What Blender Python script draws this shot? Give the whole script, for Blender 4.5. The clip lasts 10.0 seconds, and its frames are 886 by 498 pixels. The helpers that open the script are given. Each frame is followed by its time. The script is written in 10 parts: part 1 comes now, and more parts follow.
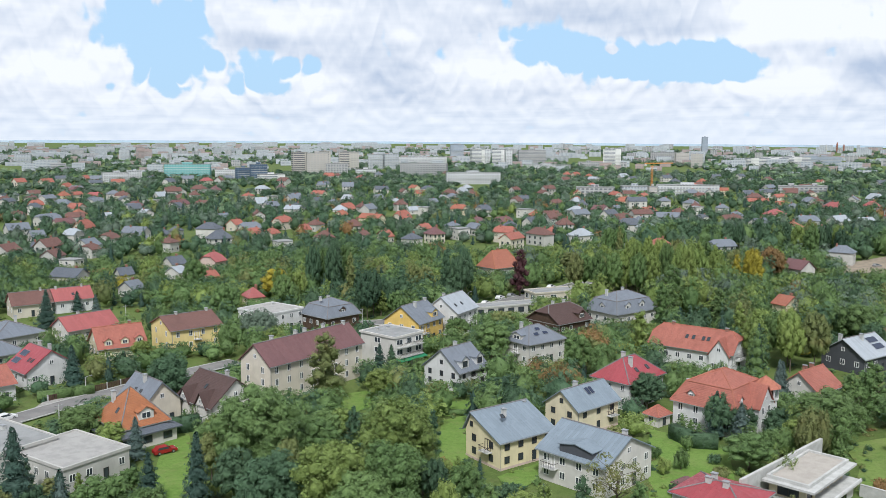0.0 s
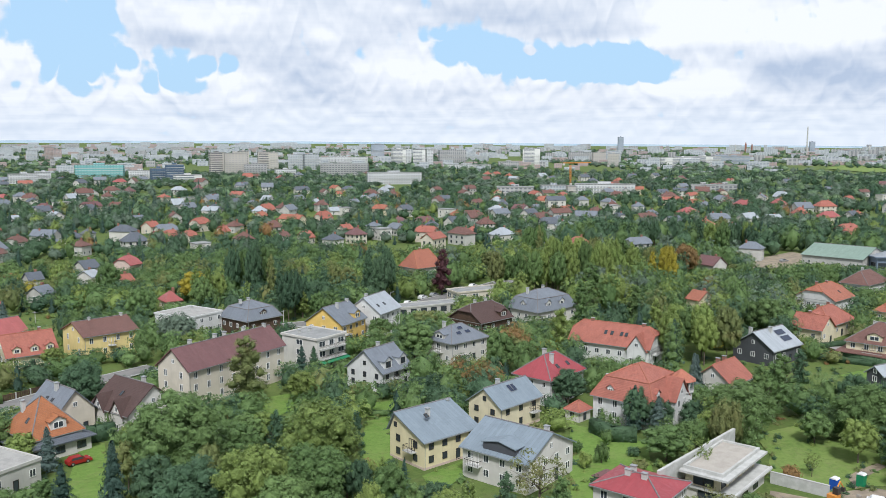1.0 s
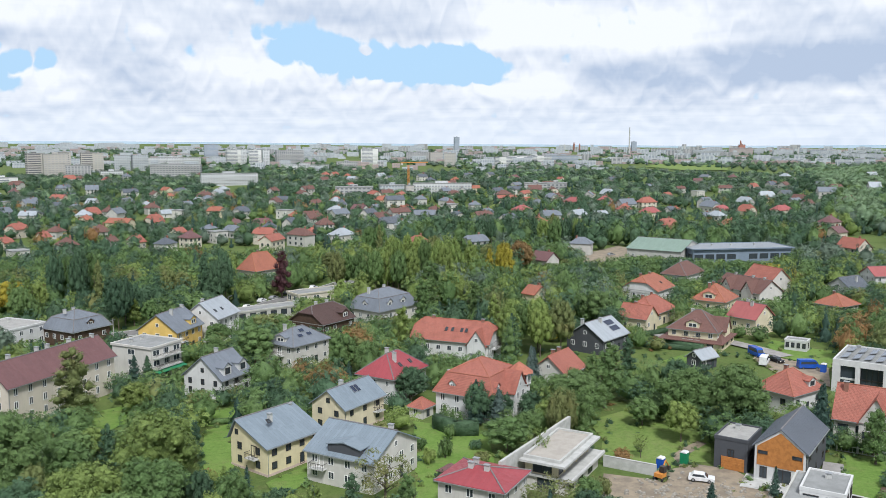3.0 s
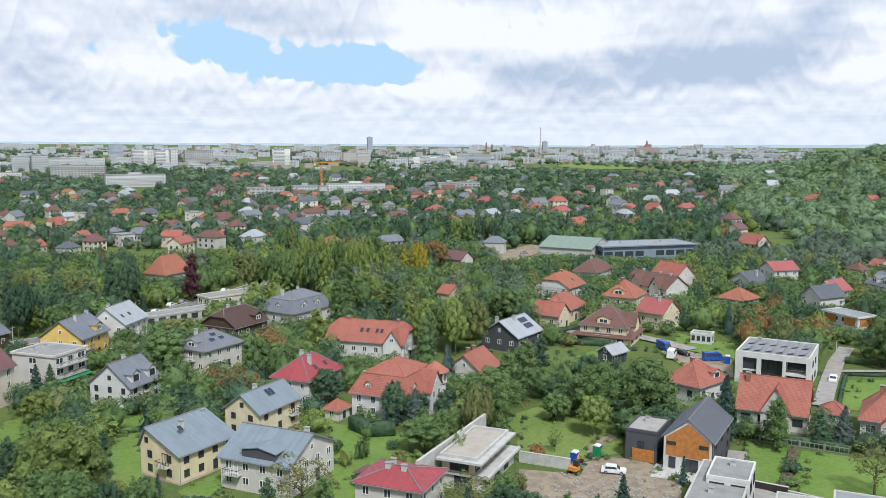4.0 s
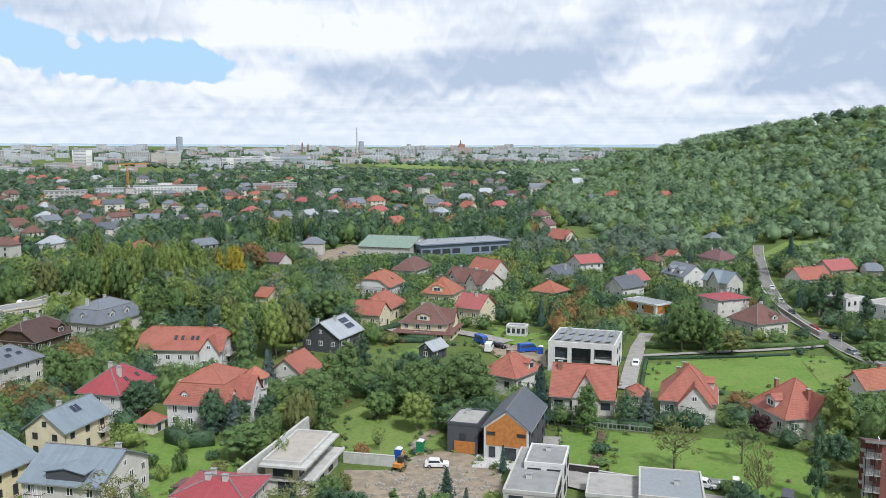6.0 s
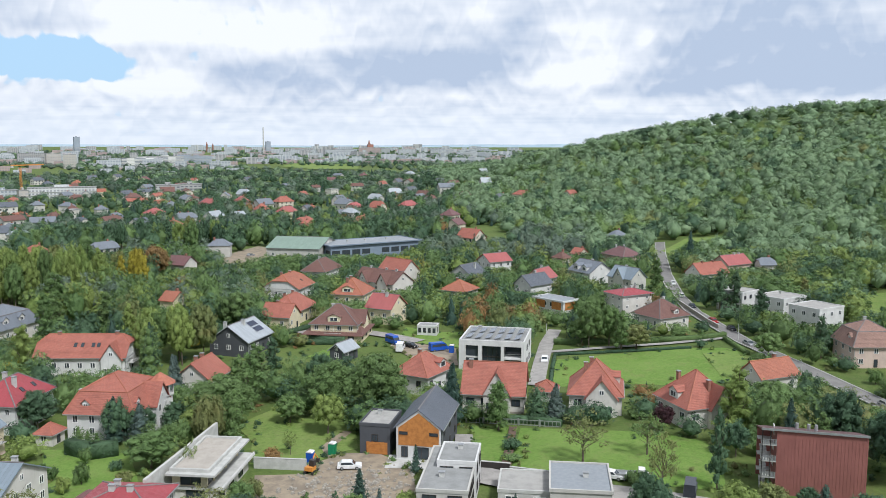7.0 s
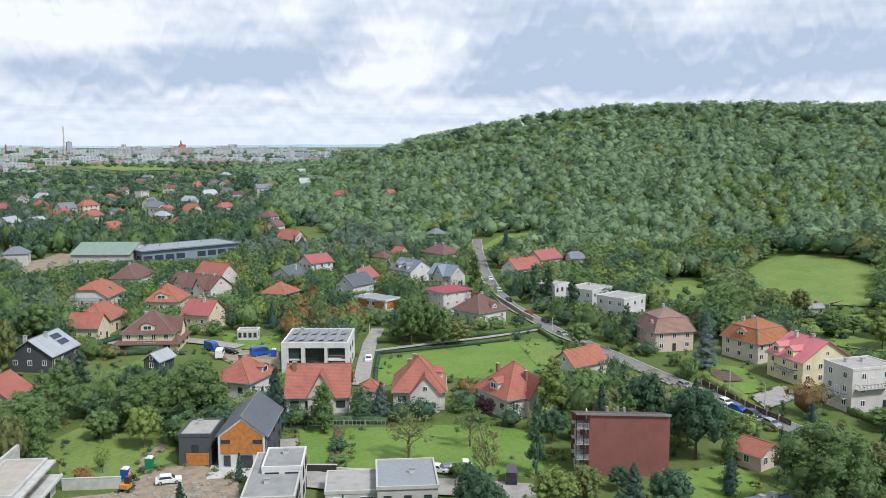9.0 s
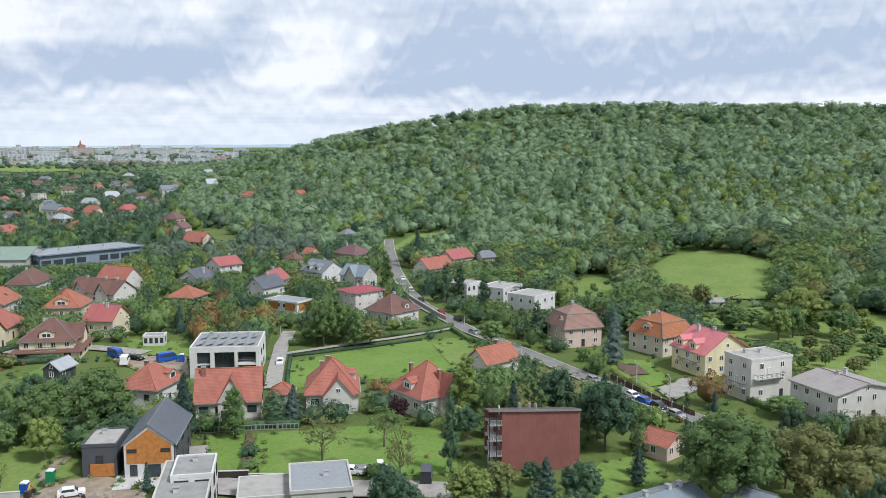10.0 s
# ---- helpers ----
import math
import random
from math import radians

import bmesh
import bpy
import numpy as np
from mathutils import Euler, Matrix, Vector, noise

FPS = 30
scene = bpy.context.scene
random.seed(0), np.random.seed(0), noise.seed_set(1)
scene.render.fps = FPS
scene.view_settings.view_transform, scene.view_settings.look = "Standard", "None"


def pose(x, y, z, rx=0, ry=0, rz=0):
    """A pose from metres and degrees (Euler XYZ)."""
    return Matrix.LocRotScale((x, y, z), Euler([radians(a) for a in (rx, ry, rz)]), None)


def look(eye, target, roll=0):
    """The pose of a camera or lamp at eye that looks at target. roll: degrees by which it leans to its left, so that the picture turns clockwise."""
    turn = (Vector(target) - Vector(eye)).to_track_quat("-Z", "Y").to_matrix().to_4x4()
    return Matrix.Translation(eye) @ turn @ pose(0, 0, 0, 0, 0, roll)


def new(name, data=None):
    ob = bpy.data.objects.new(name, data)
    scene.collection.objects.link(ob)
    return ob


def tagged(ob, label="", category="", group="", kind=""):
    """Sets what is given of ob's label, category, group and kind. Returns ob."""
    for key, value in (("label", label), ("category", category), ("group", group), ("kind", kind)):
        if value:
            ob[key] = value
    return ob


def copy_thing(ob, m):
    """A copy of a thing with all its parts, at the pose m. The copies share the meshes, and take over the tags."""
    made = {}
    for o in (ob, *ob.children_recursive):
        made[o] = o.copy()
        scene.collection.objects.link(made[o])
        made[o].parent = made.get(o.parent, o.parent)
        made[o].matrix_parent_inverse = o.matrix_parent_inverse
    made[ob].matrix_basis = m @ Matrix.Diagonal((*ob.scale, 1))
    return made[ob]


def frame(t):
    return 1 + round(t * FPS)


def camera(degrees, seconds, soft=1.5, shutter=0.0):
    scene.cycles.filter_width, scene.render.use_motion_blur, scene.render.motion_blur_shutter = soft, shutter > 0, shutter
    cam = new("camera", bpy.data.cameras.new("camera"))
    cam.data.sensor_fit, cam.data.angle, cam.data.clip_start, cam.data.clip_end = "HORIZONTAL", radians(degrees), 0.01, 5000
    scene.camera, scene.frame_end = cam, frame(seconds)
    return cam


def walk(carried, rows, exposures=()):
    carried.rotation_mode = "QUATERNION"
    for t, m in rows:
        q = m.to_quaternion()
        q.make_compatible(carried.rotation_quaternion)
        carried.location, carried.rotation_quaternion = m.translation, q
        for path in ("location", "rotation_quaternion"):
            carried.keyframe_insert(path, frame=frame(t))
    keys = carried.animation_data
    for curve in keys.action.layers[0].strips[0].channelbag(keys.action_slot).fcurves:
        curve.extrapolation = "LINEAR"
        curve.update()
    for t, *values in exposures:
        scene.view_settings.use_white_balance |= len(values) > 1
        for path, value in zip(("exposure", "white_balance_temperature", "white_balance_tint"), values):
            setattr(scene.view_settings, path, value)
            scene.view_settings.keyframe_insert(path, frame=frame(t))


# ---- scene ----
# ---------------------------------------------------------------- camera: a drone turning on the spot
cam = camera(53.61, 10.0, soft=0.7)
HEIGHT = 58.0
TURN = [(0, 0), (0.5, 2.561), (1, 5.134), (1.5, 7.712), (2, 10.326), (3.5, 18.377), (4, 21.248), (4.5, 24.205),
        (5, 27.171), (5.5, 30.147), (7, 39.037), (7.5, 42.001), (8, 44.944), (8.5, 47.857), (9, 50.778),
        (9.5, 53.684), (10, 56.582)]
walk(cam, [(t, pose(0, 0, HEIGHT, 90 - 7.147, 0, -a)) for t, a in TURN], exposures=[(0, 0.0, 6020, 10), (10, 0.0, 6020, 10)])

# ---------------------------------------------------------------- world and sun
SUN_AZ, SUN_EL = 183.0, 52.0
sun = new("sun", bpy.data.lights.new("sun", "SUN"))
sun.data.energy, sun.data.angle, sun.data.color = 3.8, radians(9), (1.0, 0.96, 0.90)
_s = Vector((math.sin(radians(SUN_AZ)) * math.cos(radians(SUN_EL)), math.cos(radians(SUN_AZ)) * math.cos(radians(SUN_EL)), math.sin(radians(SUN_EL))))
sun.matrix_world = look(_s * 300, (0, 0, 0))


class Nodes:
    """Short spelling for node trees."""

    def __init__(self, tree):
        self.t = tree
        tree.nodes.clear()

    def add(self, kind, **props):
        n = self.t.nodes.new(kind)
        if "operation" in props:
            n.operation, n.use_clamp = props["operation"], props.get("use_clamp", False)
        if "interpolation_type" in props:
            n.interpolation_type = props["interpolation_type"]
        if "blend_type" in props:
            n.data_type, n.blend_type = "RGBA", props["blend_type"]
        if "sky_type" in props:
            n.sky_type, n.sun_disc = props["sky_type"], props["sun_disc"]
        if "uv_map" in props:
            n.uv_map = props["uv_map"]
        if "attribute_name" in props:
            n.attribute_name = props["attribute_name"]
        if "offset" in props:
            n.offset = props["offset"]
        return n

    def put(self, socket, v):
        if isinstance(v, bpy.types.NodeSocket):
            self.t.links.new(v, socket)
        elif v is not None:
            if isinstance(v, (tuple, list)) and len(v) == 3 and socket.type == "RGBA":
                v = (*v, 1)
            socket.default_value = v

    def math(self, op, a, b=None, c=None, clamp=False):
        n = self.add("ShaderNodeMath", operation=op, use_clamp=clamp)
        for s, v in zip(n.inputs, (a, b, c)):
            if v is not None:
                self.put(s, v)
        return n.outputs[0]

    def noise(self, vec, scale, detail=4.0, rough=0.55, distort=0.0, out=0):
        n = self.add("ShaderNodeTexNoise")
        self.put(n.inputs["Vector"], vec)
        n.inputs["Scale"].default_value, n.inputs["Detail"].default_value = scale, detail
        n.inputs["Roughness"].default_value, n.inputs["Distortion"].default_value = rough, distort
        return n.outputs[out]

    def ramp(self, v, lo, hi, a=0.0, b=1.0, smooth=True):
        n = self.add("ShaderNodeMapRange", interpolation_type="SMOOTHSTEP" if smooth else "LINEAR")
        for s, x in zip(n.inputs, (v, lo, hi, a, b)):
            self.put(s, x)
        return n.outputs[0]

    def mix(self, f, a, b, mode="MIX"):
        n = self.add("ShaderNodeMix", data_type="RGBA", blend_type=mode)
        self.put(n.inputs[0], f), self.put(n.inputs[6], a), self.put(n.inputs[7], b)
        return n.outputs[2]

    def xyz(self, x, y, z):
        n = self.add("ShaderNodeCombineXYZ")
        for s, v in zip(n.inputs, (x, y, z)):
            self.put(s, v)
        return n.outputs[0]

    def split(self, v):
        n = self.add("ShaderNodeSeparateXYZ")
        self.put(n.inputs[0], v)
        return n.outputs


world = bpy.data.worlds.new("world")
scene.world = world
world.use_nodes = True
N = Nodes(world.node_tree)
sky = N.add("ShaderNodeTexSky", sky_type="NISHITA", sun_disc=False)
sky.sun_elevation, sky.sun_rotation = radians(SUN_EL), radians(SUN_AZ)
sky.air_density, sky.dust_density, sky.ozone_density = 1.0, 1.5, 1.5
sx, sy, sz = N.split(N.add("ShaderNodeTexCoord").outputs["Generated"])
az = N.math("MULTIPLY", N.math("ARCTAN2", sx, sy), 57.2958)
el = N.math("MULTIPLY", N.math("ARCSINE", sz), 57.2958)
elp = N.math("MAXIMUM", el, 0.0)


def spot(a, e, ra, re, k):
    """A soft patch in the sky round azimuth a and elevation e."""
    u = N.math("POWER", N.math("DIVIDE", N.math("SUBTRACT", az, a), ra), 2.0)
    v = N.math("POWER", N.math("DIVIDE", N.math("SUBTRACT", el, e), re), 2.0)
    return N.math("MULTIPLY", N.math("EXPONENT", N.math("MULTIPLY", N.math("ADD", u, v), -1.0)), k)


def total(items):
    s = items[0]
    for i in items[1:]:
        s = N.math("ADD", s, i)
    return s


# clear gaps between the clouds, and the small puffs and heaps that stand in them
gaps = total([
    spot(-17.5, 6.3, 3.7, 2.22, 0.75), spot(-17, 4, 2.2, 1.85, 0.5), spot(-10.9, 3.9, 3.7, 1.19, 0.7), spot(-13.4, 3, 1.9, 0.74, 0.3),
    spot(-19.8, 7.4, 2.2, 1.11, 0.4), spot(12.3, 4.7, 7.4, 1.11, 0.75), spot(6.3, 6.4, 2.6, 1.48, 0.55), spot(9.2, 5.9, 3, 0.93, 0.5),
    spot(16.1, 4.9, 2.6, 1.11, 0.5), spot(24.9, 6, 1.5, 0.67, 0.2), spot(15.1, 5.1, 4.1, 1.3, 0.35), spot(17.5, 4.2, 3.3, 0.74, 0.3),
    spot(30.5, 6.1, 0.8, 0.81, 0.25), spot(3.5, 6.6, 1.5, 0.74, 0.15)])
heaps = total([
    spot(62, 6, 27, 12, 0.3),
    spot(10.8, 5.5, 0.7, 0.33, 0.5), spot(12.2, 4.9, 0.8, 0.33, 0.5), spot(15.2, 5.5, 0.6, 0.3, 0.4), spot(-22.2, 4.2, 4.8, 1.85, 0.2),
    spot(-8.1, 3.3, 2.2, 1.04, 0.35), spot(-14.1, 2.5, 2.2, 0.93, 0.3), spot(-10.1, 7.2, 4.1, 1.11, 0.35), spot(3.1, 3.8, 4.4, 1.3, 0.25)])
# thick undersides, and tops that catch the sun
unders = total([
    spot(-11.5, 6.1, 3, 0.52, 0.45), spot(-6.6, 6.6, 2.2, 0.59, 0.25), spot(-3.8, 4.5, 3.3, 1.3, 0.5), spot(-2.3, 2.9, 2.2, 0.93, 0.3),
    spot(9.1, 7.3, 5.6, 0.59, 0.42), spot(15, 6.7, 4.1, 0.52, 0.4), spot(25.6, 4.1, 1.9, 0.74, 0.4), spot(-9.2, 1.4, 1.9, 0.37, 0.35),
    spot(7.7, 8.3, 7.4, 0.74, 0.25), spot(28.3, 4.1, 3, 1.11, 0.5), spot(34.8, 4.6, 4.8, 1.48, 0.5), spot(41.2, 4.8, 4.4, 1.85, 0.45),
    spot(30.4, 2.8, 3, 0.59, 0.35), spot(20.4, 5.4, 2.2, 0.44, 0.25), spot(24.4, 2.2, 1.5, 0.3, 0.4), spot(32.4, 4.2, 4.4, 1.3, 0.2),
    spot(38.9, 4, 3.3, 0.93, 0.35), spot(43.9, 6.8, 1.9, 1.67, 0.5), spot(57.7, 6.3, 7, 2.96, 0.55), spot(60.4, 3.9, 9.6, 0.93, 0.4),
    spot(53.8, 3.4, 3.7, 0.67, 0.3), spot(40.6, 4.5, 4.1, 0.93, 0.3), spot(51.4, 2.9, 2.2, 0.67, 0.25), spot(57.9, 6.1, 6.3, 2.59, 0.25),
    spot(73, 5, 9.6, 2.59, 0.7), spot(82.6, 6.3, 5.9, 2.59, 0.4), spot(62.6, 3.3, 5.2, 0.93, 0.4)])
tops = total([
    spot(-22.2, 4.2, 4.1, 1.67, 0.4), spot(-8.1, 3.3, 2, 0.96, 0.5), spot(-14.1, 2.7, 2, 0.74, 0.4), spot(2.8, 4.4, 4.1, 0.93, 0.45),
    spot(-2.3, 6.5, 1, 0.52, 0.5), spot(19.4, 3.3, 2.2, 0.89, 0.4), spot(22.3, 3.2, 1.7, 0.67, 0.4), spot(-8.7, 7.4, 3.3, 1.04, 0.4),
    spot(20.5, 7, 3, 1.11, 0.35), spot(-6, 1.1, 3, 0.37, 0.25), spot(20.4, 7.5, 3.3, 1.33, 0.4), spot(28.2, 6.7, 2.6, 1.33, 0.55),
    spot(30.7, 6.5, 0.7, 1.11, 0.3), spot(21.9, 3.1, 1.9, 0.67, 0.3), spot(22.1, 7, 4.1, 1.33, 0.4), spot(27.1, 5.8, 2.2, 0.74, 0.3),
    spot(41.8, 7.9, 1.3, 0.74, 0.5), spot(48.6, 6.2, 2.6, 1.48, 0.5), spot(51.8, 6.2, 0.6, 0.96, 0.6), spot(38.2, 2.9, 4.8, 0.41, 0.35),
    spot(46.8, 4.2, 2.6, 0.89, 0.5), spot(49.7, 4.3, 2.2, 1.11, 0.35), spot(58.1, 3.2, 0.8, 0.56, 0.55), spot(46.4, 3.8, 3.3, 0.74, 0.3),
    spot(67.1, 7.6, 2.2, 0.96, 0.5), spot(75.7, 3.3, 2.2, 0.59, 0.3), spot(81.7, 2.1, 4.1, 0.44, 0.7), spot(31.5, 6, 2.2, 2.22, 0.2)])


def billows(lift, detail):
    """Lumpy cloud density, also a little above a place."""
    e = N.math("ADD", elp, lift)
    wide = N.noise(N.xyz(N.math("MULTIPLY", az, 0.16), N.math("MULTIPLY", e, 0.42), 3.7), 1.0, detail, 0.48, 0.2)
    lumps = N.noise(N.xyz(N.math("MULTIPLY", az, 0.62), N.math("MULTIPLY", N.math("LOGARITHM", N.math("ADD", N.math("DIVIDE", e, 3.0), 1.0), 2.718), 3.6), 1.2), 1.0, detail, 0.36, 0.05)
    round_ = N.math("SUBTRACT", 1.0, N.math("ABSOLUTE", N.math("MULTIPLY", N.math("SUBTRACT", lumps, 0.5), 4.0)))
    both = N.math("ADD", N.math("MULTIPLY", wide, 0.7), N.math("MULTIPLY", round_, 0.36))
    return N.math("ADD", N.math("SUBTRACT", both, N.math("MULTIPLY", gaps, 0.72)), N.math("MULTIPLY", heaps, 0.8))


fine = billows(0.0, 5.5)
body_0, body_1 = billows(0.0, 4.0), billows(0.5, 3.0)
cover = N.ramp(fine, 0.27, 0.40)
relief = N.math("MULTIPLY", N.math("SUBTRACT", body_0, body_1), 1.35)
level = N.math("SUBTRACT", N.math("ADD", N.math("ADD", relief, tops), 0.60), unders)
wisp = N.noise(N.xyz(N.math("MULTIPLY", az, 0.10), N.math("MULTIPLY", elp, 0.8), 8.0), 1.5, 5.0, 0.5)
lit = N.ramp(N.math("ADD", level, N.math("MULTIPLY", N.math("SUBTRACT", wisp, 0.5), 0.6)), -0.1, 0.95, 0.0, 1.0, False)
streak = N.noise(N.xyz(N.math("MULTIPLY", az, 0.11), N.math("MULTIPLY", elp, 2.0), 4.0), 1.0, 5.0, 0.55)
lit = N.math("SUBTRACT", lit, N.math("MULTIPLY", N.ramp(streak, 0.42, 0.66), N.ramp(el, 0.8, 3.6, 0.32, 0.0)), clamp=True)
white = N.mix(lit, (0.53, 0.61, 0.735), (1.0, 1.0, 1.0))
skyb = N.mix(1.0, sky.outputs[0], (0.10, 0.10, 0.10), "MULTIPLY")
blue = N.mix(0.85, skyb, (0.54, 0.78, 1.0))
full = N.mix(cover, blue, white)
# thin bright haze low over the town
full = N.mix(N.ramp(el, 0.2, 3.2, 0.6, 0.0), full, (0.86, 0.91, 0.96))
# sky overhead, out of view, dimmed to deepen the shade on the ground
full = N.mix(1.0, full, N.xyz(*[N.ramp(sz, 0.18, 0.9, 1.0, 0.72, False)] * 3), "MULTIPLY")
back = N.add("ShaderNodeBackground")
N.put(back.inputs[0], full)
back.inputs[1].default_value = 0.98
N.t.links.new(back.outputs[0], N.add("ShaderNodeOutputWorld").inputs[0])
scene.view_settings.exposure = 0.0


# ---------------------------------------------------------------- materials
def material(name, build):
    m = bpy.data.materials.new(name)
    m.use_nodes = True
    n = Nodes(m.node_tree)
    s = n.add("ShaderNodeBsdfPrincipled")
    out = n.add("ShaderNodeOutputMaterial")
    n.t.links.new(s.outputs[0], out.inputs[0])
    build(n, s)
    return m


def bump(n, s, h, strength, dist):
    b = n.add("ShaderNodeBump")
    b.inputs["Strength"].default_value, b.inputs["Distance"].default_value = strength, dist
    n.put(b.inputs["Height"], h)
    n.t.links.new(b.outputs[0], s.inputs["Normal"])


def shade(c, k):
    return tuple(min(1, x * k) for x in c)


def plaster(name, c, rough=0.9):
    def build(n, s):
        p = n.add("ShaderNodeTexCoord").outputs["Object"]
        big = n.noise(p, 0.35, 5, 0.6)
        x, y, z = n.split(p)
        streak = n.noise(n.xyz(n.math("MULTIPLY", x, 2.2), n.math("MULTIPLY", y, 2.2), n.math("MULTIPLY", z, 0.25)), 1.0, 4, 0.6)
        col = n.mix(n.ramp(big, 0.35, 0.7), c, shade(c, 0.86))
        col = n.mix(n.ramp(streak, 0.52, 0.75, 0, 0.35), col, shade(c, 0.66))
        n.put(s.inputs["Base Color"], col)
        s.inputs["Roughness"].default_value = rough
        bump(n, s, n.noise(p, 9, 4, 0.6), 0.3, 0.02)
    return material(name, build)


def tiles(name, c, worn=0.25, rough=0.75):
    """Clay or concrete roof tiles, courses by the roof's own uv in metres."""
    def build(n, s):
        uv = n.add("ShaderNodeUVMap", uv_map="uv").outputs[0]
        u, v, _ = n.split(uv)
        p = n.add("ShaderNodeTexCoord").outputs["Object"]
        b = n.add("ShaderNodeTexBrick", offset=0.5)
        n.put(b.inputs["Vector"], uv)
        for k, x in (("Scale", 1.0), ("Mortar Size", 0.035), ("Brick Width", 0.30), ("Row Height", 0.34), ("Bias", 0.0), ("Mortar Smooth", 0.3)):
            b.inputs[k].default_value = x
        n.put(b.inputs["Color1"], shade(c, 1.08)), n.put(b.inputs["Color2"], shade(c, 0.9)), n.put(b.inputs["Mortar"], shade(c, 0.72))
        col = n.mix(n.ramp(n.noise(p, 0.45, 5, 0.62), 0.42, 0.72, 0, worn + 0.25), b.outputs[0], shade(c, 0.55))
        col = n.mix(n.ramp(n.noise(p, 2.2, 3, 0.6), 0.55, 0.75, 0, worn), col, (0.20, 0.19, 0.16))
        n.put(s.inputs["Base Color"], col)
        s.inputs["Roughness"].default_value = rough
        saw = n.math("FRACT", n.math("DIVIDE", v, 0.34))
        wave = n.math("SINE", n.math("MULTIPLY", u, 28.0))
        bump(n, s, n.math("ADD", n.math("MULTIPLY", saw, -1.0), n.math("MULTIPLY", wave, 0.35)), 0.8, 0.05)
    return material(name, build)


def seamed(name, c, rough=0.42, metal=0.15, pitch=0.6):
    """Sheet metal with upright seams."""
    def build(n, s):
        uv = n.add("ShaderNodeUVMap", uv_map="uv").outputs[0]
        u, v, _ = n.split(uv)
        p = n.add("ShaderNodeTexCoord").outputs["Object"]
        f = n.math("ABSOLUTE", n.math("SUBTRACT", n.math("FRACT", n.math("DIVIDE", u, pitch)), 0.5))
        seam = n.ramp(f, 0.44, 0.49)
        sheet = n.noise(n.xyz(n.math("FLOOR", n.math("DIVIDE", u, pitch)), n.math("FLOOR", n.math("DIVIDE", v, 4.0)), 0.0), 7.3, 0)
        col = n.mix(n.ramp(sheet, 0.3, 0.7), shade(c, 0.93), shade(c, 1.06))
        col = n.mix(n.ramp(n.noise(p, 0.5, 5, 0.65), 0.45, 0.75, 0, 0.4), col, shade(c, 0.7))
        col = n.mix(n.math("MULTIPLY", seam, 0.55), col, shade(c, 0.5))
        n.put(s.inputs["Base Color"], col)
        n.put(s.inputs["Roughness"], n.ramp(n.noise(p, 1.5, 3), 0.3, 0.7, rough - 0.08, rough + 0.12))
        s.inputs["Metallic"].default_value = metal
        bump(n, s, seam, 0.5, 0.04)
    return material(name, build)


def rough_stuff(name, c, c2, scale=0.6, fine=6.0, rough=0.9, bumpy=0.4, metal=0.0):
    def build(n, s):
        p = n.add("ShaderNodeTexCoord").outputs["Object"]
        col = n.mix(n.ramp(n.noise(p, scale, 6, 0.62), 0.38, 0.66), c, c2)
        col = n.mix(n.ramp(n.noise(p, fine, 3, 0.6), 0.45, 0.75, 0, 0.35), col, shade(c, 0.6))
        n.put(s.inputs["Base Color"], col)
        s.inputs["Roughness"].default_value, s.inputs["Metallic"].default_value = rough, metal
        bump(n, s, n.noise(p, fine, 4, 0.65), bumpy, 0.05)
    return material(name, build)


INNER = {}


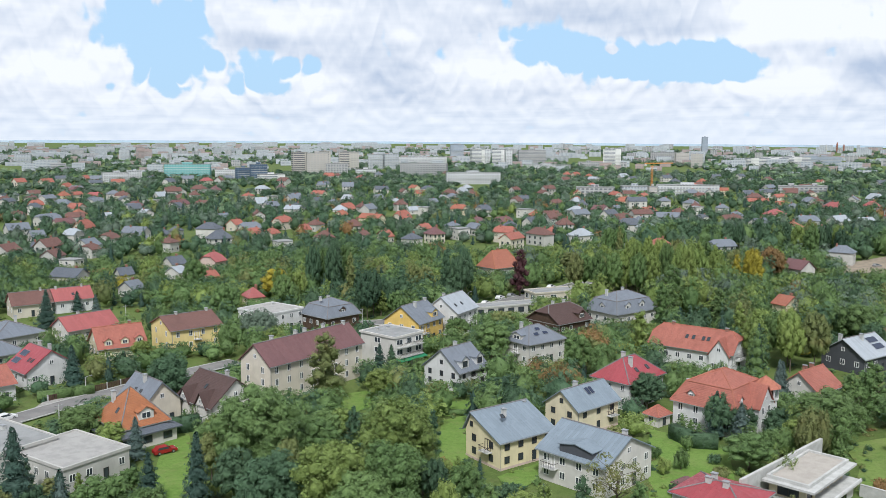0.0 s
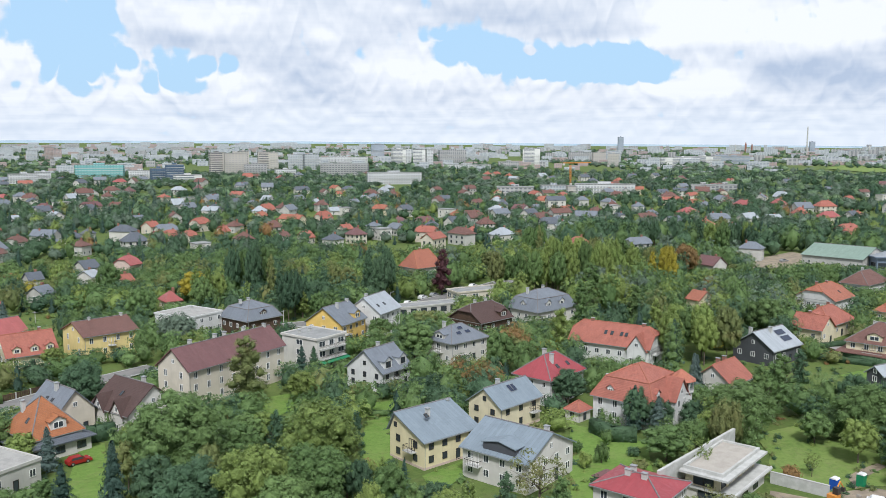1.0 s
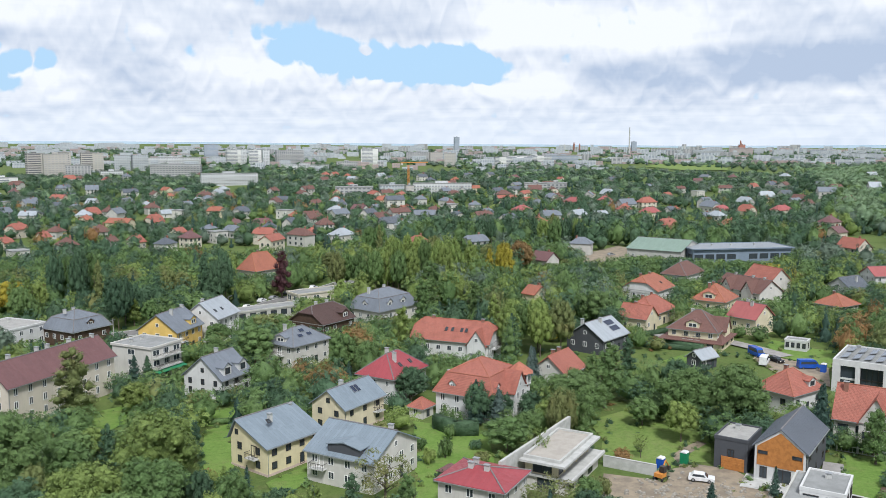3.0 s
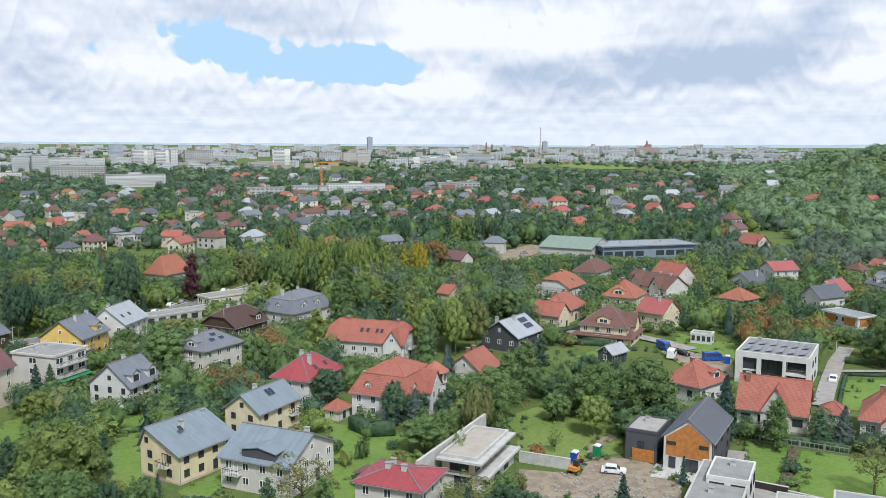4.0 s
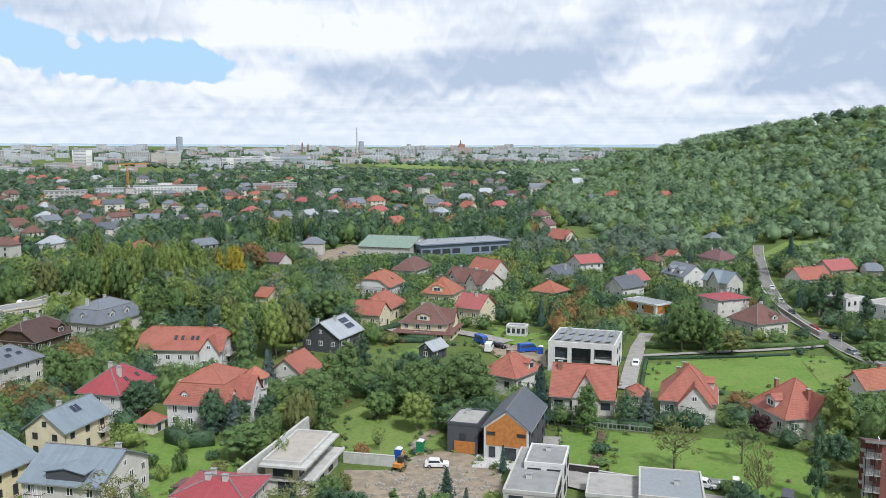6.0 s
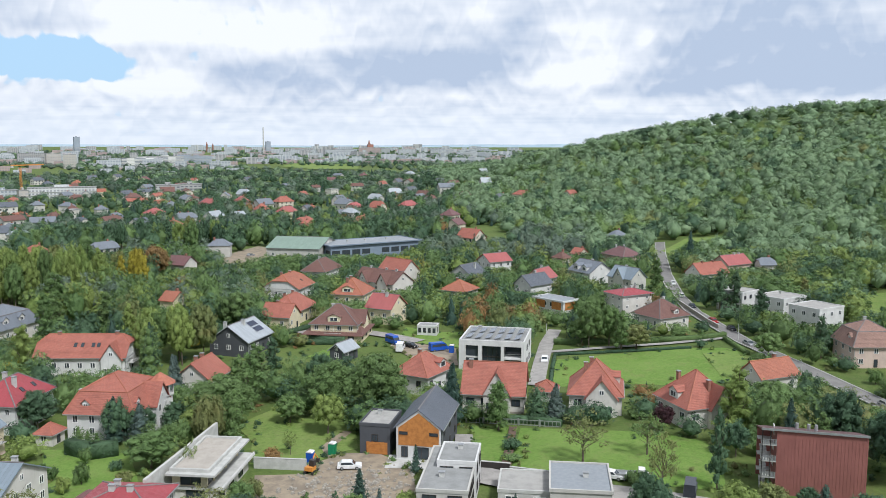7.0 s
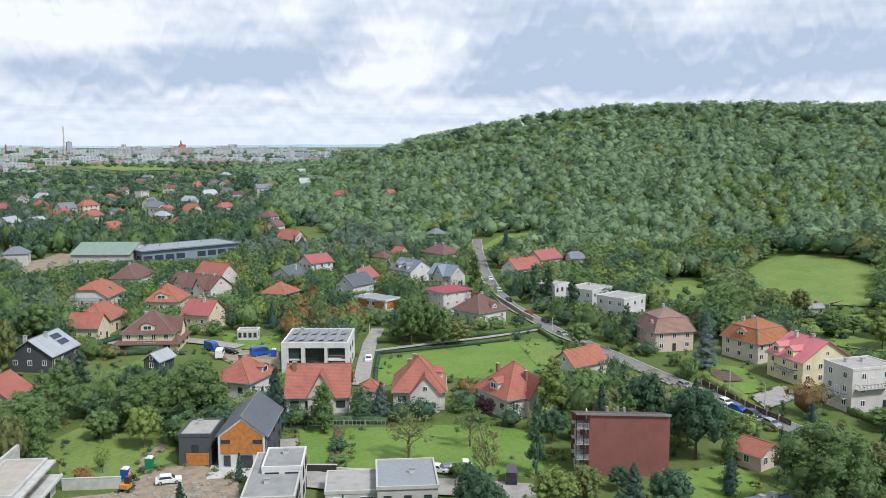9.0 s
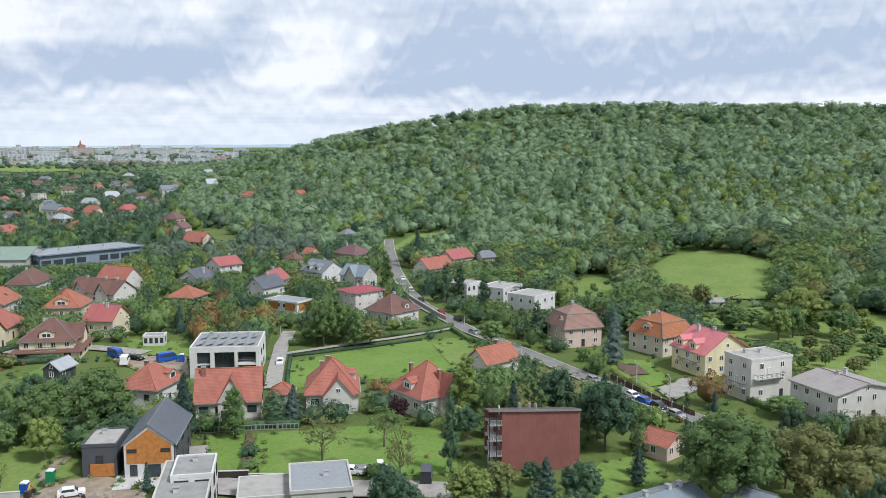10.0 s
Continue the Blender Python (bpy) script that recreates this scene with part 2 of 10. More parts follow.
def leaves(name, a, b, dark, rust=None, ragged=True):
    """Foliage: tone by tree, by clump and by leaf, with shade between leaves flecked into the colour."""
    def build(n, s):
        p = n.add("ShaderNodeNewGeometry")
        isl = p.outputs["Random Per Island"]
        pos = p.outputs["Position"]
        rnd = n.add("ShaderNodeObjectInfo").outputs["Random"]
        tint = n.add("ShaderNodeAttribute", attribute_name="tint").outputs["Fac"]
        tone = n.math("FRACT", n.math("ADD", rnd, tint))
        col = n.mix(tone, a, b)
        col = n.mix(1.0, col, n.xyz(*[n.ramp(n.math("FRACT", n.math("MULTIPLY", tone, 7.31)), 0.0, 1.0, 0.78, 1.26, False)] * 3), "MULTIPLY")
        col = n.mix(n.ramp(n.noise(pos, 0.5, 3), 0.35, 0.7, 0, 0.25), col, dark)
        col = n.mix(n.math("MULTIPLY", isl, 0.42), col, shade(b, 1.3))
        # the darker flecks stand in for shade in the gaps between leaves
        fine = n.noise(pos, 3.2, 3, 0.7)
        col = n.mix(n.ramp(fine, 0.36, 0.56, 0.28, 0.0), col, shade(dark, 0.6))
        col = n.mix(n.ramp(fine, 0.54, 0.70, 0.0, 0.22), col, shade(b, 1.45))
        bump(n, s, fine, 0.5, 0.15)
        if rust:
            col = n.mix(n.ramp(n.noise(pos, 0.22, 3), 0.52, 0.7, 0, 0.6), col, rust)
        n.put(s.inputs["Base Color"], col)
        s.inputs["Roughness"].default_value = 0.65
        s.inputs["Specular IOR Level"].default_value = 0.25
        tr = n.add("ShaderNodeBsdfTranslucent")
        n.put(tr.inputs[0], col)
        ms = n.add("ShaderNodeMixShader")
        ms.inputs[0].default_value = 0.13
        out = [x for x in n.t.nodes if x.type == "OUTPUT_MATERIAL"][0]
        n.t.links.new(s.outputs[0], ms.inputs[1]), n.t.links.new(tr.outputs[0], ms.inputs[2])
        if ragged:
            # gaps between the leaves of a spray
            gap = n.ramp(n.noise(pos, 4.6, 2, 0.6), 0.48, 0.51)
            tp = n.add("ShaderNodeBsdfTransparent")
            mh = n.add("ShaderNodeMixShader")
            n.put(mh.inputs[0], gap)
            n.t.links.new(ms.outputs[0], mh.inputs[1]), n.t.links.new(tp.outputs[0], mh.inputs[2])
            n.t.links.new(mh.outputs[0], out.inputs[0])
        else:
            n.t.links.new(ms.outputs[0], out.inputs[0])
    m = material(name, build)
    if ragged:
        INNER[m.name] = leaves(name + "_inner", a, b, dark, rust, False)
    return m


def plain(name, c, rough=0.5, metal=0.0):
    def build(n, s):
        p = n.add("ShaderNodeTexCoord").outputs["Object"]
        n.put(s.inputs["Base Color"], n.mix(n.ramp(n.noise(p, 1.4, 4), 0.4, 0.7, 0, 0.5), c, shade(c, 0.75)))
        s.inputs["Roughness"].default_value, s.inputs["Metallic"].default_value = rough, metal
    return material(name, build)


def far_wall(name, c, band, step=3.0, bay=3.2):
    """A distant block: rows of windows too small to tell apart."""
    def build(n, s):
        p = n.add("ShaderNodeTexCoord").outputs["Object"]
        x, y, z = n.split(p)
        fz = n.math("FRACT", n.math("DIVIDE", z, step))
        fx = n.math("FRACT", n.math("DIVIDE", n.math("ADD", x, y), bay))
        win = n.math("MULTIPLY", n.math("MULTIPLY", n.math("GREATER_THAN", fz, 0.35), n.math("LESS_THAN", fz, 0.85)), n.math("GREATER_THAN", fx, 0.4))
        col = n.mix(n.ramp(n.noise(p, 0.05, 4), 0.4, 0.65, 0, 0.5), c, shade(c, 0.75))
        n.put(s.inputs["Base Color"], n.mix(win, col, band))
        s.inputs["Roughness"].default_value = 0.7
    return material(name, build)


WHITE = plaster("white_plaster", (0.61, 0.61, 0.60))
OFFWHITE = plaster("warm_white_plaster", (0.58, 0.56, 0.52))
CREAM = plaster("cream_plaster", (0.66, 0.59, 0.42))
PALE = plaster("pale_yellow_plaster", (0.70, 0.62, 0.40))
OCHRE = plaster("ochre_plaster", (0.72, 0.58, 0.26))
GOLD = plaster("golden_plaster", (0.70, 0.48, 0.14))
GREYW = plaster("grey_plaster", (0.48, 0.47, 0.44))
BEIGE = plaster("beige_plaster", (0.58, 0.53, 0.44))
PINKW = plaster("pinkish_plaster", (0.58, 0.46, 0.40))
DARKW = plaster("anthracite_plaster", (0.07, 0.075, 0.085))
BRICKRED = plaster("brick_red_render", (0.27, 0.105, 0.09))
STONEGREY = rough_stuff("beige_roof_gravel", (0.41, 0.375, 0.33), (0.35, 0.32, 0.28), 0.5, 9)
TIMBER = rough_stuff("orange_timber", (0.48, 0.20, 0.05), (0.36, 0.14, 0.035), 1.5, 8, 0.6)
DARKWOOD = rough_stuff("dark_wood", (0.06, 0.035, 0.022), (0.10, 0.06, 0.04), 1.2, 8, 0.7)
RED = tiles("red_tiles", (0.37, 0.128, 0.092))
ORANGE = tiles("orange_tiles", (0.37, 0.135, 0.085))
AMBER = tiles("amber_tiles", (0.36, 0.135, 0.055))
DEEPRED = seamed("red_sheet_roof", (0.31, 0.055, 0.065), 0.45, 0.05)
PINKRED = seamed("pinkish_red_roof", (0.33, 0.095, 0.09), 0.5, 0.0)
PINKBRIGHT = seamed("bright_pink_red_roof", (0.50, 0.155, 0.17), 0.45, 0.0)
ROSE = tiles("rose_brown_tiles", (0.29, 0.175, 0.14), 0.2)
BROWN = tiles("brown_tiles", (0.17, 0.085, 0.07), 0.2)
DARKBROWN = tiles("dark_brown_tiles", (0.085, 0.048, 0.042), 0.15)
SLATE = seamed("slate_grey_roof", (0.17, 0.19, 0.22), 0.5, 0.1)
STEEL = seamed("light_steel_roof", (0.205, 0.25, 0.29), 0.5, 0.1)
PALEROOF = seamed("pale_metal_roof", (0.36, 0.39, 0.42), 0.45, 0.1)
ANTHRA = tiles("anthracite_tiles", (0.11, 0.125, 0.15), 0.1, 0.6)
WEATHERED = seamed("weathered_sheet_roof", (0.30, 0.275, 0.265), 0.6, 0.0)
MAROON = seamed("maroon_sheet_roof", (0.155, 0.075, 0.075), 0.5, 0.05)
BITUMEN = rough_stuff("grey_flat_roofing", (0.28, 0.285, 0.28), (0.21, 0.215, 0.21), 0.3, 5)
GRAVEL = rough_stuff("pale_gravel_roofing", (0.36, 0.35, 0.33), (0.29, 0.285, 0.27), 0.5, 9)
BRICK = rough_stuff("chimney_brick", (0.30, 0.14, 0.10), (0.22, 0.11, 0.08), 2, 9)
CONCRETE = rough_stuff("pale_concrete", (0.50, 0.50, 0.48), (0.40, 0.40, 0.38), 0.6, 7)
FRAME_W = plain("white_frame_paint", (0.78, 0.78, 0.76), 0.4)
FRAME_D = plain("dark_frame_paint", (0.035, 0.03, 0.028), 0.4)
GLASS = material("window_glass", lambda n, s: (n.put(s.inputs["Base Color"], (0.045, 0.056, 0.066)), n.put(s.inputs["Roughness"], 0.08), n.put(s.inputs["Specular IOR Level"], 0.5)))
PANEL = plain("solar_panel_blue", (0.02, 0.03, 0.06), 0.15)
METAL = plain("galvanised_metal", (0.42, 0.43, 0.44), 0.4, 0.6)
GREENP = plain("green_canvas", (0.02, 0.20, 0.09), 0.7)
TEAL = plain("teal_netting", (0.12, 0.42, 0.36), 0.8)
ASPHALT = rough_stuff("asphalt", (0.17, 0.165, 0.16), (0.22, 0.21, 0.20), 0.25, 5)
PAVING = rough_stuff("pale_paving", (0.33, 0.315, 0.295), (0.26, 0.245, 0.23), 0.5, 4)
SAND = rough_stuff("building_site_soil", (0.31, 0.255, 0.185), (0.20, 0.165, 0.125), 0.35, 2.5)
BED = rough_stuff("dug_soil", (0.13, 0.085, 0.06), (0.09, 0.06, 0.045), 0.8, 4)
BARK = rough_stuff("bark", (0.09, 0.07, 0.05), (0.14, 0.12, 0.09), 2, 9)
TYRE = plain("tyre_rubber", (0.02, 0.02, 0.02), 0.8)
STONE = rough_stuff("garden_stone", (0.36, 0.33, 0.28), (0.26, 0.24, 0.21), 1.0, 6)


def lawn_build(a, b, c):
    def build(n, s):
        p = n.add("ShaderNodeNewGeometry").outputs["Position"]
        x, y, z = n.split(p)
        col = n.mix(n.ramp(n.noise(p, 0.06, 6, 0.65), 0.36, 0.64), a, b)
        col = n.mix(n.ramp(n.noise(p, 0.22, 6, 0.75), 0.47, 0.68, 0, 0.5), col, c)
        col = n.mix(n.ramp(n.noise(p, 4.0, 3, 0.7), 0.45, 0.8, 0, 0.5), col, shade(a, 0.55))
        col = n.mix(n.ramp(n.noise(p, 1.1, 4, 0.7), 0.42, 0.66, 0, 0.55), col, shade(b, 1.12))
        col = n.mix(n.ramp(n.noise(p, 0.7, 5, 0.7, 0.4), 0.50, 0.72, 0, 0.45), col, shade(a, 0.6))
        n.put(s.inputs["Base Color"], col)
        s.inputs["Roughness"].default_value = 0.9
        s.inputs["Specular IOR Level"].default_value = 0.15
        bump(n, s, n.noise(p, 2.5, 5, 0.7), 0.6, 0.15)
    return build


GRASS = material("lawn_grass", lawn_build((0.112, 0.200, 0.038), (0.158, 0.245, 0.058), (0.200, 0.208, 0.085)))
MEADOW = material("meadow_grass", lawn_build((0.130, 0.205, 0.050), (0.180, 0.245, 0.068), (0.225, 0.222, 0.105)))
SOIL = material("garden_ground", lawn_build((0.078, 0.122, 0.032), (0.118, 0.162, 0.046), (0.142, 0.130, 0.066)))

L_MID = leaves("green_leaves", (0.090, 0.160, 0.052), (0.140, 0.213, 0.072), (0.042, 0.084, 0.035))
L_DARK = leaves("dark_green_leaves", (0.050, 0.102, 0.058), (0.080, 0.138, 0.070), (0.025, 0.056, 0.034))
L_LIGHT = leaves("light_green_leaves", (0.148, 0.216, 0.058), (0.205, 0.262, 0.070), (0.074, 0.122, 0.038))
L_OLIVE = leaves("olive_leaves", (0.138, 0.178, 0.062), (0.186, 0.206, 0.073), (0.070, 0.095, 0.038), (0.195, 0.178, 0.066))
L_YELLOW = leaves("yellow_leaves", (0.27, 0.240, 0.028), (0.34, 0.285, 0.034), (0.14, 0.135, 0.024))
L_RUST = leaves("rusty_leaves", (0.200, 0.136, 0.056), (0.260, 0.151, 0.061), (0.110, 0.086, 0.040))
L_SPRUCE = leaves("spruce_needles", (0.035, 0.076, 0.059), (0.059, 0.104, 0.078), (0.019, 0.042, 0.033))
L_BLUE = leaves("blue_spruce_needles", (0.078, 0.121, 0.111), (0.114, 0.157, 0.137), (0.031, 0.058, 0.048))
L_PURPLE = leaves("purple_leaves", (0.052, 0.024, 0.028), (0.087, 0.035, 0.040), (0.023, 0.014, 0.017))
# silvery and greyed greens with distance haze mixed into the leaf colour
L_SILVER = leaves("silvery_willow_and_haze_leaves", (0.108, 0.155, 0.112), (0.145, 0.195, 0.140), (0.054, 0.084, 0.062))
L_HAZE = leaves("haze_green_leaves", (0.160, 0.245, 0.135), (0.205, 0.290, 0.155), (0.100, 0.158, 0.095))
LEAVES = dict(mid=L_MID, dark=L_DARK, light=L_LIGHT, olive=L_OLIVE, yellow=L_YELLOW, rust=L_RUST, spruce=L_SPRUCE, blue=L_BLUE, purple=L_PURPLE, silver=L_SILVER, sage=L_HAZE)


# ---------------------------------------------------------------- mesh helpers
def lerp(v, tab):
    if v <= tab[0][0]:
        return tab[0][1]
    for (a, p), (b, q) in zip(tab, tab[1:]):
        if v <= b:
            return p + (q - p) * (v - a) / (b - a)
    return tab[-1][1]


CREST = [(36, 0), (39, 6), (43, 22), (47, 40), (50, 54), (57, 75), (62, 84), (67, 86), (75, 84), (84, 81), (110, 74), (135, 30), (150, 0)]
FOOT = [(36, 640), (45, 520), (60, 430), (75, 300), (90, 260), (150, 260)]


def ground_z(x, y):
    """Level suburb, a wooded hill to the east, and far ground that climbs gently to the skyline."""
    r, a = math.hypot(x, y), math.degrees(math.atan2(x, y))
    c, f = lerp(a, CREST), lerp(a, FOOT)
    s = min(max((r - f) / (920 - f), 0), 1)
    s = s * (0.45 + 0.55 * s)
    if r > 1100:
        s *= max(0, 1 - (r - 1100) / 900)
    far = max(0, min(1, (r - 1500) / 3300))
    return c * s + far * far * lerp(a, [(-40, 41), (-20, 39), (0, 32), (12, 22), (30, 13), (60, 14)])


def mesh_of(name, verts, faces, mats, idx=None, uvs=None):
    me = bpy.data.meshes.new(name)
    me.from_pydata(verts, [], faces)
    for m in mats if isinstance(mats, (list, tuple)) else [mats]:
        me.materials.append(m)
    if idx:
        for p, i in zip(me.polygons, idx):
            p.material_index = i
    if uvs is not None:
        lay = me.uv_layers.new(name="uv")
        k = 0
        for f in uvs:
            for c in f:
                lay.data[k].uv = c
                k += 1
    return me


def put(name, me, parent, m=None, label=""):
    ob = new(name, me)
    if parent is not None:
        ob.parent = parent
    if m is not None:
        ob.matrix_basis = m
    return tagged(ob, label)


class Build:
    """Collects boxes and prisms into one mesh."""

    def __init__(self):
        self.v, self.f = [], []

    def box(self, x0, y0, z0, x1, y1, z1):
        k = len(self.v)
        self.v += [(x0, y0, z0), (x1, y0, z0), (x1, y1, z0), (x0, y1, z0), (x0, y0, z1), (x1, y0, z1), (x1, y1, z1), (x0, y1, z1)]
        self.f += [tuple(k + i for i in q) for q in ((0, 3, 2, 1), (4, 5, 6, 7), (0, 1, 5, 4), (1, 2, 6, 5), (2, 3, 7, 6), (3, 0, 4, 7))]
        return self

    def prism(self, outline, a, b, axis="x"):
        """An outline (p, z) drawn out along an axis from a to b."""
        k, n = len(self.v), len(outline)
        for t in (a, b):
            self.v += [((t, p, z) if axis == "x" else (p, t, z)) for p, z in outline]
        ends = [tuple(range(k, k + n)), tuple(range(k + 2 * n - 1, k + n - 1, -1))]
        sides = [(k + i, k + n + i, k + n + (i + 1) % n, k + (i + 1) % n) for i in range(n)]
        if axis == "x":
            ends, sides = [e[::-1] for e in ends], [s[::-1] for s in sides]
        self.f += ends + sides
        return self

    def lattice(self, xs, zs, y0, y1):
        """A frame of bars with openings in the odd columns of the middle row, as one joined shape."""
        k, nx, nz = len(self.v), len(xs), len(zs)
        self.v += [(x, y, z) for y in (y0, y1) for z in zs for x in xs]
        solid = {(i, j) for i in range(nx - 1) for j in range(nz - 1) if not (i % 2 == 1 and j % 2 == 1)}

        def at(i, j, back):
            return k + back * nx * nz + j * nx + i
        for i, j in solid:
            self.f.append((at(i, j, 0), at(i + 1, j, 0), at(i + 1, j + 1, 0), at(i, j + 1, 0)))
            self.f.append((at(i, j, 1), at(i, j + 1, 1), at(i + 1, j + 1, 1), at(i + 1, j, 1)))
            for di, dj, (a, b_) in ((-1, 0, ((i, j), (i, j + 1))), (1, 0, ((i + 1, j), (i + 1, j + 1))), (0, -1, ((i, j), (i + 1, j))), (0, 1, ((i, j + 1), (i + 1, j + 1)))):
                if (i + di, j + dj) not in solid:
                    self.f.append((at(*a, 0), at(*b_, 0), at(*b_, 1), at(*a, 1)))
        return self

    def tube(self, p, q, r0, r1, n=7):
        p, q = Vector(p), Vector(q)
        d = (q - p).normalized()
        a = d.orthogonal().normalized()
        b = d.cross(a)
        k = len(self.v)
        for c, r in ((p, r0), (q, r1)):
            for i in range(n):
                t = 2 * math.pi * i / n
                self.v.append(tuple(c + a * (r * math.cos(t)) + b * (r * math.sin(t))))
        self.f += [(k + i, k + (i + 1) % n, k + n + (i + 1) % n, k + n + i) for i in range(n)]
        self.f += [tuple(range(k + n - 1, k - 1, -1)), tuple(range(k + n, k + 2 * n))]
        return self

    def mesh(self, name, mat):
        me = mesh_of(name, self.v, self.f, mat)
        bm = bmesh.new()
        bm.from_mesh(me)
        bmesh.ops.recalc_face_normals(bm, faces=bm.faces)
        bm.to_mesh(me)
        bm.free()
        return me


def big_mesh(name, verts, quads, mat, tint=None, inner=None):
    """A large mesh of quads straight from arrays."""
    me = bpy.data.meshes.new(name)
    verts, quads = np.asarray(verts, np.float32), np.asarray(quads, np.int32)
    me.vertices.add(len(verts))
    me.vertices.foreach_set("co", verts.ravel())
    me.loops.add(quads.size)
    me.loops.foreach_set("vertex_index", quads.ravel())
    me.polygons.add(len(quads))
    me.polygons.foreach_set("loop_start", np.arange(0, quads.size, quads.shape[1], dtype=np.int32))
    if tint is not None:
        at = me.attributes.new("tint", "FLOAT", "POINT")
        at.data.foreach_set("value", np.asarray(tint, np.float32))
    me.materials.append(mat)
    if inner is not None:
        me.materials.append(INNER[mat.name])
        me.polygons.foreach_set("material_index", np.asarray(inner, np.int32))
    me.update(calc_edges=True)
    me.validate()
    return me


# ---------------------------------------------------------------- ground
def polar_sheet(name, radii, angles, mat, lift=0.0):
    v = [(r * math.sin(radians(a)), r * math.cos(radians(a)), ground_z(r * math.sin(radians(a)), r * math.cos(radians(a))) + lift) for r in radii for a in angles]
    m = len(angles)
    q = [(i * m + j, i * m + (j + 1) % m, (i + 1) * m + (j + 1) % m, (i + 1) * m + j) for i in range(len(radii) - 1) for j in range(m)]
    return big_mesh(name, v, [f[::-1] for f in q] + [(k + 2, k + 1, k, 0) for k in range(1, m - 2, 2)], mat)


tagged(new("ground", polar_sheet("ground", [1, 10, 20, 40, 80, 120, 160, 200, 240, 280, 320, 360, 400, 440, 480, 520, 560, 600, 650, 700, 750, 800, 850, 900, 950, 1000, 1100, 1250, 1400, 1600, 1900, 2300, 2800, 3400, 4100, 4800], list(range(-180, 180, 2)), SOIL)),
       "uneven green garden ground with bare patches", "ground", kind="structure")


AREAS, ROADS = [], []


def patch(name, outline, mat, label, category, lift=0.05, step=6.0):
    """A flat-lying area that follows the ground: a fan of strips over its outline."""
    AREAS.append((outline, (min(p[0] for p in outline), min(p[1] for p in outline), max(p[0] for p in outline), max(p[1] for p in outline))))
    bm = bmesh.new()
    vs = [bm.verts.new((x, y, 0)) for x, y in outline]
    bm.faces.new(vs)
    xs, ys = [p[0] for p in outline], [p[1] for p in outline]
    for ax, lo, hi in ((0, min(xs), max(xs)), (1, min(ys), max(ys))):
        n = int((hi - lo) / step)
        for i in range(1, n + 1):
            co, no = [0, 0, 0], [0, 0, 0]
            co[ax], no[ax] = lo + (hi - lo) * i / (n + 1), 1
            bmesh.ops.bisect_plane(bm, geom=bm.verts[:] + bm.edges[:] + bm.faces[:], plane_co=co, plane_no=no)
    lift += 0.007 * len(AREAS)
    for v in bm.verts:
        v.co.z = ground_z(v.co.x, v.co.y) + lift
    for f in bm.faces:
        f.normal_update()
        if f.normal.z < 0:
            f.normal_flip()
    me = bpy.data.meshes.new(name)
    bm.to_mesh(me)
    bm.free()
    me.materials.append(mat)
    return tagged(new(name, me), label, category, kind="structure")


def strip(name, line, width, mat, label, category, lift=0.08, kerb=0.0):
    """A road or path along a line, laid on the ground, with kerbs where there are any."""
    ROADS.append((line, width))
    pts = [Vector((x, y)) for x, y in line]
    fine = []
    for a, b in zip(pts, pts[1:]):
        k = max(1, int((b - a).length / 8))
        fine += [a.lerp(b, i / k) for i in range(k)]
    fine.append(pts[-1])
    lift += 0.25 + 0.007 * len(ROADS)
    rows = []
    for i, p in enumerate(fine):
        d = (fine[min(i + 1, len(fine) - 1)] - fine[max(i - 1, 0)]).normalized()
        s = Vector((d.y, -d.x))
        rows.append([p - s * width / 2, p + s * width / 2, s])
    v = [(q.x, q.y, ground_z(q.x, q.y) + lift) for l, r, s in rows for q in (l, r)]
    f = [(2 * i, 2 * i + 1, 2 * i + 3, 2 * i + 2) for i in range(len(rows) - 1)]
    road = tagged(new(name, mesh_of(name, v, f, mat)), label, category, kind="structure")
    if kerb:
        for side in (0, 1):
            v, f = [], []
            for i, row in enumerate(rows):
                q, s = row[side], row[2] * (1 if side else -1)
                z = ground_z(q.x, q.y) + lift
                o = q + s * 0.25
                v += [(q.x, q.y, z - 0.05), (q.x, q.y, z + kerb), (o.x, o.y, z + kerb), (o.x, o.y, z - 0.1)]
                if i:
                    k = 4 * i
                    f += [(k - 4 + j, k - 4 + j + 1, k + j + 1, k + j) for j in range(3)]
            put("kerb", mesh_of("kerb", v, f, CONCRETE), road)
    return road


# ---------------------------------------------------------------- houses
_cache = {}
placed = []


def window_meshes(w, h, frame_mat, kind="two"):
    key = (round(w, 2), round(h, 2), frame_mat.name, kind)
    if key not in _cache:
        b, t = Build(), 0.09
        xs = [-w / 2, -w / 2 + t, w / 2 - t, w / 2] if kind != "two" or w < 0.86 else [-w / 2, -w / 2 + t, -0.05, 0.05, w / 2 - t, w / 2]
        b.lattice(xs, [-h / 2, -h / 2 + t, h / 2 - t, h / 2], -0.08, 0.05)
        p = Build().box(-w / 2 + t, -0.03, -h / 2 + t, w / 2 - t, 0.02, h / 2 - t)
        _cache[key] = (b.mesh("window_frame", frame_mat), p.mesh("pane", GLASS))
    return _cache[key]


def window(parent, m, w=1.2, h=1.35, frame_mat=None, kind="two", name="window"):
    f, p = window_meshes(w, h, frame_mat or FRAME_W, kind)
    ob = put(name, f, parent, m)
    put("pane", p, ob)
    return ob


SIDE_TURN = dict(f=0, l=-90, r=90, b=180)


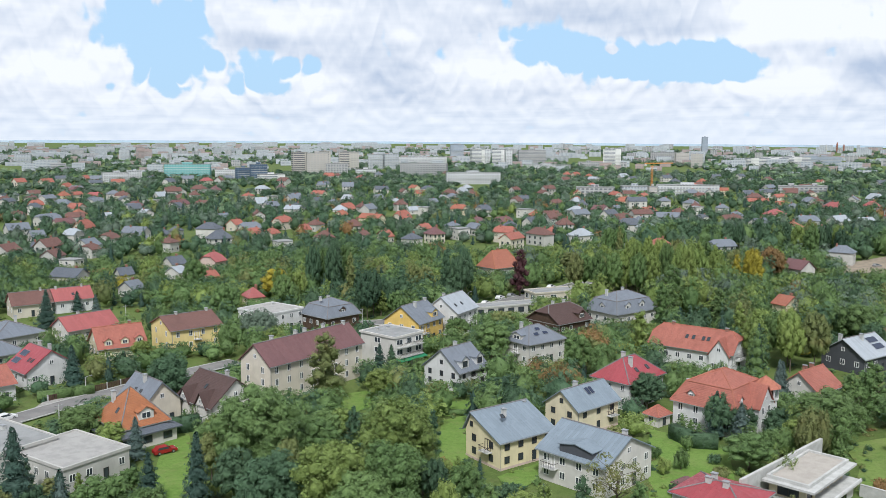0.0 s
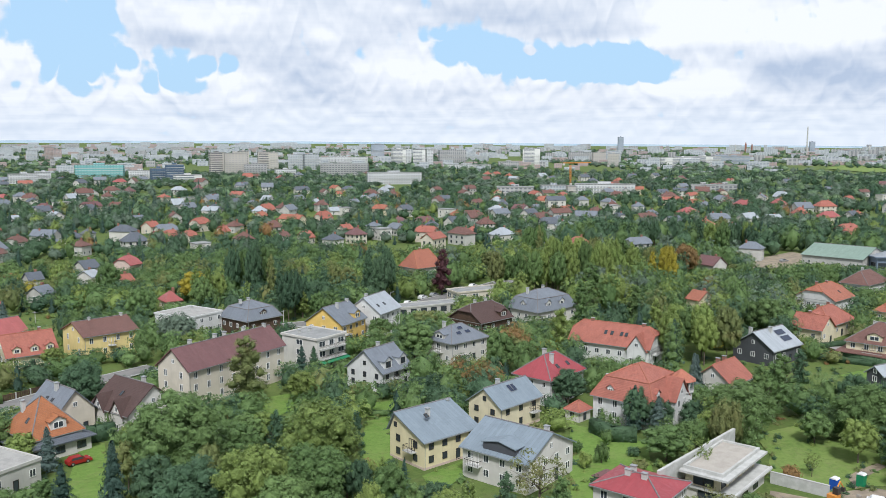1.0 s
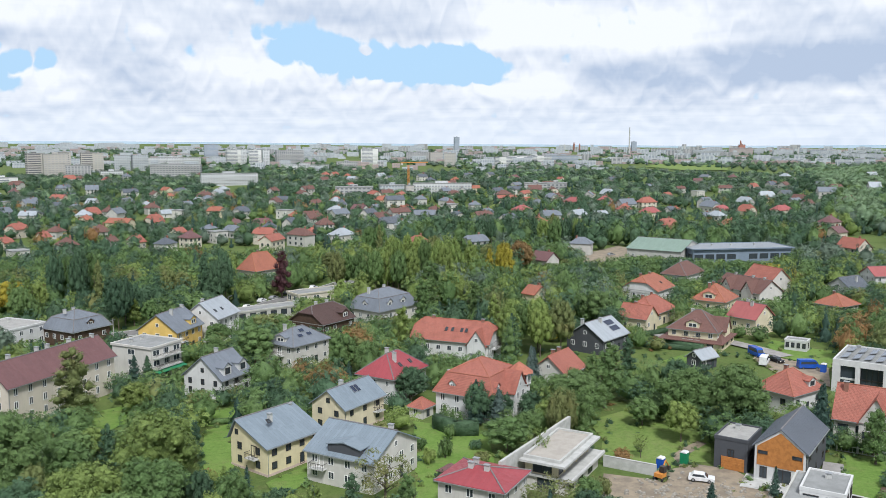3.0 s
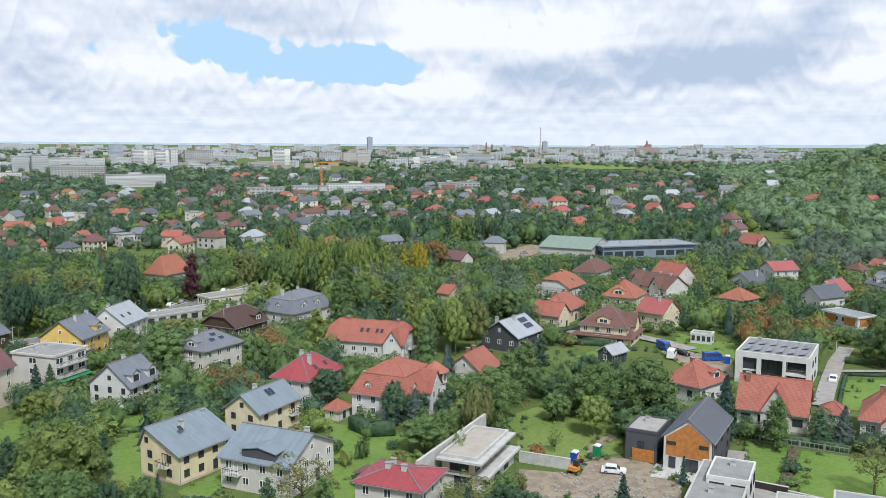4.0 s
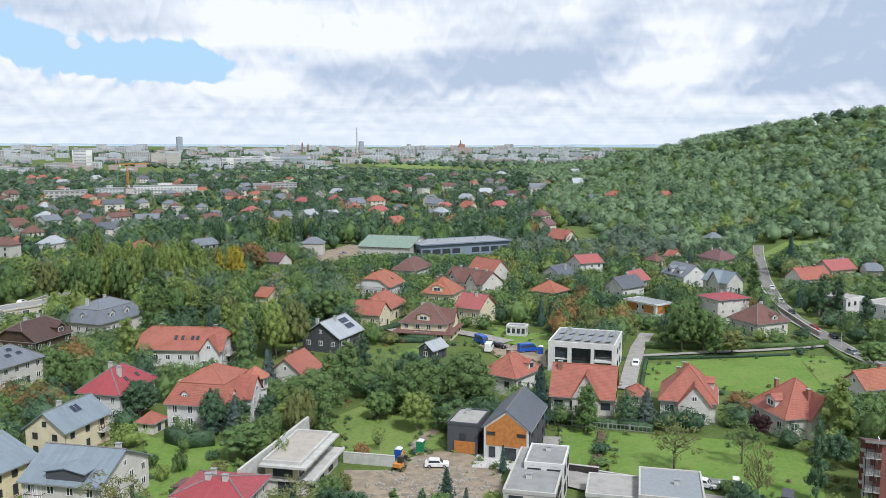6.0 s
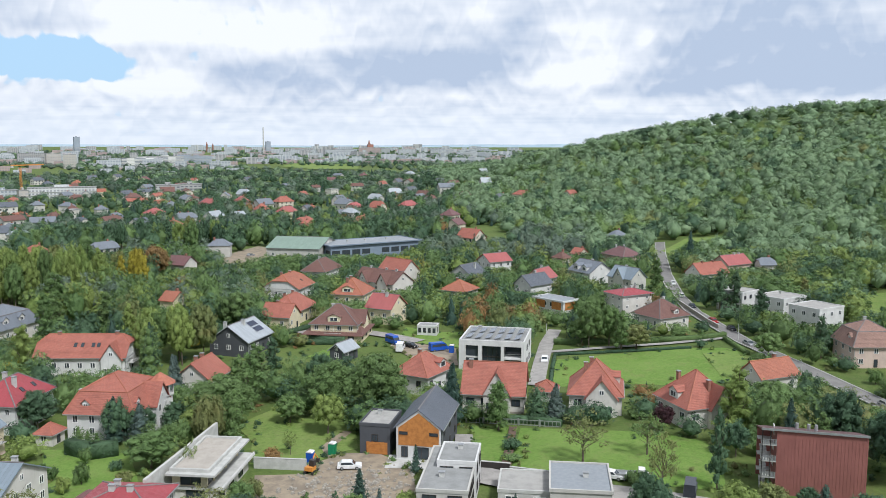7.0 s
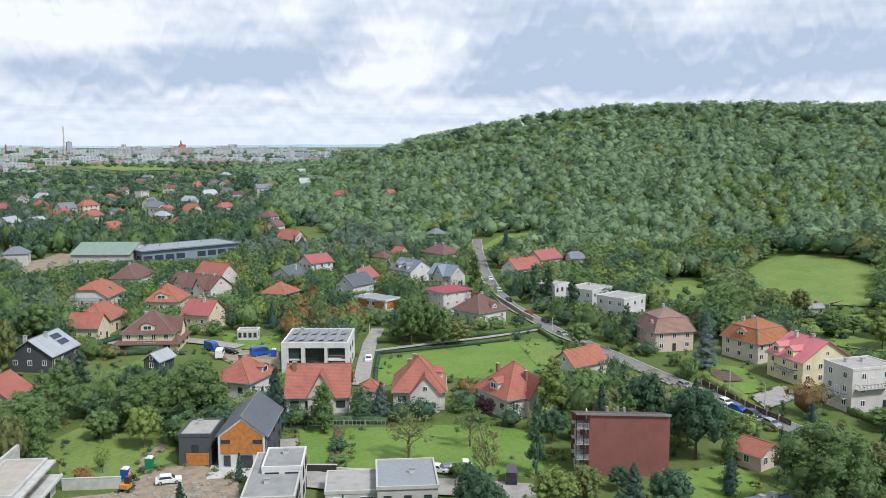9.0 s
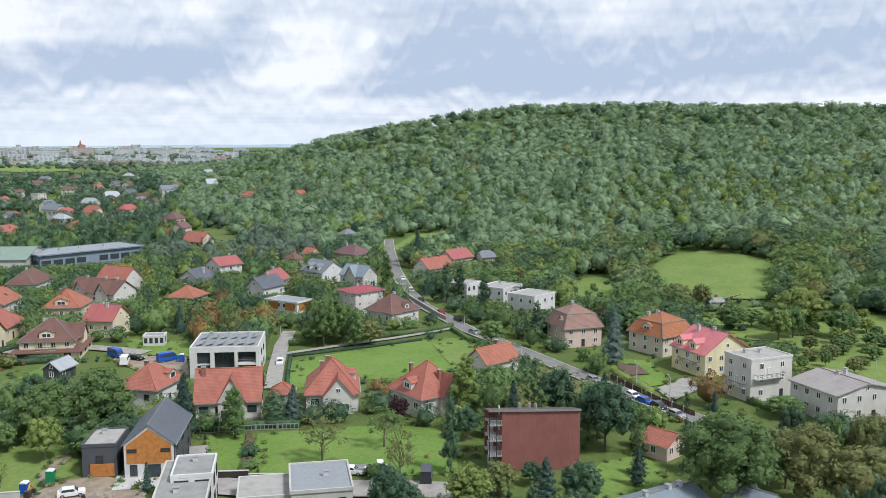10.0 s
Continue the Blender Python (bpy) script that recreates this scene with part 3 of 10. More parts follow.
def on_side(side, w, d, s, z, out=0.0):
    """A pose on a facade: f, l, r, b; s along it from its middle, z up."""
    if side == "f":
        return pose(s, -d / 2 - out, z, 0, 0, 0)
    if side == "l":
        return pose(-w / 2 - out, -s, z, 0, 0, -90)
    if side == "r":
        return pose(w / 2 + out, s, z, 0, 0, 90)
    return pose(-s, d / 2 + out, z, 0, 0, 180)


def roof_faces(kind, w, d, h, ridge, axis, thick=0.22, hipped=None, flat_top=0.0, skew=0.0):
    """Verts, faces and uvs of a pitched roof over w by d, eaves at h, its top at ridge. The ridge runs along axis."""
    L, S = (w, d) if axis == "u" else (d, w)
    hip = {"gable": 0.0, "hip": S / 2 * 0.95, "pyramid": L / 2 - 0.15, "halfhip": S * 0.2, "mansard": S * 0.25}[kind]
    if hipped is not None:
        hip = hipped
    half = max(L / 2 - hip, 0.1)
    top = []
    quads = []
    sk = skew * S
    if kind == "mansard":
        m = min(S, L) * 0.16
        zm = h + (ridge - h) * 0.62
        ring0 = [(-L / 2, -S / 2, h), (L / 2, -S / 2, h), (L / 2, S / 2, h), (-L / 2, S / 2, h)]
        ring1 = [(-L / 2 + m, -S / 2 + m, zm), (L / 2 - m, -S / 2 + m, zm), (L / 2 - m, S / 2 - m, zm), (-L / 2 + m, S / 2 - m, zm)]
        hb = max(L / 2 - S / 2, 0.4)
        e = [(-hb, 0, ridge), (hb, 0, ridge)]
        top = ring0 + ring1 + e
        quads = [(0, 1, 5, 4), (1, 2, 6, 5), (2, 3, 7, 6), (3, 0, 4, 7), (4, 5, 9, 8), (6, 7, 8, 9), (5, 6, 9), (7, 4, 8)]
    elif kind == "halfhip":
        zc = ridge - (ridge - h) * 0.4
        yc = S / 2 * 0.4
        top = [(-L / 2, -S / 2, h), (L / 2, -S / 2, h), (L / 2, S / 2, h), (-L / 2, S / 2, h), (-half, 0, ridge), (half, 0, ridge),
               (-L / 2, -yc, zc), (L / 2, -yc, zc), (L / 2, yc, zc), (-L / 2, yc, zc)]
        quads = [(0, 1, 7, 5, 4, 6), (2, 3, 9, 4, 5, 8), (7, 8, 5), (9, 6, 4)]
    else:
        top = [(-L / 2, -S / 2, h), (L / 2, -S / 2, h), (L / 2, S / 2, h), (-L / 2, S / 2, h), (-half, sk, ridge), (half, sk, ridge)]
        quads = [(0, 1, 5, 4), (2, 3, 4, 5)]
        if hip > 0:
            quads += [(1, 2, 5), (3, 0, 4)]
    n = len(top)
    v = top + [(x, y, z - thick) for x, y, z in top]
    f, uv = [], []
    for q in quads:
        a, b = Vector(top[q[0]]), Vector(top[q[1]])
        e = (b - a).normalized()
        nrm = e.cross(Vector(top[q[2]]) - a).normalized()
        s = nrm.cross(e)
        f.append(q)
        uv.append([((Vector(top[i]) - a).dot(e), (Vector(top[i]) - a).dot(s)) for i in q])
        f.append(tuple(n + i for i in q[::-1]))
        uv.append([(0.2, 0.2)] * len(q))
    used = {}
    for q in quads:
        for i in range(len(q)):
            a, b = q[i], q[(i + 1) % len(q)]
            used[(a, b)] = used.get((a, b), 0) + 1
    for a, b in used:
        if (b, a) not in used:
            f.append((b, a, n + a, n + b))
            uv.append([(0.2, 0.2)] * 4)
    if axis == "v":
        v = [(-y, x, z) for x, y, z in v]
    return v, f, uv


def roof_edges(v, f):
    """Ridges and hips: edges where two upper faces of a roof meet."""
    n = len(v) // 2
    seen = {}
    for q in f:
        if max(q) < n:
            for i in range(len(q)):
                k = tuple(sorted((q[i], q[(i + 1) % len(q)])))
                seen[k] = seen.get(k, 0) + 1
    return [(Vector(v[a]) + Vector((0, 0, 0.02)), Vector(v[b_]) + Vector((0, 0, 0.02))) for (a, b_), c in seen.items() if c == 2]


_caps = {}


def caps_for(cover):
    """Ridge tiles a shade paler than their roof."""
    if cover.name not in _caps:
        _caps[cover.name] = {"red_tiles": rough_stuff("red_ridge_tiles", (0.40, 0.15, 0.10), (0.30, 0.11, 0.07), 1.5, 6), "orange_tiles": rough_stuff("orange_ridge_tiles", (0.44, 0.18, 0.10), (0.34, 0.13, 0.07), 1.5, 6)}.get(cover.name, None) or rough_stuff(cover.name + "_ridge", (0.20, 0.19, 0.19), (0.15, 0.14, 0.14), 1.5, 6)
    return _caps[cover.name]


def roof_height(kind, w, d, h, ridge, axis, x, y, skew=0.0):
    S = d if axis == "u" else w
    L = w if axis == "u" else d
    p = y if axis == "u" else -x
    q = x if axis == "u" else y
    k = (ridge - h) / (S / 2)
    z = ridge - abs(p) * k
    if kind in ("hip", "pyramid"):
        hip = S / 2 * 0.95 if kind == "hip" else L / 2 - 0.15
        z = min(z, h + (L / 2 - abs(q)) * (ridge - h) / max(hip, 0.1))
    return max(h, z)


def house(label, x, y, rot, w, d, h, ridge, roof, wall, cover, axis="u", over=0.5, frames=None, floors=None, cols=(None, None), win=(1.2, 1.35),
          chimneys=((0.25, 0.2),), dormers=(), skylights=(), balconies=(), panels=(), door="f", gutter=True, plinth=None, sides="flrb", attic=True,
          skew=0.0, name="house", hipped=None, dormer_wall=None, thick=0.22, awning=None, wings=()):
    """One house with its parts. w runs along its front (f), d away from it; sides f and l face the camera."""
    root = tagged(new(name), label, "house", "suburban houses")
    root.matrix_basis = pose(x, y, ground_z(x, y), 0, 0, rot)
    placed.append((x, y, (w + d) * 0.27))
    frames = frames or FRAME_W
    W, D = w - 2 * over, d - 2 * over
    b = Build()
    L, S = (W, D) if axis == "u" else (D, W)
    Lo, So = (w, d) if axis == "u" else (d, w)
    if roof in ("gable", "halfhip"):
        k = (ridge - h) / (So / 2)
        hw = h + over * k - thick
        sk = skew * So
        o = [(-S / 2, -0.4), (S / 2, -0.4), (S / 2, hw), (sk, ridge - thick), (-S / 2, hw)]
        if roof == "halfhip":
            zc = ridge - thick - (ridge - h) * 0.4
            yc = So / 2 * 0.4
            o = [(-S / 2, -0.4), (S / 2, -0.4), (S / 2, hw), (yc, zc), (-yc, zc), (-S / 2, hw)]
        if axis == "v":
            o = [(-p, z) for p, z in o][::-1]
        b.prism(o, -L / 2, L / 2, "x" if axis == "u" else "y")
    else:
        b.box(-W / 2, -D / 2, -0.4, W / 2, D / 2, h if roof == "flat" else h + 0.02)
    put("wall", b.mesh("wall", wall), root)
    if plinth:
        p = Build().box(-W / 2 - 0.05, -D / 2 - 0.05, -0.4, W / 2 + 0.05, D / 2 + 0.05, 0.45)
        put("plinth", p.mesh("plinth", plinth), root)
    if roof == "flat":
        slab = put("roof_slab", Build().box(-w / 2, -d / 2, h + 0.003, w / 2, d / 2, h + 0.28).mesh("roof_slab", wall), root)
        put("roofing", Build().box(-w / 2 + 0.3, -d / 2 + 0.3, h + 0.284, w / 2 - 0.3, d / 2 - 0.3, h + 0.32).mesh("roofing", cover), slab)
        r = Build()
        z0, z1 = h + 0.284, h + 0.55
        r.lattice([-w / 2, -w / 2 + 0.296, w / 2 - 0.296, w / 2], [-d / 2, -d / 2 + 0.296, d / 2 - 0.296, d / 2], z0, z1)
        r.v = [(x_, z_, y_) for x_, y_, z_ in r.v]
        put("parapet", r.mesh("parapet", wall), slab)
    else:
        v, f, uv = roof_faces(roof, w, d, h, ridge, axis, thick, hipped, skew=skew)
        put("roof", mesh_of("roof", v, f, cover, uvs=uv), root)
        for p0, p1 in roof_edges(v, f):
            put("ridge_cap", Build().tube(p0, p1, 0.13, 0.13, 6).mesh("ridge_cap", caps_for(cover)), root)
        if gutter:
            g = Build()
            if axis == "u" or roof not in ("gable",):
                g.box(-w / 2, -d / 2 - 0.14, h - 0.24, w / 2, -d / 2 - 0.004, h - 0.08)
                put("gutter", g.mesh("gutter", METAL), root)
                g = Build()
            if axis == "v" or roof not in ("gable",):
                g.box(-w / 2 - 0.14, -d / 2, h - 0.24, -w / 2 - 0.004, d / 2, h - 0.08)
                put("gutter", g.mesh("gutter", METAL), root)
        g = Build().tube((-W / 2 + 0.15, -D / 2 - 0.07, 0), (-W / 2 + 0.15, -D / 2 - 0.07, h - 0.1), 0.06, 0.06, 6)
        put("downpipe", g.mesh("downpipe", METAL), root)
    nf = floors if floors is not None else max(1, int(h / 2.6))
    fh = (h - 0.4) / max(nf, 1)
    for side in sides:
        ln = W if side in "fb" else D
        n = cols[0 if side in "fb" else 1]
        n = max(1, int(ln / 3.1)) if n is None else n
        if side in "rb" and sides == "flrb":
            n = 1
        for fl in range(nf):
            for i in range(n):
                s = (i + 0.5) / n * ln - ln / 2
                if fl == 0 and side == door and i == n // 2:
                    ob = put("door", window_meshes(1.0, 2.1, FRAME_D, "one")[0], root, on_side(side, W, D, s, 1.25))
                    put("door_leaf", window_meshes(1.0, 2.1, FRAME_D, "one")[1], ob)
                    continue
                window(root, on_side(side, W, D, s, 0.4 + fh * fl + fh * 0.55), win[0], min(win[1], fh * 0.62), frames)
    if roof == "gable" and attic and ridge - h > 1.6:
        for side in ("lr" if axis == "u" else "fb"):
            if side in sides:
                window(root, on_side(side, W, D, -skew * So if side == "l" else skew * So, h + (ridge - h) * 0.36), 0.9, 1.0, frames)
    for side, u, ww, proj, wh, wr in wings:
        # a gabled wing square to the main roof
        m = on_side(side, W, D, u * (W if side in "fb" else D), 0)
        inner = (D if side in "fb" else W) * 0.45
        k = (wr - wh) / (ww / 2)
        wing_wall = put("wing", Build().prism([(-ww / 2, -0.4), (ww / 2, -0.4), (ww / 2, wh), (0, wr - 0.1), (-ww / 2, wh)], -proj, inner, "y").mesh("wing", wall), root, m)
        e = ww / 2 + 0.4
        zl = wr - e * k
        rb = [(-e, zl), (0, wr), (e, zl), (e, zl + 0.2), (0, wr + 0.22), (-e, zl + 0.2)]
        o = Build().prism(rb, -proj - 0.4, inner, "y")
        sl = math.hypot(e, e * k)
        uvs = []
        for q in o.f:
            uvs.append([((o.v[i][1]), abs(o.v[i][0]) / e * sl) for i in q])
        put("wing_roof", mesh_of("wing_roof", o.v, o.f, cover, uvs=uvs), wing_wall)
        for fl in range(max(1, int(wh / 2.6))):
            for s in ((-0.22, 0.22) if ww > 4.5 else (0.0,)):
                window(wing_wall, pose(s * ww, -proj, 1.6 + 2.7 * fl), win[0], win[1], frames)
        if wr - wh > 1.8:
            window(wing_wall, pose(0, -proj, wh + (wr - wh) * 0.32), 1.0, 1.0, frames)
    if awning:
        side, u, z, aw = awning
        put("awning", Build().prism([(-2.2, z - 0.45), (-2.2, z - 0.35), (0, z + 0.1), (0, z)], -aw / 2, aw / 2, "x").mesh("awning", GREENP), root, on_side(side, W, D, u * (W if side in "fb" else D), 0))
    for cu, cv in chimneys:
        cx, cy = cu * W, cv * D
        z = h if roof == "flat" else roof_height(roof, w, d, h, ridge, axis, cx, cy)
        c = Build().box(cx - 0.3, cy - 0.42, z - 0.6, cx + 0.3, cy + 0.42, min(z + 1.9, ridge + 0.6) if roof != "flat" else h + 1.1)
        zt = min(z + 1.9, ridge + 0.6) if roof != "flat" else h + 1.1
        ch = put("chimney", c.mesh("chimney", BRICK if cover in (RED, ORANGE) else CONCRETE), root)
        put("chimney_cap", Build().box(cx - 0.4, cy - 0.52, zt, cx + 0.4, cy + 0.52, zt + 0.1).mesh("chimney_cap", METAL), ch)
    slope_s = So / 2
    for side, u, dw, dh in dormers:
        # a gabled dormer whose front stands back from the eaves
        k = (ridge - h) / ((d if side in "fb" else w) / 2)
        zb = h + 0.9 * k
        dep = min(dh / max(k, 0.3) + 0.9, slope_s - 0.9)
        c = Build()
        o = [(-dw / 2, zb - 0.3), (dw / 2, zb - 0.3), (dw / 2, zb + dh * 0.65), (0, zb + dh), (-dw / 2, zb + dh * 0.65)]
        c.prism(o, 0, dep, "y")
        ln = W if side in "fb" else D
        m = on_side(side, w, d, u * ln, 0, -0.9)
        dm = put("dormer", c.mesh("dormer", dormer_wall or wall), root, m)
        rr = Build()
        e, zt = dw / 2 + 0.25, zb + dh
        kk = dh * 0.35 / (dw / 2)
        rr.prism([(-e, zt - e * kk - 0.02), (0, zt - 0.02), (e, zt - e * kk - 0.02), (e, zt - e * kk + 0.13), (0, zt + 0.14), (-e, zt - e * kk + 0.13)], -0.25, dep + 0.5, "y")
        me = mesh_of("dormer_roof", rr.v, rr.f, cover, uvs=[[(0.2 * i, 0.3 * i) for i in range(len(q))] for q in rr.f])
        put("dormer_roof", me, dm)
        if dormer_wall is None:
            window(dm, pose(0, 0, zb + dh * 0.33), dw * 0.62, dh * 0.5, frames)
    for side, u, t, sw, sh in skylights:
        # roof windows lie in the slope, t metres in from the eaves
        run = (d if side in "fb" else w) / 2
        k = (ridge - h) / run
        ang = math.degrees(math.atan(k))
        ln = W if side in "fb" else D
        m = on_side(side, w, d, u * ln, h + t * k + 0.06, -t) @ pose(0, 0, 0, ang - 90, 0, 0)
        window(root, m, sw, sh, FRAME_D, "one", "skylight")
    for side, u, t, sw, sh in panels:
        run = (d if side in "fb" else w) / 2
        k = (ridge - h) / run if ridge else 0.12
        ang = math.degrees(math.atan(k))
        ln = W if side in "fb" else D
        m = on_side(side, w, d, u * ln, h + t * k + 0.12, -t) @ pose(0, 0, 0, ang - 90, 0, 0)
        key = ("panel", sw, sh)
        if key not in _cache:
            _cache[key] = (Build().box(-sw / 2, -0.03, -sh / 2, sw / 2, 0.03, sh / 2).mesh("solar_panel", METAL), Build().box(-sw / 2 + 0.04, -0.045, -sh / 2 + 0.04, sw / 2 - 0.04, -0.031, sh / 2 - 0.04).mesh("cell_sheet", PANEL))
        ob = put("solar_panel", _cache[key][0], root, m)
        put("cell_sheet", _cache[key][1], ob)
    for side, u, z, bw in balconies:
        ln = W if side in "fb" else D
        m = on_side(side, W, D, u * ln, z)
        bal = put("balcony", Build().box(-bw / 2, -1.2, -0.15, bw / 2, 0.0, 0).mesh("balcony", CONCRETE), root, m)
        r = Build().box(-bw / 2, -1.2, 0.9, bw / 2, -1.14, 0.98).box(-bw / 2, -1.14, 0.9, -bw / 2 + 0.06, 0, 0.98).box(bw / 2 - 0.06, -1.14, 0.9, bw / 2, 0, 0.98)
        k = int(bw / 0.35)
        for i in range(k + 1):
            px = -bw / 2 + 0.02 + (bw - 0.08) * i / k
            r.box(px, -1.19, 0, px + 0.04, -1.15, 0.9)
        put("balcony_rail", r.mesh("balcony_rail", FRAME_D), bal)
        ob = put("door", window_meshes(1.6, 2.1, frames)[0], bal, pose(0, 0, 1.07))
    return root

# ---------------------------------------------------------------- houses on the near streets
house("ochre yellow house with brown roof and white windows", -72.3, 242.2, 40, 15.5, 15, 6.6, 9.6, "gable", OCHRE, BROWN, cols=(4, 2), win=(1.0, 1.5), chimneys=((-0.2, 0), (0.42, 0)), balconies=(("f", 0.0, 3.4, 2.0),))
house("cream house with red tiled roof and arched dormers", -87.8, 231.5, 34, 13, 13, 3.6, 8.4, "gable", CREAM, RED, dormers=(("f", -0.3, 1.9, 1.9), ("f", 0.05, 1.9, 1.9), ("f", 0.36, 1.9, 1.9)), chimneys=((0.3, 0.1),))
house("white house with wide red metal roof", -104.9, 252.2, 50, 16, 11, 4.0, 7.5, "gable", OFFWHITE, PINKRED, chimneys=((-0.1, 0.1),))
house("brown roofed end of a terrace", -137.4, 286.7, 38, 13, 10, 4.3, 8.0, "gable", BEIGE, BROWN, chimneys=((0.3, 0.0),))
house("red roofed end of a terrace", -127.1, 295.0, 38, 13, 10, 4.3, 8.0, "gable", WHITE, PINKRED, chimneys=((-0.4, 0.0), (0.3, 0)), skylights=(("f", 0.0, 2.2, 0.8, 1.1),))
house("modern house with dark blue-grey hipped roof", -121.9, 241.0, 50, 15, 16, 4.5, 7.6, "hip", GREYW, SLATE, axis="v")
house("dark low annexe with hipped roof", -115.0, 222.0, 50, 10, 12, 3.6, 6.6, "hip", GREYW, SLATE, axis="v", chimneys=())
house("red roofed house with solar panels and skylights", -96.8, 206.3, 48, 13, 12, 4.0, 8.6, "gable", WHITE, DEEPRED, axis="v", chimneys=((0.1, 0.3), (0.1, -0.2)),
      panels=(("l", -0.3, 2.0, 3.2, 1.7), ("l", -0.28, 4.0, 3.2, 1.7)), skylights=(("l", 0.15, 3.0, 0.8, 1.2), ("l", 0.3, 3.0, 0.8, 1.2)))
house("white house with terracotta roof behind hedges", -102.8, 192.0, 45, 9, 14, 4.0, 7.2, "gable", WHITE, RED)
amber_villa = house("orange tiled villa with steep pyramid roof", -60.6, 165.2, 45, 10.4, 12.4, 4.2, 10.4, "pyramid", OFFWHITE, AMBER, dormers=(("f", 0.05, 3.0, 2.4),), chimneys=((-0.25, 0.2),), win=(1.4, 1.2), skylights=(("l", 0.1, 2.0, 0.8, 1.2),))
house("grey stone annexe with grey gabled roof", -61.0, 177.0, 45, 9, 12, 4.6, 9.2, "gable", BEIGE, SLATE, axis="v", skylights=(("l", 0.1, 2.0, 0.8, 1.2), ("l", -0.1, 2.0, 0.8, 1.2)), chimneys=((-0.1, 0.0),))
house("white house with dark brown roof and arched gables", -47.2, 179.0, 48, 12.5, 13.5, 4.4, 9.4, "gable", OFFWHITE, DARKBROWN, axis="v", wings=(("l", -0.25, 3.8, 0.5, 4.4, 7.0), ("l", 0.25, 3.8, 0.5, 4.4, 7.0)), skylights=(("l", 0.0, 3.4, 0.8, 1.2),), chimneys=((0.2, 0.0),))
house("low flat-roofed pavilion with pale roof sheets", -65.0, 147.2, 56, 13, 16, 4.2, 0, "flat", GREYW, GRAVEL, over=0.2, name="flat_roofed_house", chimneys=(), sides="fl")
house("flat-roofed office wing with pale roofing", -80.2, 152.5, 56, 11, 20, 4.9, 0, "flat", GREYW, BITUMEN, over=0.2, name="flat_roofed_house", chimneys=((0.2, 0.1),), sides="fl")
house("long grey apartment house with maroon roof", -32.8, 202.0, 51.8, 30.2, 11, 8.5, 12.9, "gable", BEIGE, MAROON, cols=(8, 2), floors=3, win=(1.0, 1.55), chimneys=((-0.3, 0.12), (-0.05, 0.12), (0.05, 0.12), (0.25, 0.1), (0.45, 0)), name="apartment_house", attic=True)
house("white flat-roofed villa among trees", -53.0, 265.8, 52, 14, 15, 6.0, 0, "flat", WHITE, GRAVEL, over=0.2, name="flat_roofed_house")
house("dark wooden house with grey mansard roof", -34.8, 266.3, 45, 13.3, 14, 4.8, 9.6, "mansard", DARKWOOD, SLATE, dormers=(("f", 0.0, 2.2, 2.2),), chimneys=((0.1, 0.2), (-0.3, 0)))
house("grey three-storey house with white balconies", -13.4, 224.3, 49, 11.0, 13, 8.0, 0, "flat", OFFWHITE, BITUMEN, over=0.3, floors=3, cols=(3, 1), win=(2.2, 1.4), name="flat_roofed_house", balconies=(("f", 0.0, 3.0, 9.0), ("f", 0.0, 5.6, 9.0)), chimneys=((0.1, 0.2), (-0.2, 0.25)), awning=("f", 0.0, 2.7, 10.0))
house("golden yellow gabled house with slate roof", -8.5, 251.1, 58, 13.6, 13, 6.2, 10.8, "gable", GOLD, SLATE, chimneys=((-0.1, -0.1), (0.45, 0.0)), dormers=(("f", 0.2, 3.0, 2.4),), balconies=(("f", -0.3, 3.2, 3.0),))
house("white attached house with pale metal roof", 2.6, 262.0, 60, 13.5, 12, 7.0, 11.6, "gable", WHITE, PALEROOF, chimneys=((0.0, 0.25),), skylights=(("f", -0.3, 2.5, 0.8, 1.2), ("f", 0.0, 2.5, 0.8, 1.2)), balconies=(("f", 0.1, 3.2, 4.0),))
house("white gabled house with slate roof and dark windows", 3.0, 203.7, 48, 11, 12, 4.6, 9.4, "gable", WHITE, SLATE, frames=FRAME_D, win=(1.0, 1.7), floors=2, dormers=(("f", -0.25, 2.6, 2.8), ("f", 0.28, 2.6, 2.8)), chimneys=((0.1, 0.1),), balconies=(("f", 0.0, 2.8, 2.4),))
house("white villa with grey hipped roof and solar panels", 23.9, 226.5, 38, 13.9, 11, 6.0, 9.6, "hip", OFFWHITE, SLATE, cols=(4, 3), dormers=(("l", 0.0, 3.4, 1.9),), chimneys=((-0.2, 0.2),), panels=(("f", -0.15, 2.6, 1.7, 1.1), ("f", 0.1, 2.6, 1.7, 1.1), ("f", -0.02, 4.0, 1.7, 1.1)), balconies=(("l", 0.0, 3.2, 3.5),))
house("dark brown house with steep tiled roof", 35.2, 261.8, 40, 15, 14, 4.0, 8.6, "halfhip", DARKWOOD, DARKBROWN, dormers=(("f", 0.25, 3.0, 2.4), ("l", 0.0, 3.0, 2.4)), chimneys=((-0.1, 0.1), (0.35, 0.2)))
house("grey mansard house with tall dormers", 56.7, 274.5, 36, 19, 14, 4.6, 10.4, "mansard", OFFWHITE, SLATE, dormers=(("f", -0.2, 2.2, 2.6), ("f", 0.15, 2.2, 2.6), ("l", 0.0, 2.0, 2.4)), chimneys=((-0.3, 0.1), (0.1, 0.1)), skylights=(("l", 0.25, 1.4, 0.8, 1.2), ("l", -0.25, 1.4, 0.8, 1.2)))
house("tall house with steep red tiled roof", 23.7, 366.0, 38, 15, 12, 5.0, 11.8, "hip", OFFWHITE, ORANGE, hipped=3.4, chimneys=((0.0, 0.1),))
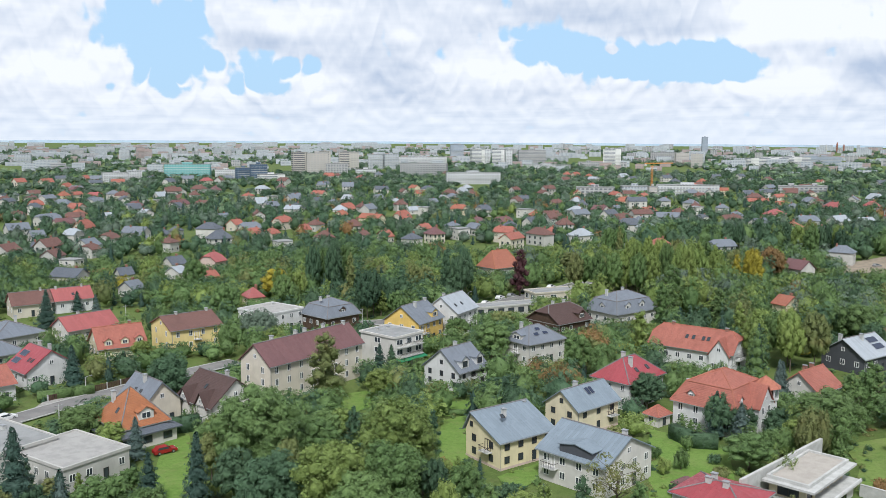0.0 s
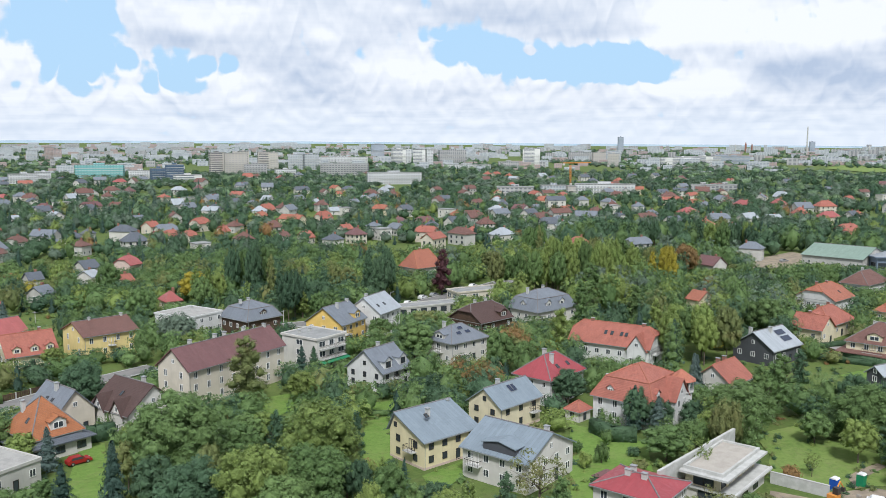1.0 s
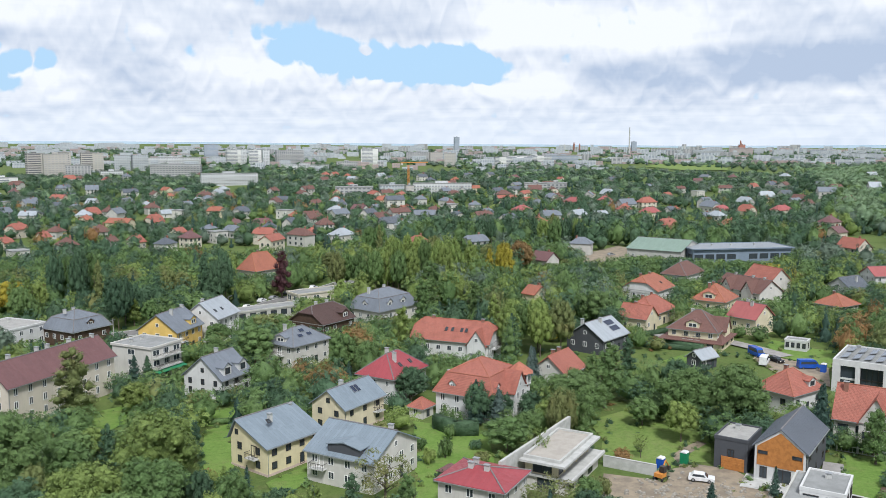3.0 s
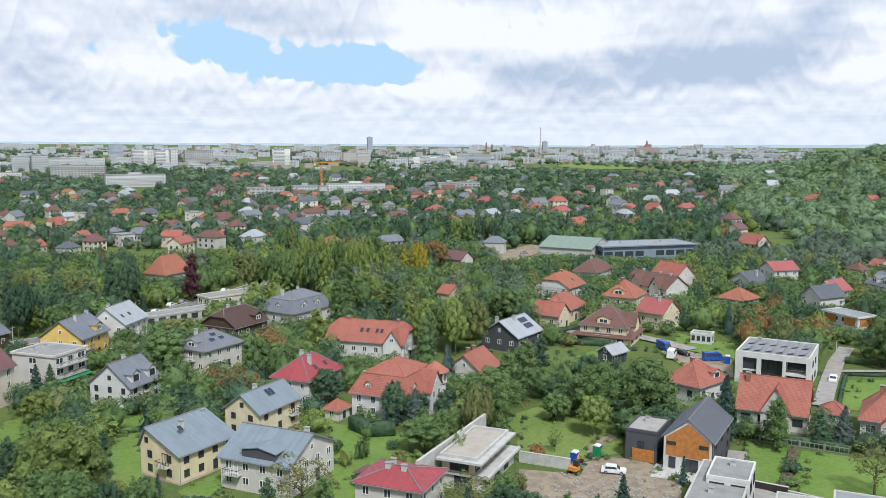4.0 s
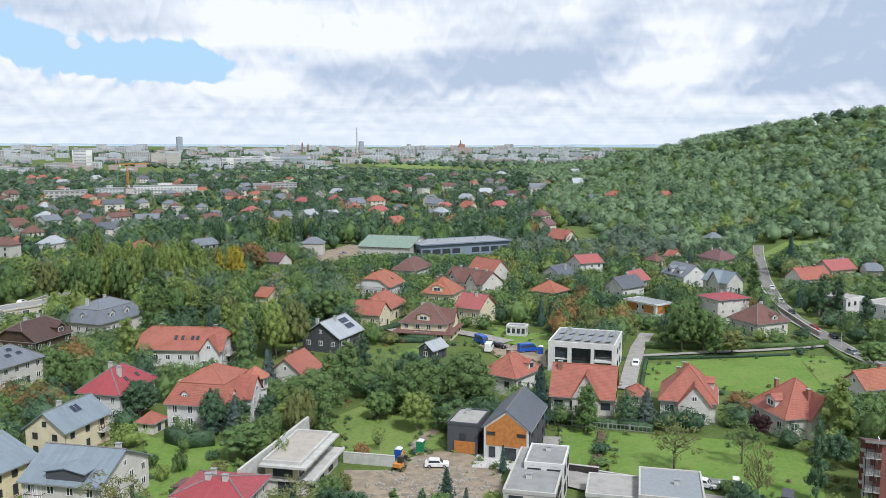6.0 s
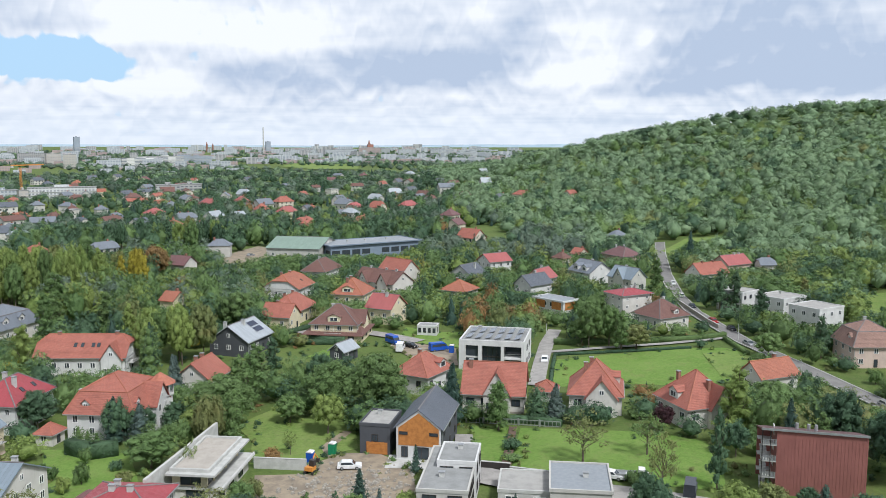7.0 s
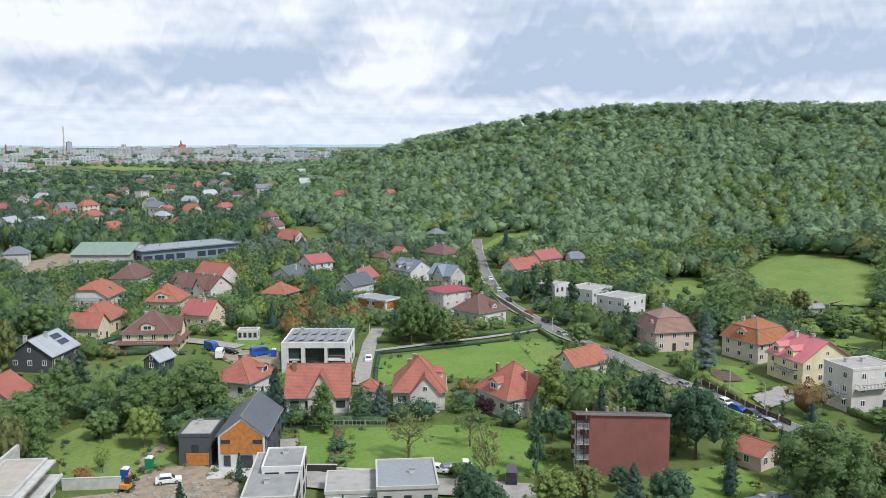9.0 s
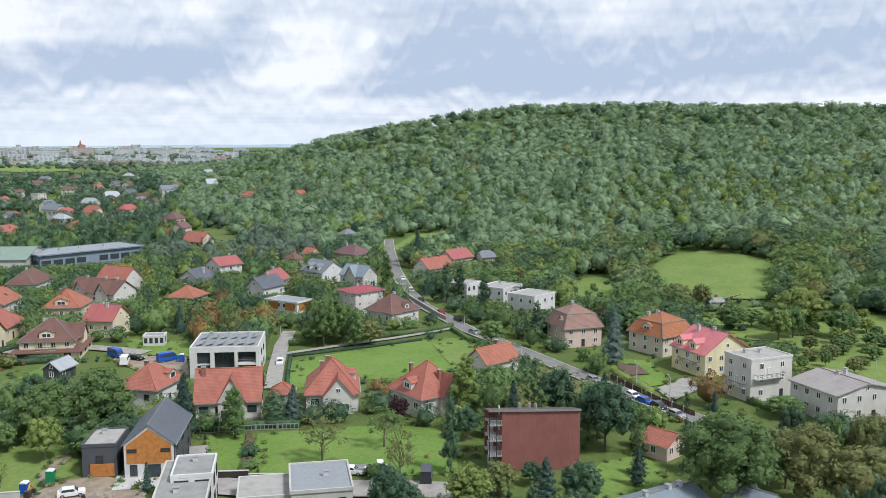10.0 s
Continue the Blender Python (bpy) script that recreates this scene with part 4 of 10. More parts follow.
house("long villa with sweeping orange-red roof", 66.3, 223.6, 52, 11.5, 23, 4.8, 9.6, "halfhip", WHITE, RED, axis="v", skylights=(("l", -0.08, 3.0, 0.8, 1.3), ("l", 0.0, 3.0, 0.8, 1.3), ("l", 0.12, 3.0, 0.8, 1.3), ("l", 0.18, 3.0, 0.8, 1.3)), wings=(("l", 0.36, 5.0, 0.8, 4.6, 8.2),), chimneys=((0.0, 0.3), (0.0, -0.35)), balconies=(("f", 0.0, 2.8, 5.0),))
house("white house with bright red sheet roof", 41.3, 190.6, 44, 14.5, 10.5, 6.0, 10.2, "hip", WHITE, DEEPRED, skylights=(("l", -0.2, 2.2, 0.8, 1.2), ("f", -0.1, 2.2, 0.9, 1.2), ("f", 0.2, 2.2, 0.9, 1.2)), chimneys=((-0.15, -0.2), (0.0, 0.15)), win=(0.9, 1.2))
red_villa = house("large white villa with red tiled mansard and round dormers", 57.2, 174.7, 45, 16, 14.5, 5.2, 11.6, "mansard", WHITE, RED, dormers=(("l", -0.22, 1.6, 2.0), ("l", 0.16, 1.6, 2.0), ("f", -0.3, 1.6, 2.0)), chimneys=((-0.32, 0.36),), wings=(("f", 0.12, 6.0, 1.8, 5.4, 9.2),), win=(1.1, 1.5))
house("cream house with light steel roof", 28.2, 172.6, 41, 13.5, 9.5, 5.4, 8.8, "gable", CREAM, STEEL, frames=FRAME_D, cols=(3, 2), win=(1.1, 1.2), chimneys=((-0.1, 0.1),), balconies=(("f", 0.32, 2.7, 2.6),), plinth=PINKW, panels=(("f", -0.02, 3.2, 1.0, 1.8), ("f", 0.07, 3.2, 1.0, 1.8)))
house("pale yellow house with light steel roof", 12.3, 155.9, 36, 13.8, 10.8, 5.2, 8.8, "gable", PALE, STEEL, frames=FRAME_D, cols=(4, 2), win=(1.15, 1.3), skew=0.3, chimneys=((-0.15, -0.05), (0.45, 0.3)), balconies=(("l", 0.15, 2.8, 2.6),), plinth=PINKW, skylights=(("f", -0.2, 4.5, 0.8, 0.9),))
# dark eyebrow front stands in for the shaded opening under the roof fold
house("grey-white house with steel roof and eyebrow gable", 26.2, 145.4, 45, 15.0, 14.5, 5.4, 9.0, "gable", OFFWHITE, STEEL, axis="v", cols=(4, 4), win=(1.2, 1.3), chimneys=((0.05, -0.4),), dormers=(("l", 0.05, 6.6, 1.9),), dormer_wall=DARKW, balconies=(("l", -0.3, 2.8, 3.0),))
house("cream house with low crimson roof", 41.6, 125.4, 47, 10.6, 12.0, 5.8, 7.3, "hip", OFFWHITE, DEEPRED, axis="v", chimneys=((-0.1, 0.15), (0.1, 0.15), (-0.1, -0.1)))
house("anthracite house with pale metal roof", 106.0, 219.0, 34, 14.5, 12.5, 4.2, 8.4, "gable", DARKW, PALEROOF, chimneys=((-0.05, -0.1), (-0.4, 0.15)), panels=(("f", 0.2, 2.5, 4.0, 1.8), ("f", 0.2, 4.4, 4.0, 1.8)))
house("small house with red tiled roof", 82.0, 190.5, 40, 11, 10, 3.4, 7.4, "gable", OFFWHITE, RED, chimneys=((-0.1, 0.1), (0.2, 0.1)))
house("cream house with broad red roof", 137.6, 247.3, 36, 17, 11, 4.2, 8.6, "hip", CREAM, RED, chimneys=((-0.2, 0.1), (0.2, 0.1)), dormers=(("l", 0.0, 4.0, 2.6),))
house("cream annexe with red gabled roof", 128.0, 237.0, 36, 9, 10, 4.6, 8.2, "gable", CREAM, RED, axis="v")
house("white house with red tiled hipped roof", 156.7, 283.7, 38, 16, 15, 4.6, 9.2, "halfhip", WHITE, ORANGE, axis="u", chimneys=((-0.2, 0.1), (0.1, 0.0)), skylights=(("l", 0.1, 3, 0.8, 1.2), ("f", 0.1, 3, 0.8, 1.2)))
house("cream house with orange tiled roof and dormer", 169.0, 259.3, 38, 14, 12, 4.2, 9.0, "hip", CREAM, ORANGE, dormers=(("l", 0.0, 4.0, 2.4),), chimneys=((0.1, 0.1), (-0.2, 0.1)))
layered = house("cream house with layered brown roof", 135.9, 216.2, 43, 13.6, 14.5, 5.2, 10.0, "hip", CREAM, BROWN, axis="v", dormers=(("l", 0.0, 3.6, 2.2),), wings=(("f", 0.1, 5.5, 1.2, 5.0, 8.2),), chimneys=((0.3, 0.2),), balconies=(("l", 0.0, 2.8, 5.0),))
house("cream gabled house with red roof", 160.1, 226.3, 24, 11, 10, 5.0, 9.0, "gable", CREAM, PINKRED, axis="v", chimneys=((-0.1, -0.1), (0.1, 0.2)))
house("white semi-detached house with brown roof", 189.1, 269.4, 10, 12, 22, 5.0, 9.2, "gable", OFFWHITE, BROWN, axis="v", wings=(("l", -0.22, 5.0, 0.8, 5.0, 8.6), ("l", 0.26, 5.0, 0.8, 5.0, 8.6)), chimneys=((0.0, 0.3), (0.0, -0.1), (0.0, -0.35)))
house("white house with steep red roof", 203.7, 279.0, 6, 13, 15, 5.0, 11.0, "gable", OFFWHITE, RED, axis="v", chimneys=())
house("white house with brown metal roof", 186.7, 309.7, 35, 18, 11, 5.0, 9.4, "hip", WHITE, BROWN, chimneys=((0.0, 0.1),))
house("small dark garden house with pale roof", 122.9, 193.4, 22, 7.5, 5.4, 2.8, 4.9, "gable", DARKW, PALEROOF, chimneys=(), name="garden_house")
house("white house with pale red roof", 252.0, 275.7, -8, 12, 10.5, 6.5, 9.6, "gable", WHITE, PINKRED, chimneys=((0.3, 0.1),))
house("white bungalow with dark gabled roof", 232.2, 270.0, 14, 12, 13.5, 2.8, 7.4, "gable", WHITE, ANTHRA, axis="u", chimneys=((0.1, -0.2),))
house("low house with orange tiled roof", 206.6, 245.1, 20, 11, 11, 3.0, 6.4, "hip", OFFWHITE, ORANGE, chimneys=((0, 0.1),))
house("house with pinkish red roof", 245.0, 240.7, 16, 12, 9, 4.0, 7.8, "gable", OFFWHITE, PINKRED)
house("white house with dark tiled roof", 228.2, 228.4, 5, 13, 9, 5.0, 8.6, "gable", WHITE, ANTHRA)
timber_front = house("modern house with orange timber front and white roof edge", 209.0, 198.7, 2, 8, 14, 5.5, 0, "flat", WHITE, PALEROOF, over=0.5, name="flat_roofed_house", chimneys=(), win=(2.0, 1.4))
for q in (-3.6, 3.4):
    put("timber_panel", Build().box(-3.62, q - 2.0, 2.9, -3.51, q + 2.0, 5.4).mesh("timber_panel", TIMBER), timber_front)
put("timber_panel", Build().box(-2.6, -6.62, 2.9, 2.6, -6.51, 5.4).mesh("timber_panel", TIMBER), timber_front)
put("base_wall", Build().box(-3.7, -6.7, -0.4, 3.7, 6.6, 2.3).mesh("base_wall", GREYW), timber_front)
house("white house with red tiled roofs", 122.5, 158.5, 20, 12, 10, 4.5, 8.6, "hip", WHITE, RED, frames=FRAME_D, dormers=(("f", 0.2, 2.4, 2.0),), chimneys=((0.0, 0.1),))
house("white house with red tiled roof and pointed gable", 126.6, 137.9, 42, 12, 14.0, 4.0, 9.8, "gable", OFFWHITE, RED, axis="v", frames=FRAME_D, wings=(("l", 0.06, 5.6, 0.5, 4.2, 9.0),), chimneys=((0.3, -0.3), (-0.1, 0.4)), plinth=STONE, win=(1.9, 1.5))
house("white house with red tiled roof and wide dormer", 143.4, 123.8, 40, 13.5, 12.0, 4.2, 10.4, "hip", OFFWHITE, RED, wings=(("l", 0.12, 6.4, 1.6, 4.0, 7.8),), dormers=(("f", 0.15, 3.0, 2.4),), chimneys=((0.25, 0.1), (-0.1, 0.2)), win=(1.9, 1.5))
house("white house with red tiled roof and brick chimney", 152.3, 104.5, -20, 12.5, 12.5, 4.4, 10.6, "hip", OFFWHITE, RED, axis="v", wings=(("f", 0.15, 5.4, 1.2, 4.4, 8.4),), dormers=(("l", 0.0, 3.0, 2.4),), chimneys=((-0.2, 0.25), (0.05, -0.3)), win=(1.6, 1.5))
house("old house with orange roof behind trees", 184.1, 106.7, -15, 12, 8, 4.0, 7.4, "gable", OFFWHITE, ORANGE)
house("old villa with brown hipped roof", 226.5, 104.5, -38, 12.5, 12.5, 5.6, 11.4, "mansard", PINKW, ROSE, chimneys=((0.0, 0.1),), dormers=(("l", 0.2, 2.0, 2.0),), frames=FRAME_W, skylights=(("f", 0.0, 3.0, 0.8, 0.6),))
house("villa with orange-brown mansard roof", 231.4, 80.5, -22, 13.5, 13, 5.4, 10.8, "mansard", BEIGE, AMBER, chimneys=((-0.2, 0.2), (0.1, 0.2)), dormers=(("l", 0.0, 3.0, 2.4),))
house("cream house with pink-red roof and many dormers", 218.4, 63.0, -32, 15.5, 13, 5.8, 10.6, "gable", PALE, PINKBRIGHT, axis="v", dormers=(("l", -0.3, 2.4, 2.4), ("l", 0.1, 2.4, 2.4)), chimneys=((0.0, -0.1), (-0.1, 0.25)), balconies=(("l", 0.1, 2.8, 7.0),))
house("white flat-roofed cube house with wrapped balcony", 202.0, 47.4, -33.5, 12.0, 8.8, 9.3, 0, "flat", OFFWHITE, GRAVEL, over=0.1, floors=3, cols=(2, 2), name="flat_roofed_house", balconies=(("l", 0.0, 3.1, 6.5), ("f", -0.1, 5.4, 8.0)), chimneys=((0.1, 0.1), (-0.2, 0.2)))
house("white house with shallow grey sheet roof", 198.5, 29.0, -36, 17.0, 14.0, 6.4, 8.2, "gable", OFFWHITE, WEATHERED, axis="v", cols=(4, 4), chimneys=((0.0, 0.1), (0.2, 0.2)))
house("white flat-roofed house with dark windows", 264.9, 166.4, 0, 10, 10, 6.5, 0, "flat", WHITE, GRAVEL, over=0.1, frames=FRAME_D, name="flat_roofed_house")
house("white flat-roofed semi among pines", 266.8, 151.7, -4, 12.7, 11, 6.4, 0, "flat", WHITE, GRAVEL, over=0.1, name="flat_roofed_house")
house("white flat-roofed cube behind pines", 257.1, 134.2, -8, 12, 11, 6.8, 0, "flat", WHITE, GRAVEL, over=0.1, name="flat_roofed_house", chimneys=())
house("house with long red tiled roof", 304.4, 205.6, -12, 15.6, 10, 4.5, 8.6, "gable", OFFWHITE, RED, axis="u", chimneys=((0.2, 0), (-0.2, 0)))
house("house with red roof below the wood", 332.2, 212.4, -8, 15, 10, 5.0, 8.8, "gable", PINKW, PINKRED, chimneys=((0.1, 0), (0.3, 0)))
house("pale house with grey roof and two dormers", 271.4, 238.4, -10, 13, 14.5, 4.5, 8.8, "gable", WHITE, SLATE, axis="v", dormers=(("l", -0.2, 3.0, 2.6), ("l", 0.2, 3.0, 2.6)))
house("house with blue-grey roof and pointed gable", 269.7, 218.2, -4, 9.5, 13, 4.5, 8.6, "gable", GREYW, STEEL, axis="v", wings=(("l", 0.0, 5.0, 0.8, 4.6, 8.4),))
house("broad house with dark red roof", 318.5, 261.0, -10, 12, 16, 5.0, 8.7, "hip", PINKW, MAROON, axis="v", chimneys=((0.1, 0.0), (-0.1, 0.2)))
house("house with brown hipped roof beside the street", 221.5, 165.5, -8, 13.2, 12.3, 4.2, 8.8, "hip", OFFWHITE, BROWN, dormers=(("f", 0.1, 2.0, 1.8),))
house("white house with low red sheet roof", 225.0, 181.5, -12, 13.0, 10.5, 8.4, 9.8, "hip", OFFWHITE, DEEPRED, chimneys=((-0.1, 0), (0.1, 0), (0.25, 0)), win=(0.9, 1.0))
house("small house with red roof under a walnut tree", 153.2, 52.2, -14, 7.5, 6.5, 2.9, 4.7, "gable", PINKW, RED, axis="v", frames=FRAME_W, chimneys=())
house("unfinished grey house with white parapets", 86.2, 104.6, 43.4, 19.0, 8.0, 5.2, 0, "flat", GREYW, BITUMEN, over=0.1, name="flat_roofed_house", chimneys=((-0.2, 0.1), (0.2, -0.1)), frames=FRAME_D, win=(2.2, 1.8))
house("low modern house with pale flat roof", 101.6, 90.6, 44.1, 12.0, 9.8, 4.2, 0, "flat", GREYW, PALEROOF, over=0.2, name="flat_roofed_house", chimneys=((0.0, -0.1),), sides="flr", frames=FRAME_D)
timber_house = house("modern house with orange timber gable and anthracite roof", 99.4, 127.2, 40, 16.6, 9.2, 6.0, 9.6, "gable", DARKW, ANTHRA, axis="u", frames=FRAME_D, over=0.35, cols=(3, 0), attic=False, chimneys=())
wing = house("dark flat-roofed wing with garage", 92.2, 132.4, 40, 9, 6, 5.4, 0, "flat", DARKW, GRAVEL, over=0.1, name="flat_roofed_house", chimneys=((0.2, 0.1),), frames=FRAME_D, floors=1)
house("low house with grey sheet roof", 125.1, 42.5, -25.5, 13, 8.0, 3.6, 5.0, "gable", GREYW, STEEL, axis="u", chimneys=((-0.3, 0), (0.1, 0), (0.3, 0)))
house("low house with grey gabled roof", 131.4, 30.6, -12, 8, 7.5, 3.4, 5.8, "gable", GREYW, STEEL, axis="v", chimneys=((0.2, 0.1),))
house("low sports hall with blue-grey walls and white roof edge", 241, 357, -7, 50, 22, 8.0, 0, "flat", plaster("blue_grey_panels", (0.20, 0.25, 0.32)), PALEROOF, over=1.2, name="sports_hall", floors=1, cols=(9, 3), win=(4.2, 2.4), frames=FRAME_D, chimneys=((-0.2, 0.1), (0.0, 0.1), (0.25, 0.1)), sides="fl")
house("sports hall with pale green sheet roof", 214, 372, 40, 30, 27, 7.0, 11.0, "gable", GREYW, seamed("pale_green_roof", (0.20, 0.275, 0.225), 0.6, 0.0), axis="v", name="sports_hall", chimneys=(), floors=1, cols=(5, 4))
house("small white garden pavilion with dark bays", 158.5, 202.5, -50, 6.0, 4.0, 2.7, 0, "flat", WHITE, BITUMEN, over=0.1, name="garden_pavilion", floors=1, cols=(4, 2), win=(0.9, 2.0), frames=FRAME_D, chimneys=(), door="b")


house("small garage with red tiled hipped roof", 138.8, 134.3, 40, 5.6, 5.6, 2.4, 4.4, "hip", OFFWHITE, RED, name="garage", chimneys=(), floors=1, cols=(1, 1), over=0.35)
house("small garden house with red tiled roof", 43.9, 174.1, 40, 4.6, 4.2, 2.3, 4.0, "hip", OFFWHITE, RED, name="garden_house", chimneys=(), floors=1, cols=(1, 1), over=0.35)


def gazebo(x, y, rot):
    """Four posts under a small pyramid roof."""
    root = tagged(new("gazebo"), "small garden gazebo with dark red tiled roof", "gazebo")
    root.matrix_basis = pose(x, y, ground_z(x, y), 0, 0, rot)
    for px in (-1.4, 1.4):
        for py in (-1.4, 1.4):
            put("post", Build().box(px - 0.07, py - 0.07, -0.3, px + 0.07, py + 0.07, 2.15).mesh("post", DARKWOOD), root)
    v, f, uv = roof_faces("pyramid", 3.8, 3.8, 2.1, 3.2, "u", 0.12)
    put("roof", mesh_of("roof", v, f, MAROON, uvs=uv), root)
    put("deck", Build().box(-1.6, -1.6, 0.0, 1.6, 1.6, 0.12).mesh("deck", DARKWOOD), root)


gazebo(40.0, 138.0, 40)


def white_villa(x, y, rot):
    """A low modern villa: a ground floor with a terrace on it, a set-back upper floor, a jutting roof slab."""
    root = tagged(new("modern_villa"), "modern white villa with beige gravel roof and jutting slabs", "house", "suburban houses")
    root.matrix_basis = pose(x, y, ground_z(x, y), 0, 0, rot)
    placed.append((x, y, 7.0))
    put("ground_floor_wall", Build().box(-7.2, -4.2, -0.4, 8.2, 3.4, 2.55).mesh("ground_floor_wall", OFFWHITE), root)
    deck = put("terrace_slab", Build().box(-7.6, -5.3, 2.56, 8.8, 3.6, 2.9).mesh("terrace_slab", CONCRETE), root)
    put("terrace_edge", Build().box(-7.5, -5.2, 2.904, 8.7, -5.0, 3.1).mesh("terrace_edge", WHITE), deck)
    put("upper_wall", Build().box(-7.0, -2.5, 2.91, 7.2, 3.3, 5.24).mesh("upper_wall", CREAM), root)
    slab = put("roof_slab", Build().box(-8.9, -4.5, 5.25, 8.3, 3.6, 5.62).mesh("roof_slab", CONCRETE), root)
    rim = Build().lattice([-7.9, -7.5, 7.4, 7.8], [-3.35, -2.95, 2.95, 3.35], 5.624, 6.15)
    rim.v = [(p, r_, q) for p, q, r_ in rim.v]
    put("parapet", rim.mesh("parapet", CONCRETE), slab)
    put("roofing", Build().box(-7.49, -2.94, 5.625, 7.39, 2.94, 5.82).mesh("roofing", STONEGREY), slab)
    for k in range(5):
        window(root, pose(-5.6 + 2.8 * k, -2.5, 4.15), 1.9, 2.1, FRAME_D, "two" if k % 2 else "one")
    for k in range(3):
        window(root, pose(-5.2 + 4.6 * k, -4.2, 1.35), 2.2, 2.0, FRAME_D)
    window(root, pose(-7.0, 0.2, 4.15, 0, 0, -90), 3.4, 2.0, FRAME_D)
    window(root, pose(-7.2, -0.6, 1.35, 0, 0, -90), 3.2, 2.1, FRAME_D)
    for k in range(3):
        put("pier", Build().box(-4.4 + 5.6 * k, -2.72, 2.91, -4.0 + 5.6 * k, -2.52, 5.24).mesh("pier", PALE), root)


def glass_villa(x, y, rot):
    """A white concrete frame of three tall bays: glass, deep glass, and an open loggia; solar sheets on the roof."""
    root = tagged(new("modern_villa"), "modern white villa with glazed bays and solar panels on its roof", "house", "suburban houses")
    root.matrix_basis = pose(x, y, ground_z(x, y), 0, 0, rot)
    placed.append((x, y, 9.5))
    W, D, H = 8.3, 8.5, 7.5
    put("wall", Build().box(-W + 0.02, -D + 3.2, -0.4, W - 0.02, D, H - 0.9).mesh("wall", WHITE), root)
    xs = [-W, -W + 1.7, -W + 4.9, -W + 5.9, -W + 10.7, -W + 11.45, W - 0.75, W]
    put("front_frame", Build().lattice(xs, [-0.4, 0.15, H - 1.1, H - 0.898], -D, -D + 0.6).mesh("front_frame", WHITE), root)
    for q in (-W, W - 0.3):
        put("side_wall", Build().box(q, -D + 0.6, -0.4, q + 0.3, -D + 3.2, H - 0.9).mesh("side_wall", WHITE), root)
    slab = put("roof_slab", Build().box(-W, -D, H - 0.894, W, D, H).mesh("roof_slab", WHITE), root)
    put("roofing", Build().box(-W + 0.35, -D + 0.35, H + 0.004, W - 0.35, D - 0.35, H + 0.08).mesh("roofing", BITUMEN), slab)
    rim = Build().lattice([-W, -W + 0.34, W - 0.34, W], [-D, -D + 0.34, D - 0.34, D], H + 0.004, H + 0.3)
    rim.v = [(p, r_, q) for p, q, r_ in rim.v]
    put("parapet", rim.mesh("parapet", WHITE), slab)
    put("glazing", Build().box(xs[1], -D + 0.7, 0.15, xs[2], -D + 0.78, H - 1.1).mesh("glazing", GLASS), root)
    put("glazing", Build().box(xs[3], -D + 1.6, 0.15, xs[4], -D + 1.68, H - 1.1).mesh("glazing", GLASS), root)
    put("glazing", Build().box(xs[5], -D + 3.1, 0.15, xs[6], -D + 3.18, H - 1.1).mesh("glazing", GLASS), root)
    for p, q, back in ((xs[1], xs[2], 0.62), (xs[5], xs[6], 0.02)):
        put("floor_slab", Build().box(p + 0.01, -D + back, 3.1, q - 0.01, -D + 3.0, 3.55).mesh("floor_slab", WHITE), root)
    for k in range(5):
        p = xs[3] + (xs[4] - xs[3]) * k / 4
        put("mullion", Build().box(p - 0.05, -D + 1.5, 0.15, p + 0.05, -D + 1.59, H - 1.1).mesh("mullion", FRAME_D), root)
    put("transom", Build().box(xs[3], -D + 1.48, 3.2, xs[4], -D + 1.58, 3.45).mesh("transom", FRAME_D), root)
    put("balcony_rail", Build().box(xs[5], -D + 0.1, 4.45, xs[6], -D + 0.16, 4.55).mesh("balcony_rail", METAL), root)
    for z in (1.6, 5.0):
        for q in (-2.0, 3.0):
            window(root, pose(-W + 0.02, q, z, 0, 0, -90), 1.8, 1.6, FRAME_D)
            window(root, pose(W - 0.02, q, z, 0, 0, 90), 1.8, 1.6, FRAME_D)
    sheet = Build().box(-0.85, -2.6, -0.04, 0.85, 2.6, 0.03).mesh("solar_panel", METAL)
    cells = Build().box(-0.8, -2.55, 0.031, 0.8, 2.55, 0.05).mesh("cell_sheet", plain("pale_solar_cells", (0.16, 0.18, 0.21), 0.2))
    for row in range(2):
        for k in range(6):
            ob = put("solar_panel", sheet, root, pose(-6.3 + 2.5 * k, -3.6 + 7.0 * row, H + 0.45, 0, -14, 0))
            put("cell_sheet", cells, ob)
    put("roof_vent", Build().box(-5.8, 7.0, H + 0.08, -5.0, 7.8, H + 0.7).mesh("roof_vent", METAL), root)


white_villa(58.4, 134.6, 45.3)
glass_villa(151.6, 165.0, -50.6)


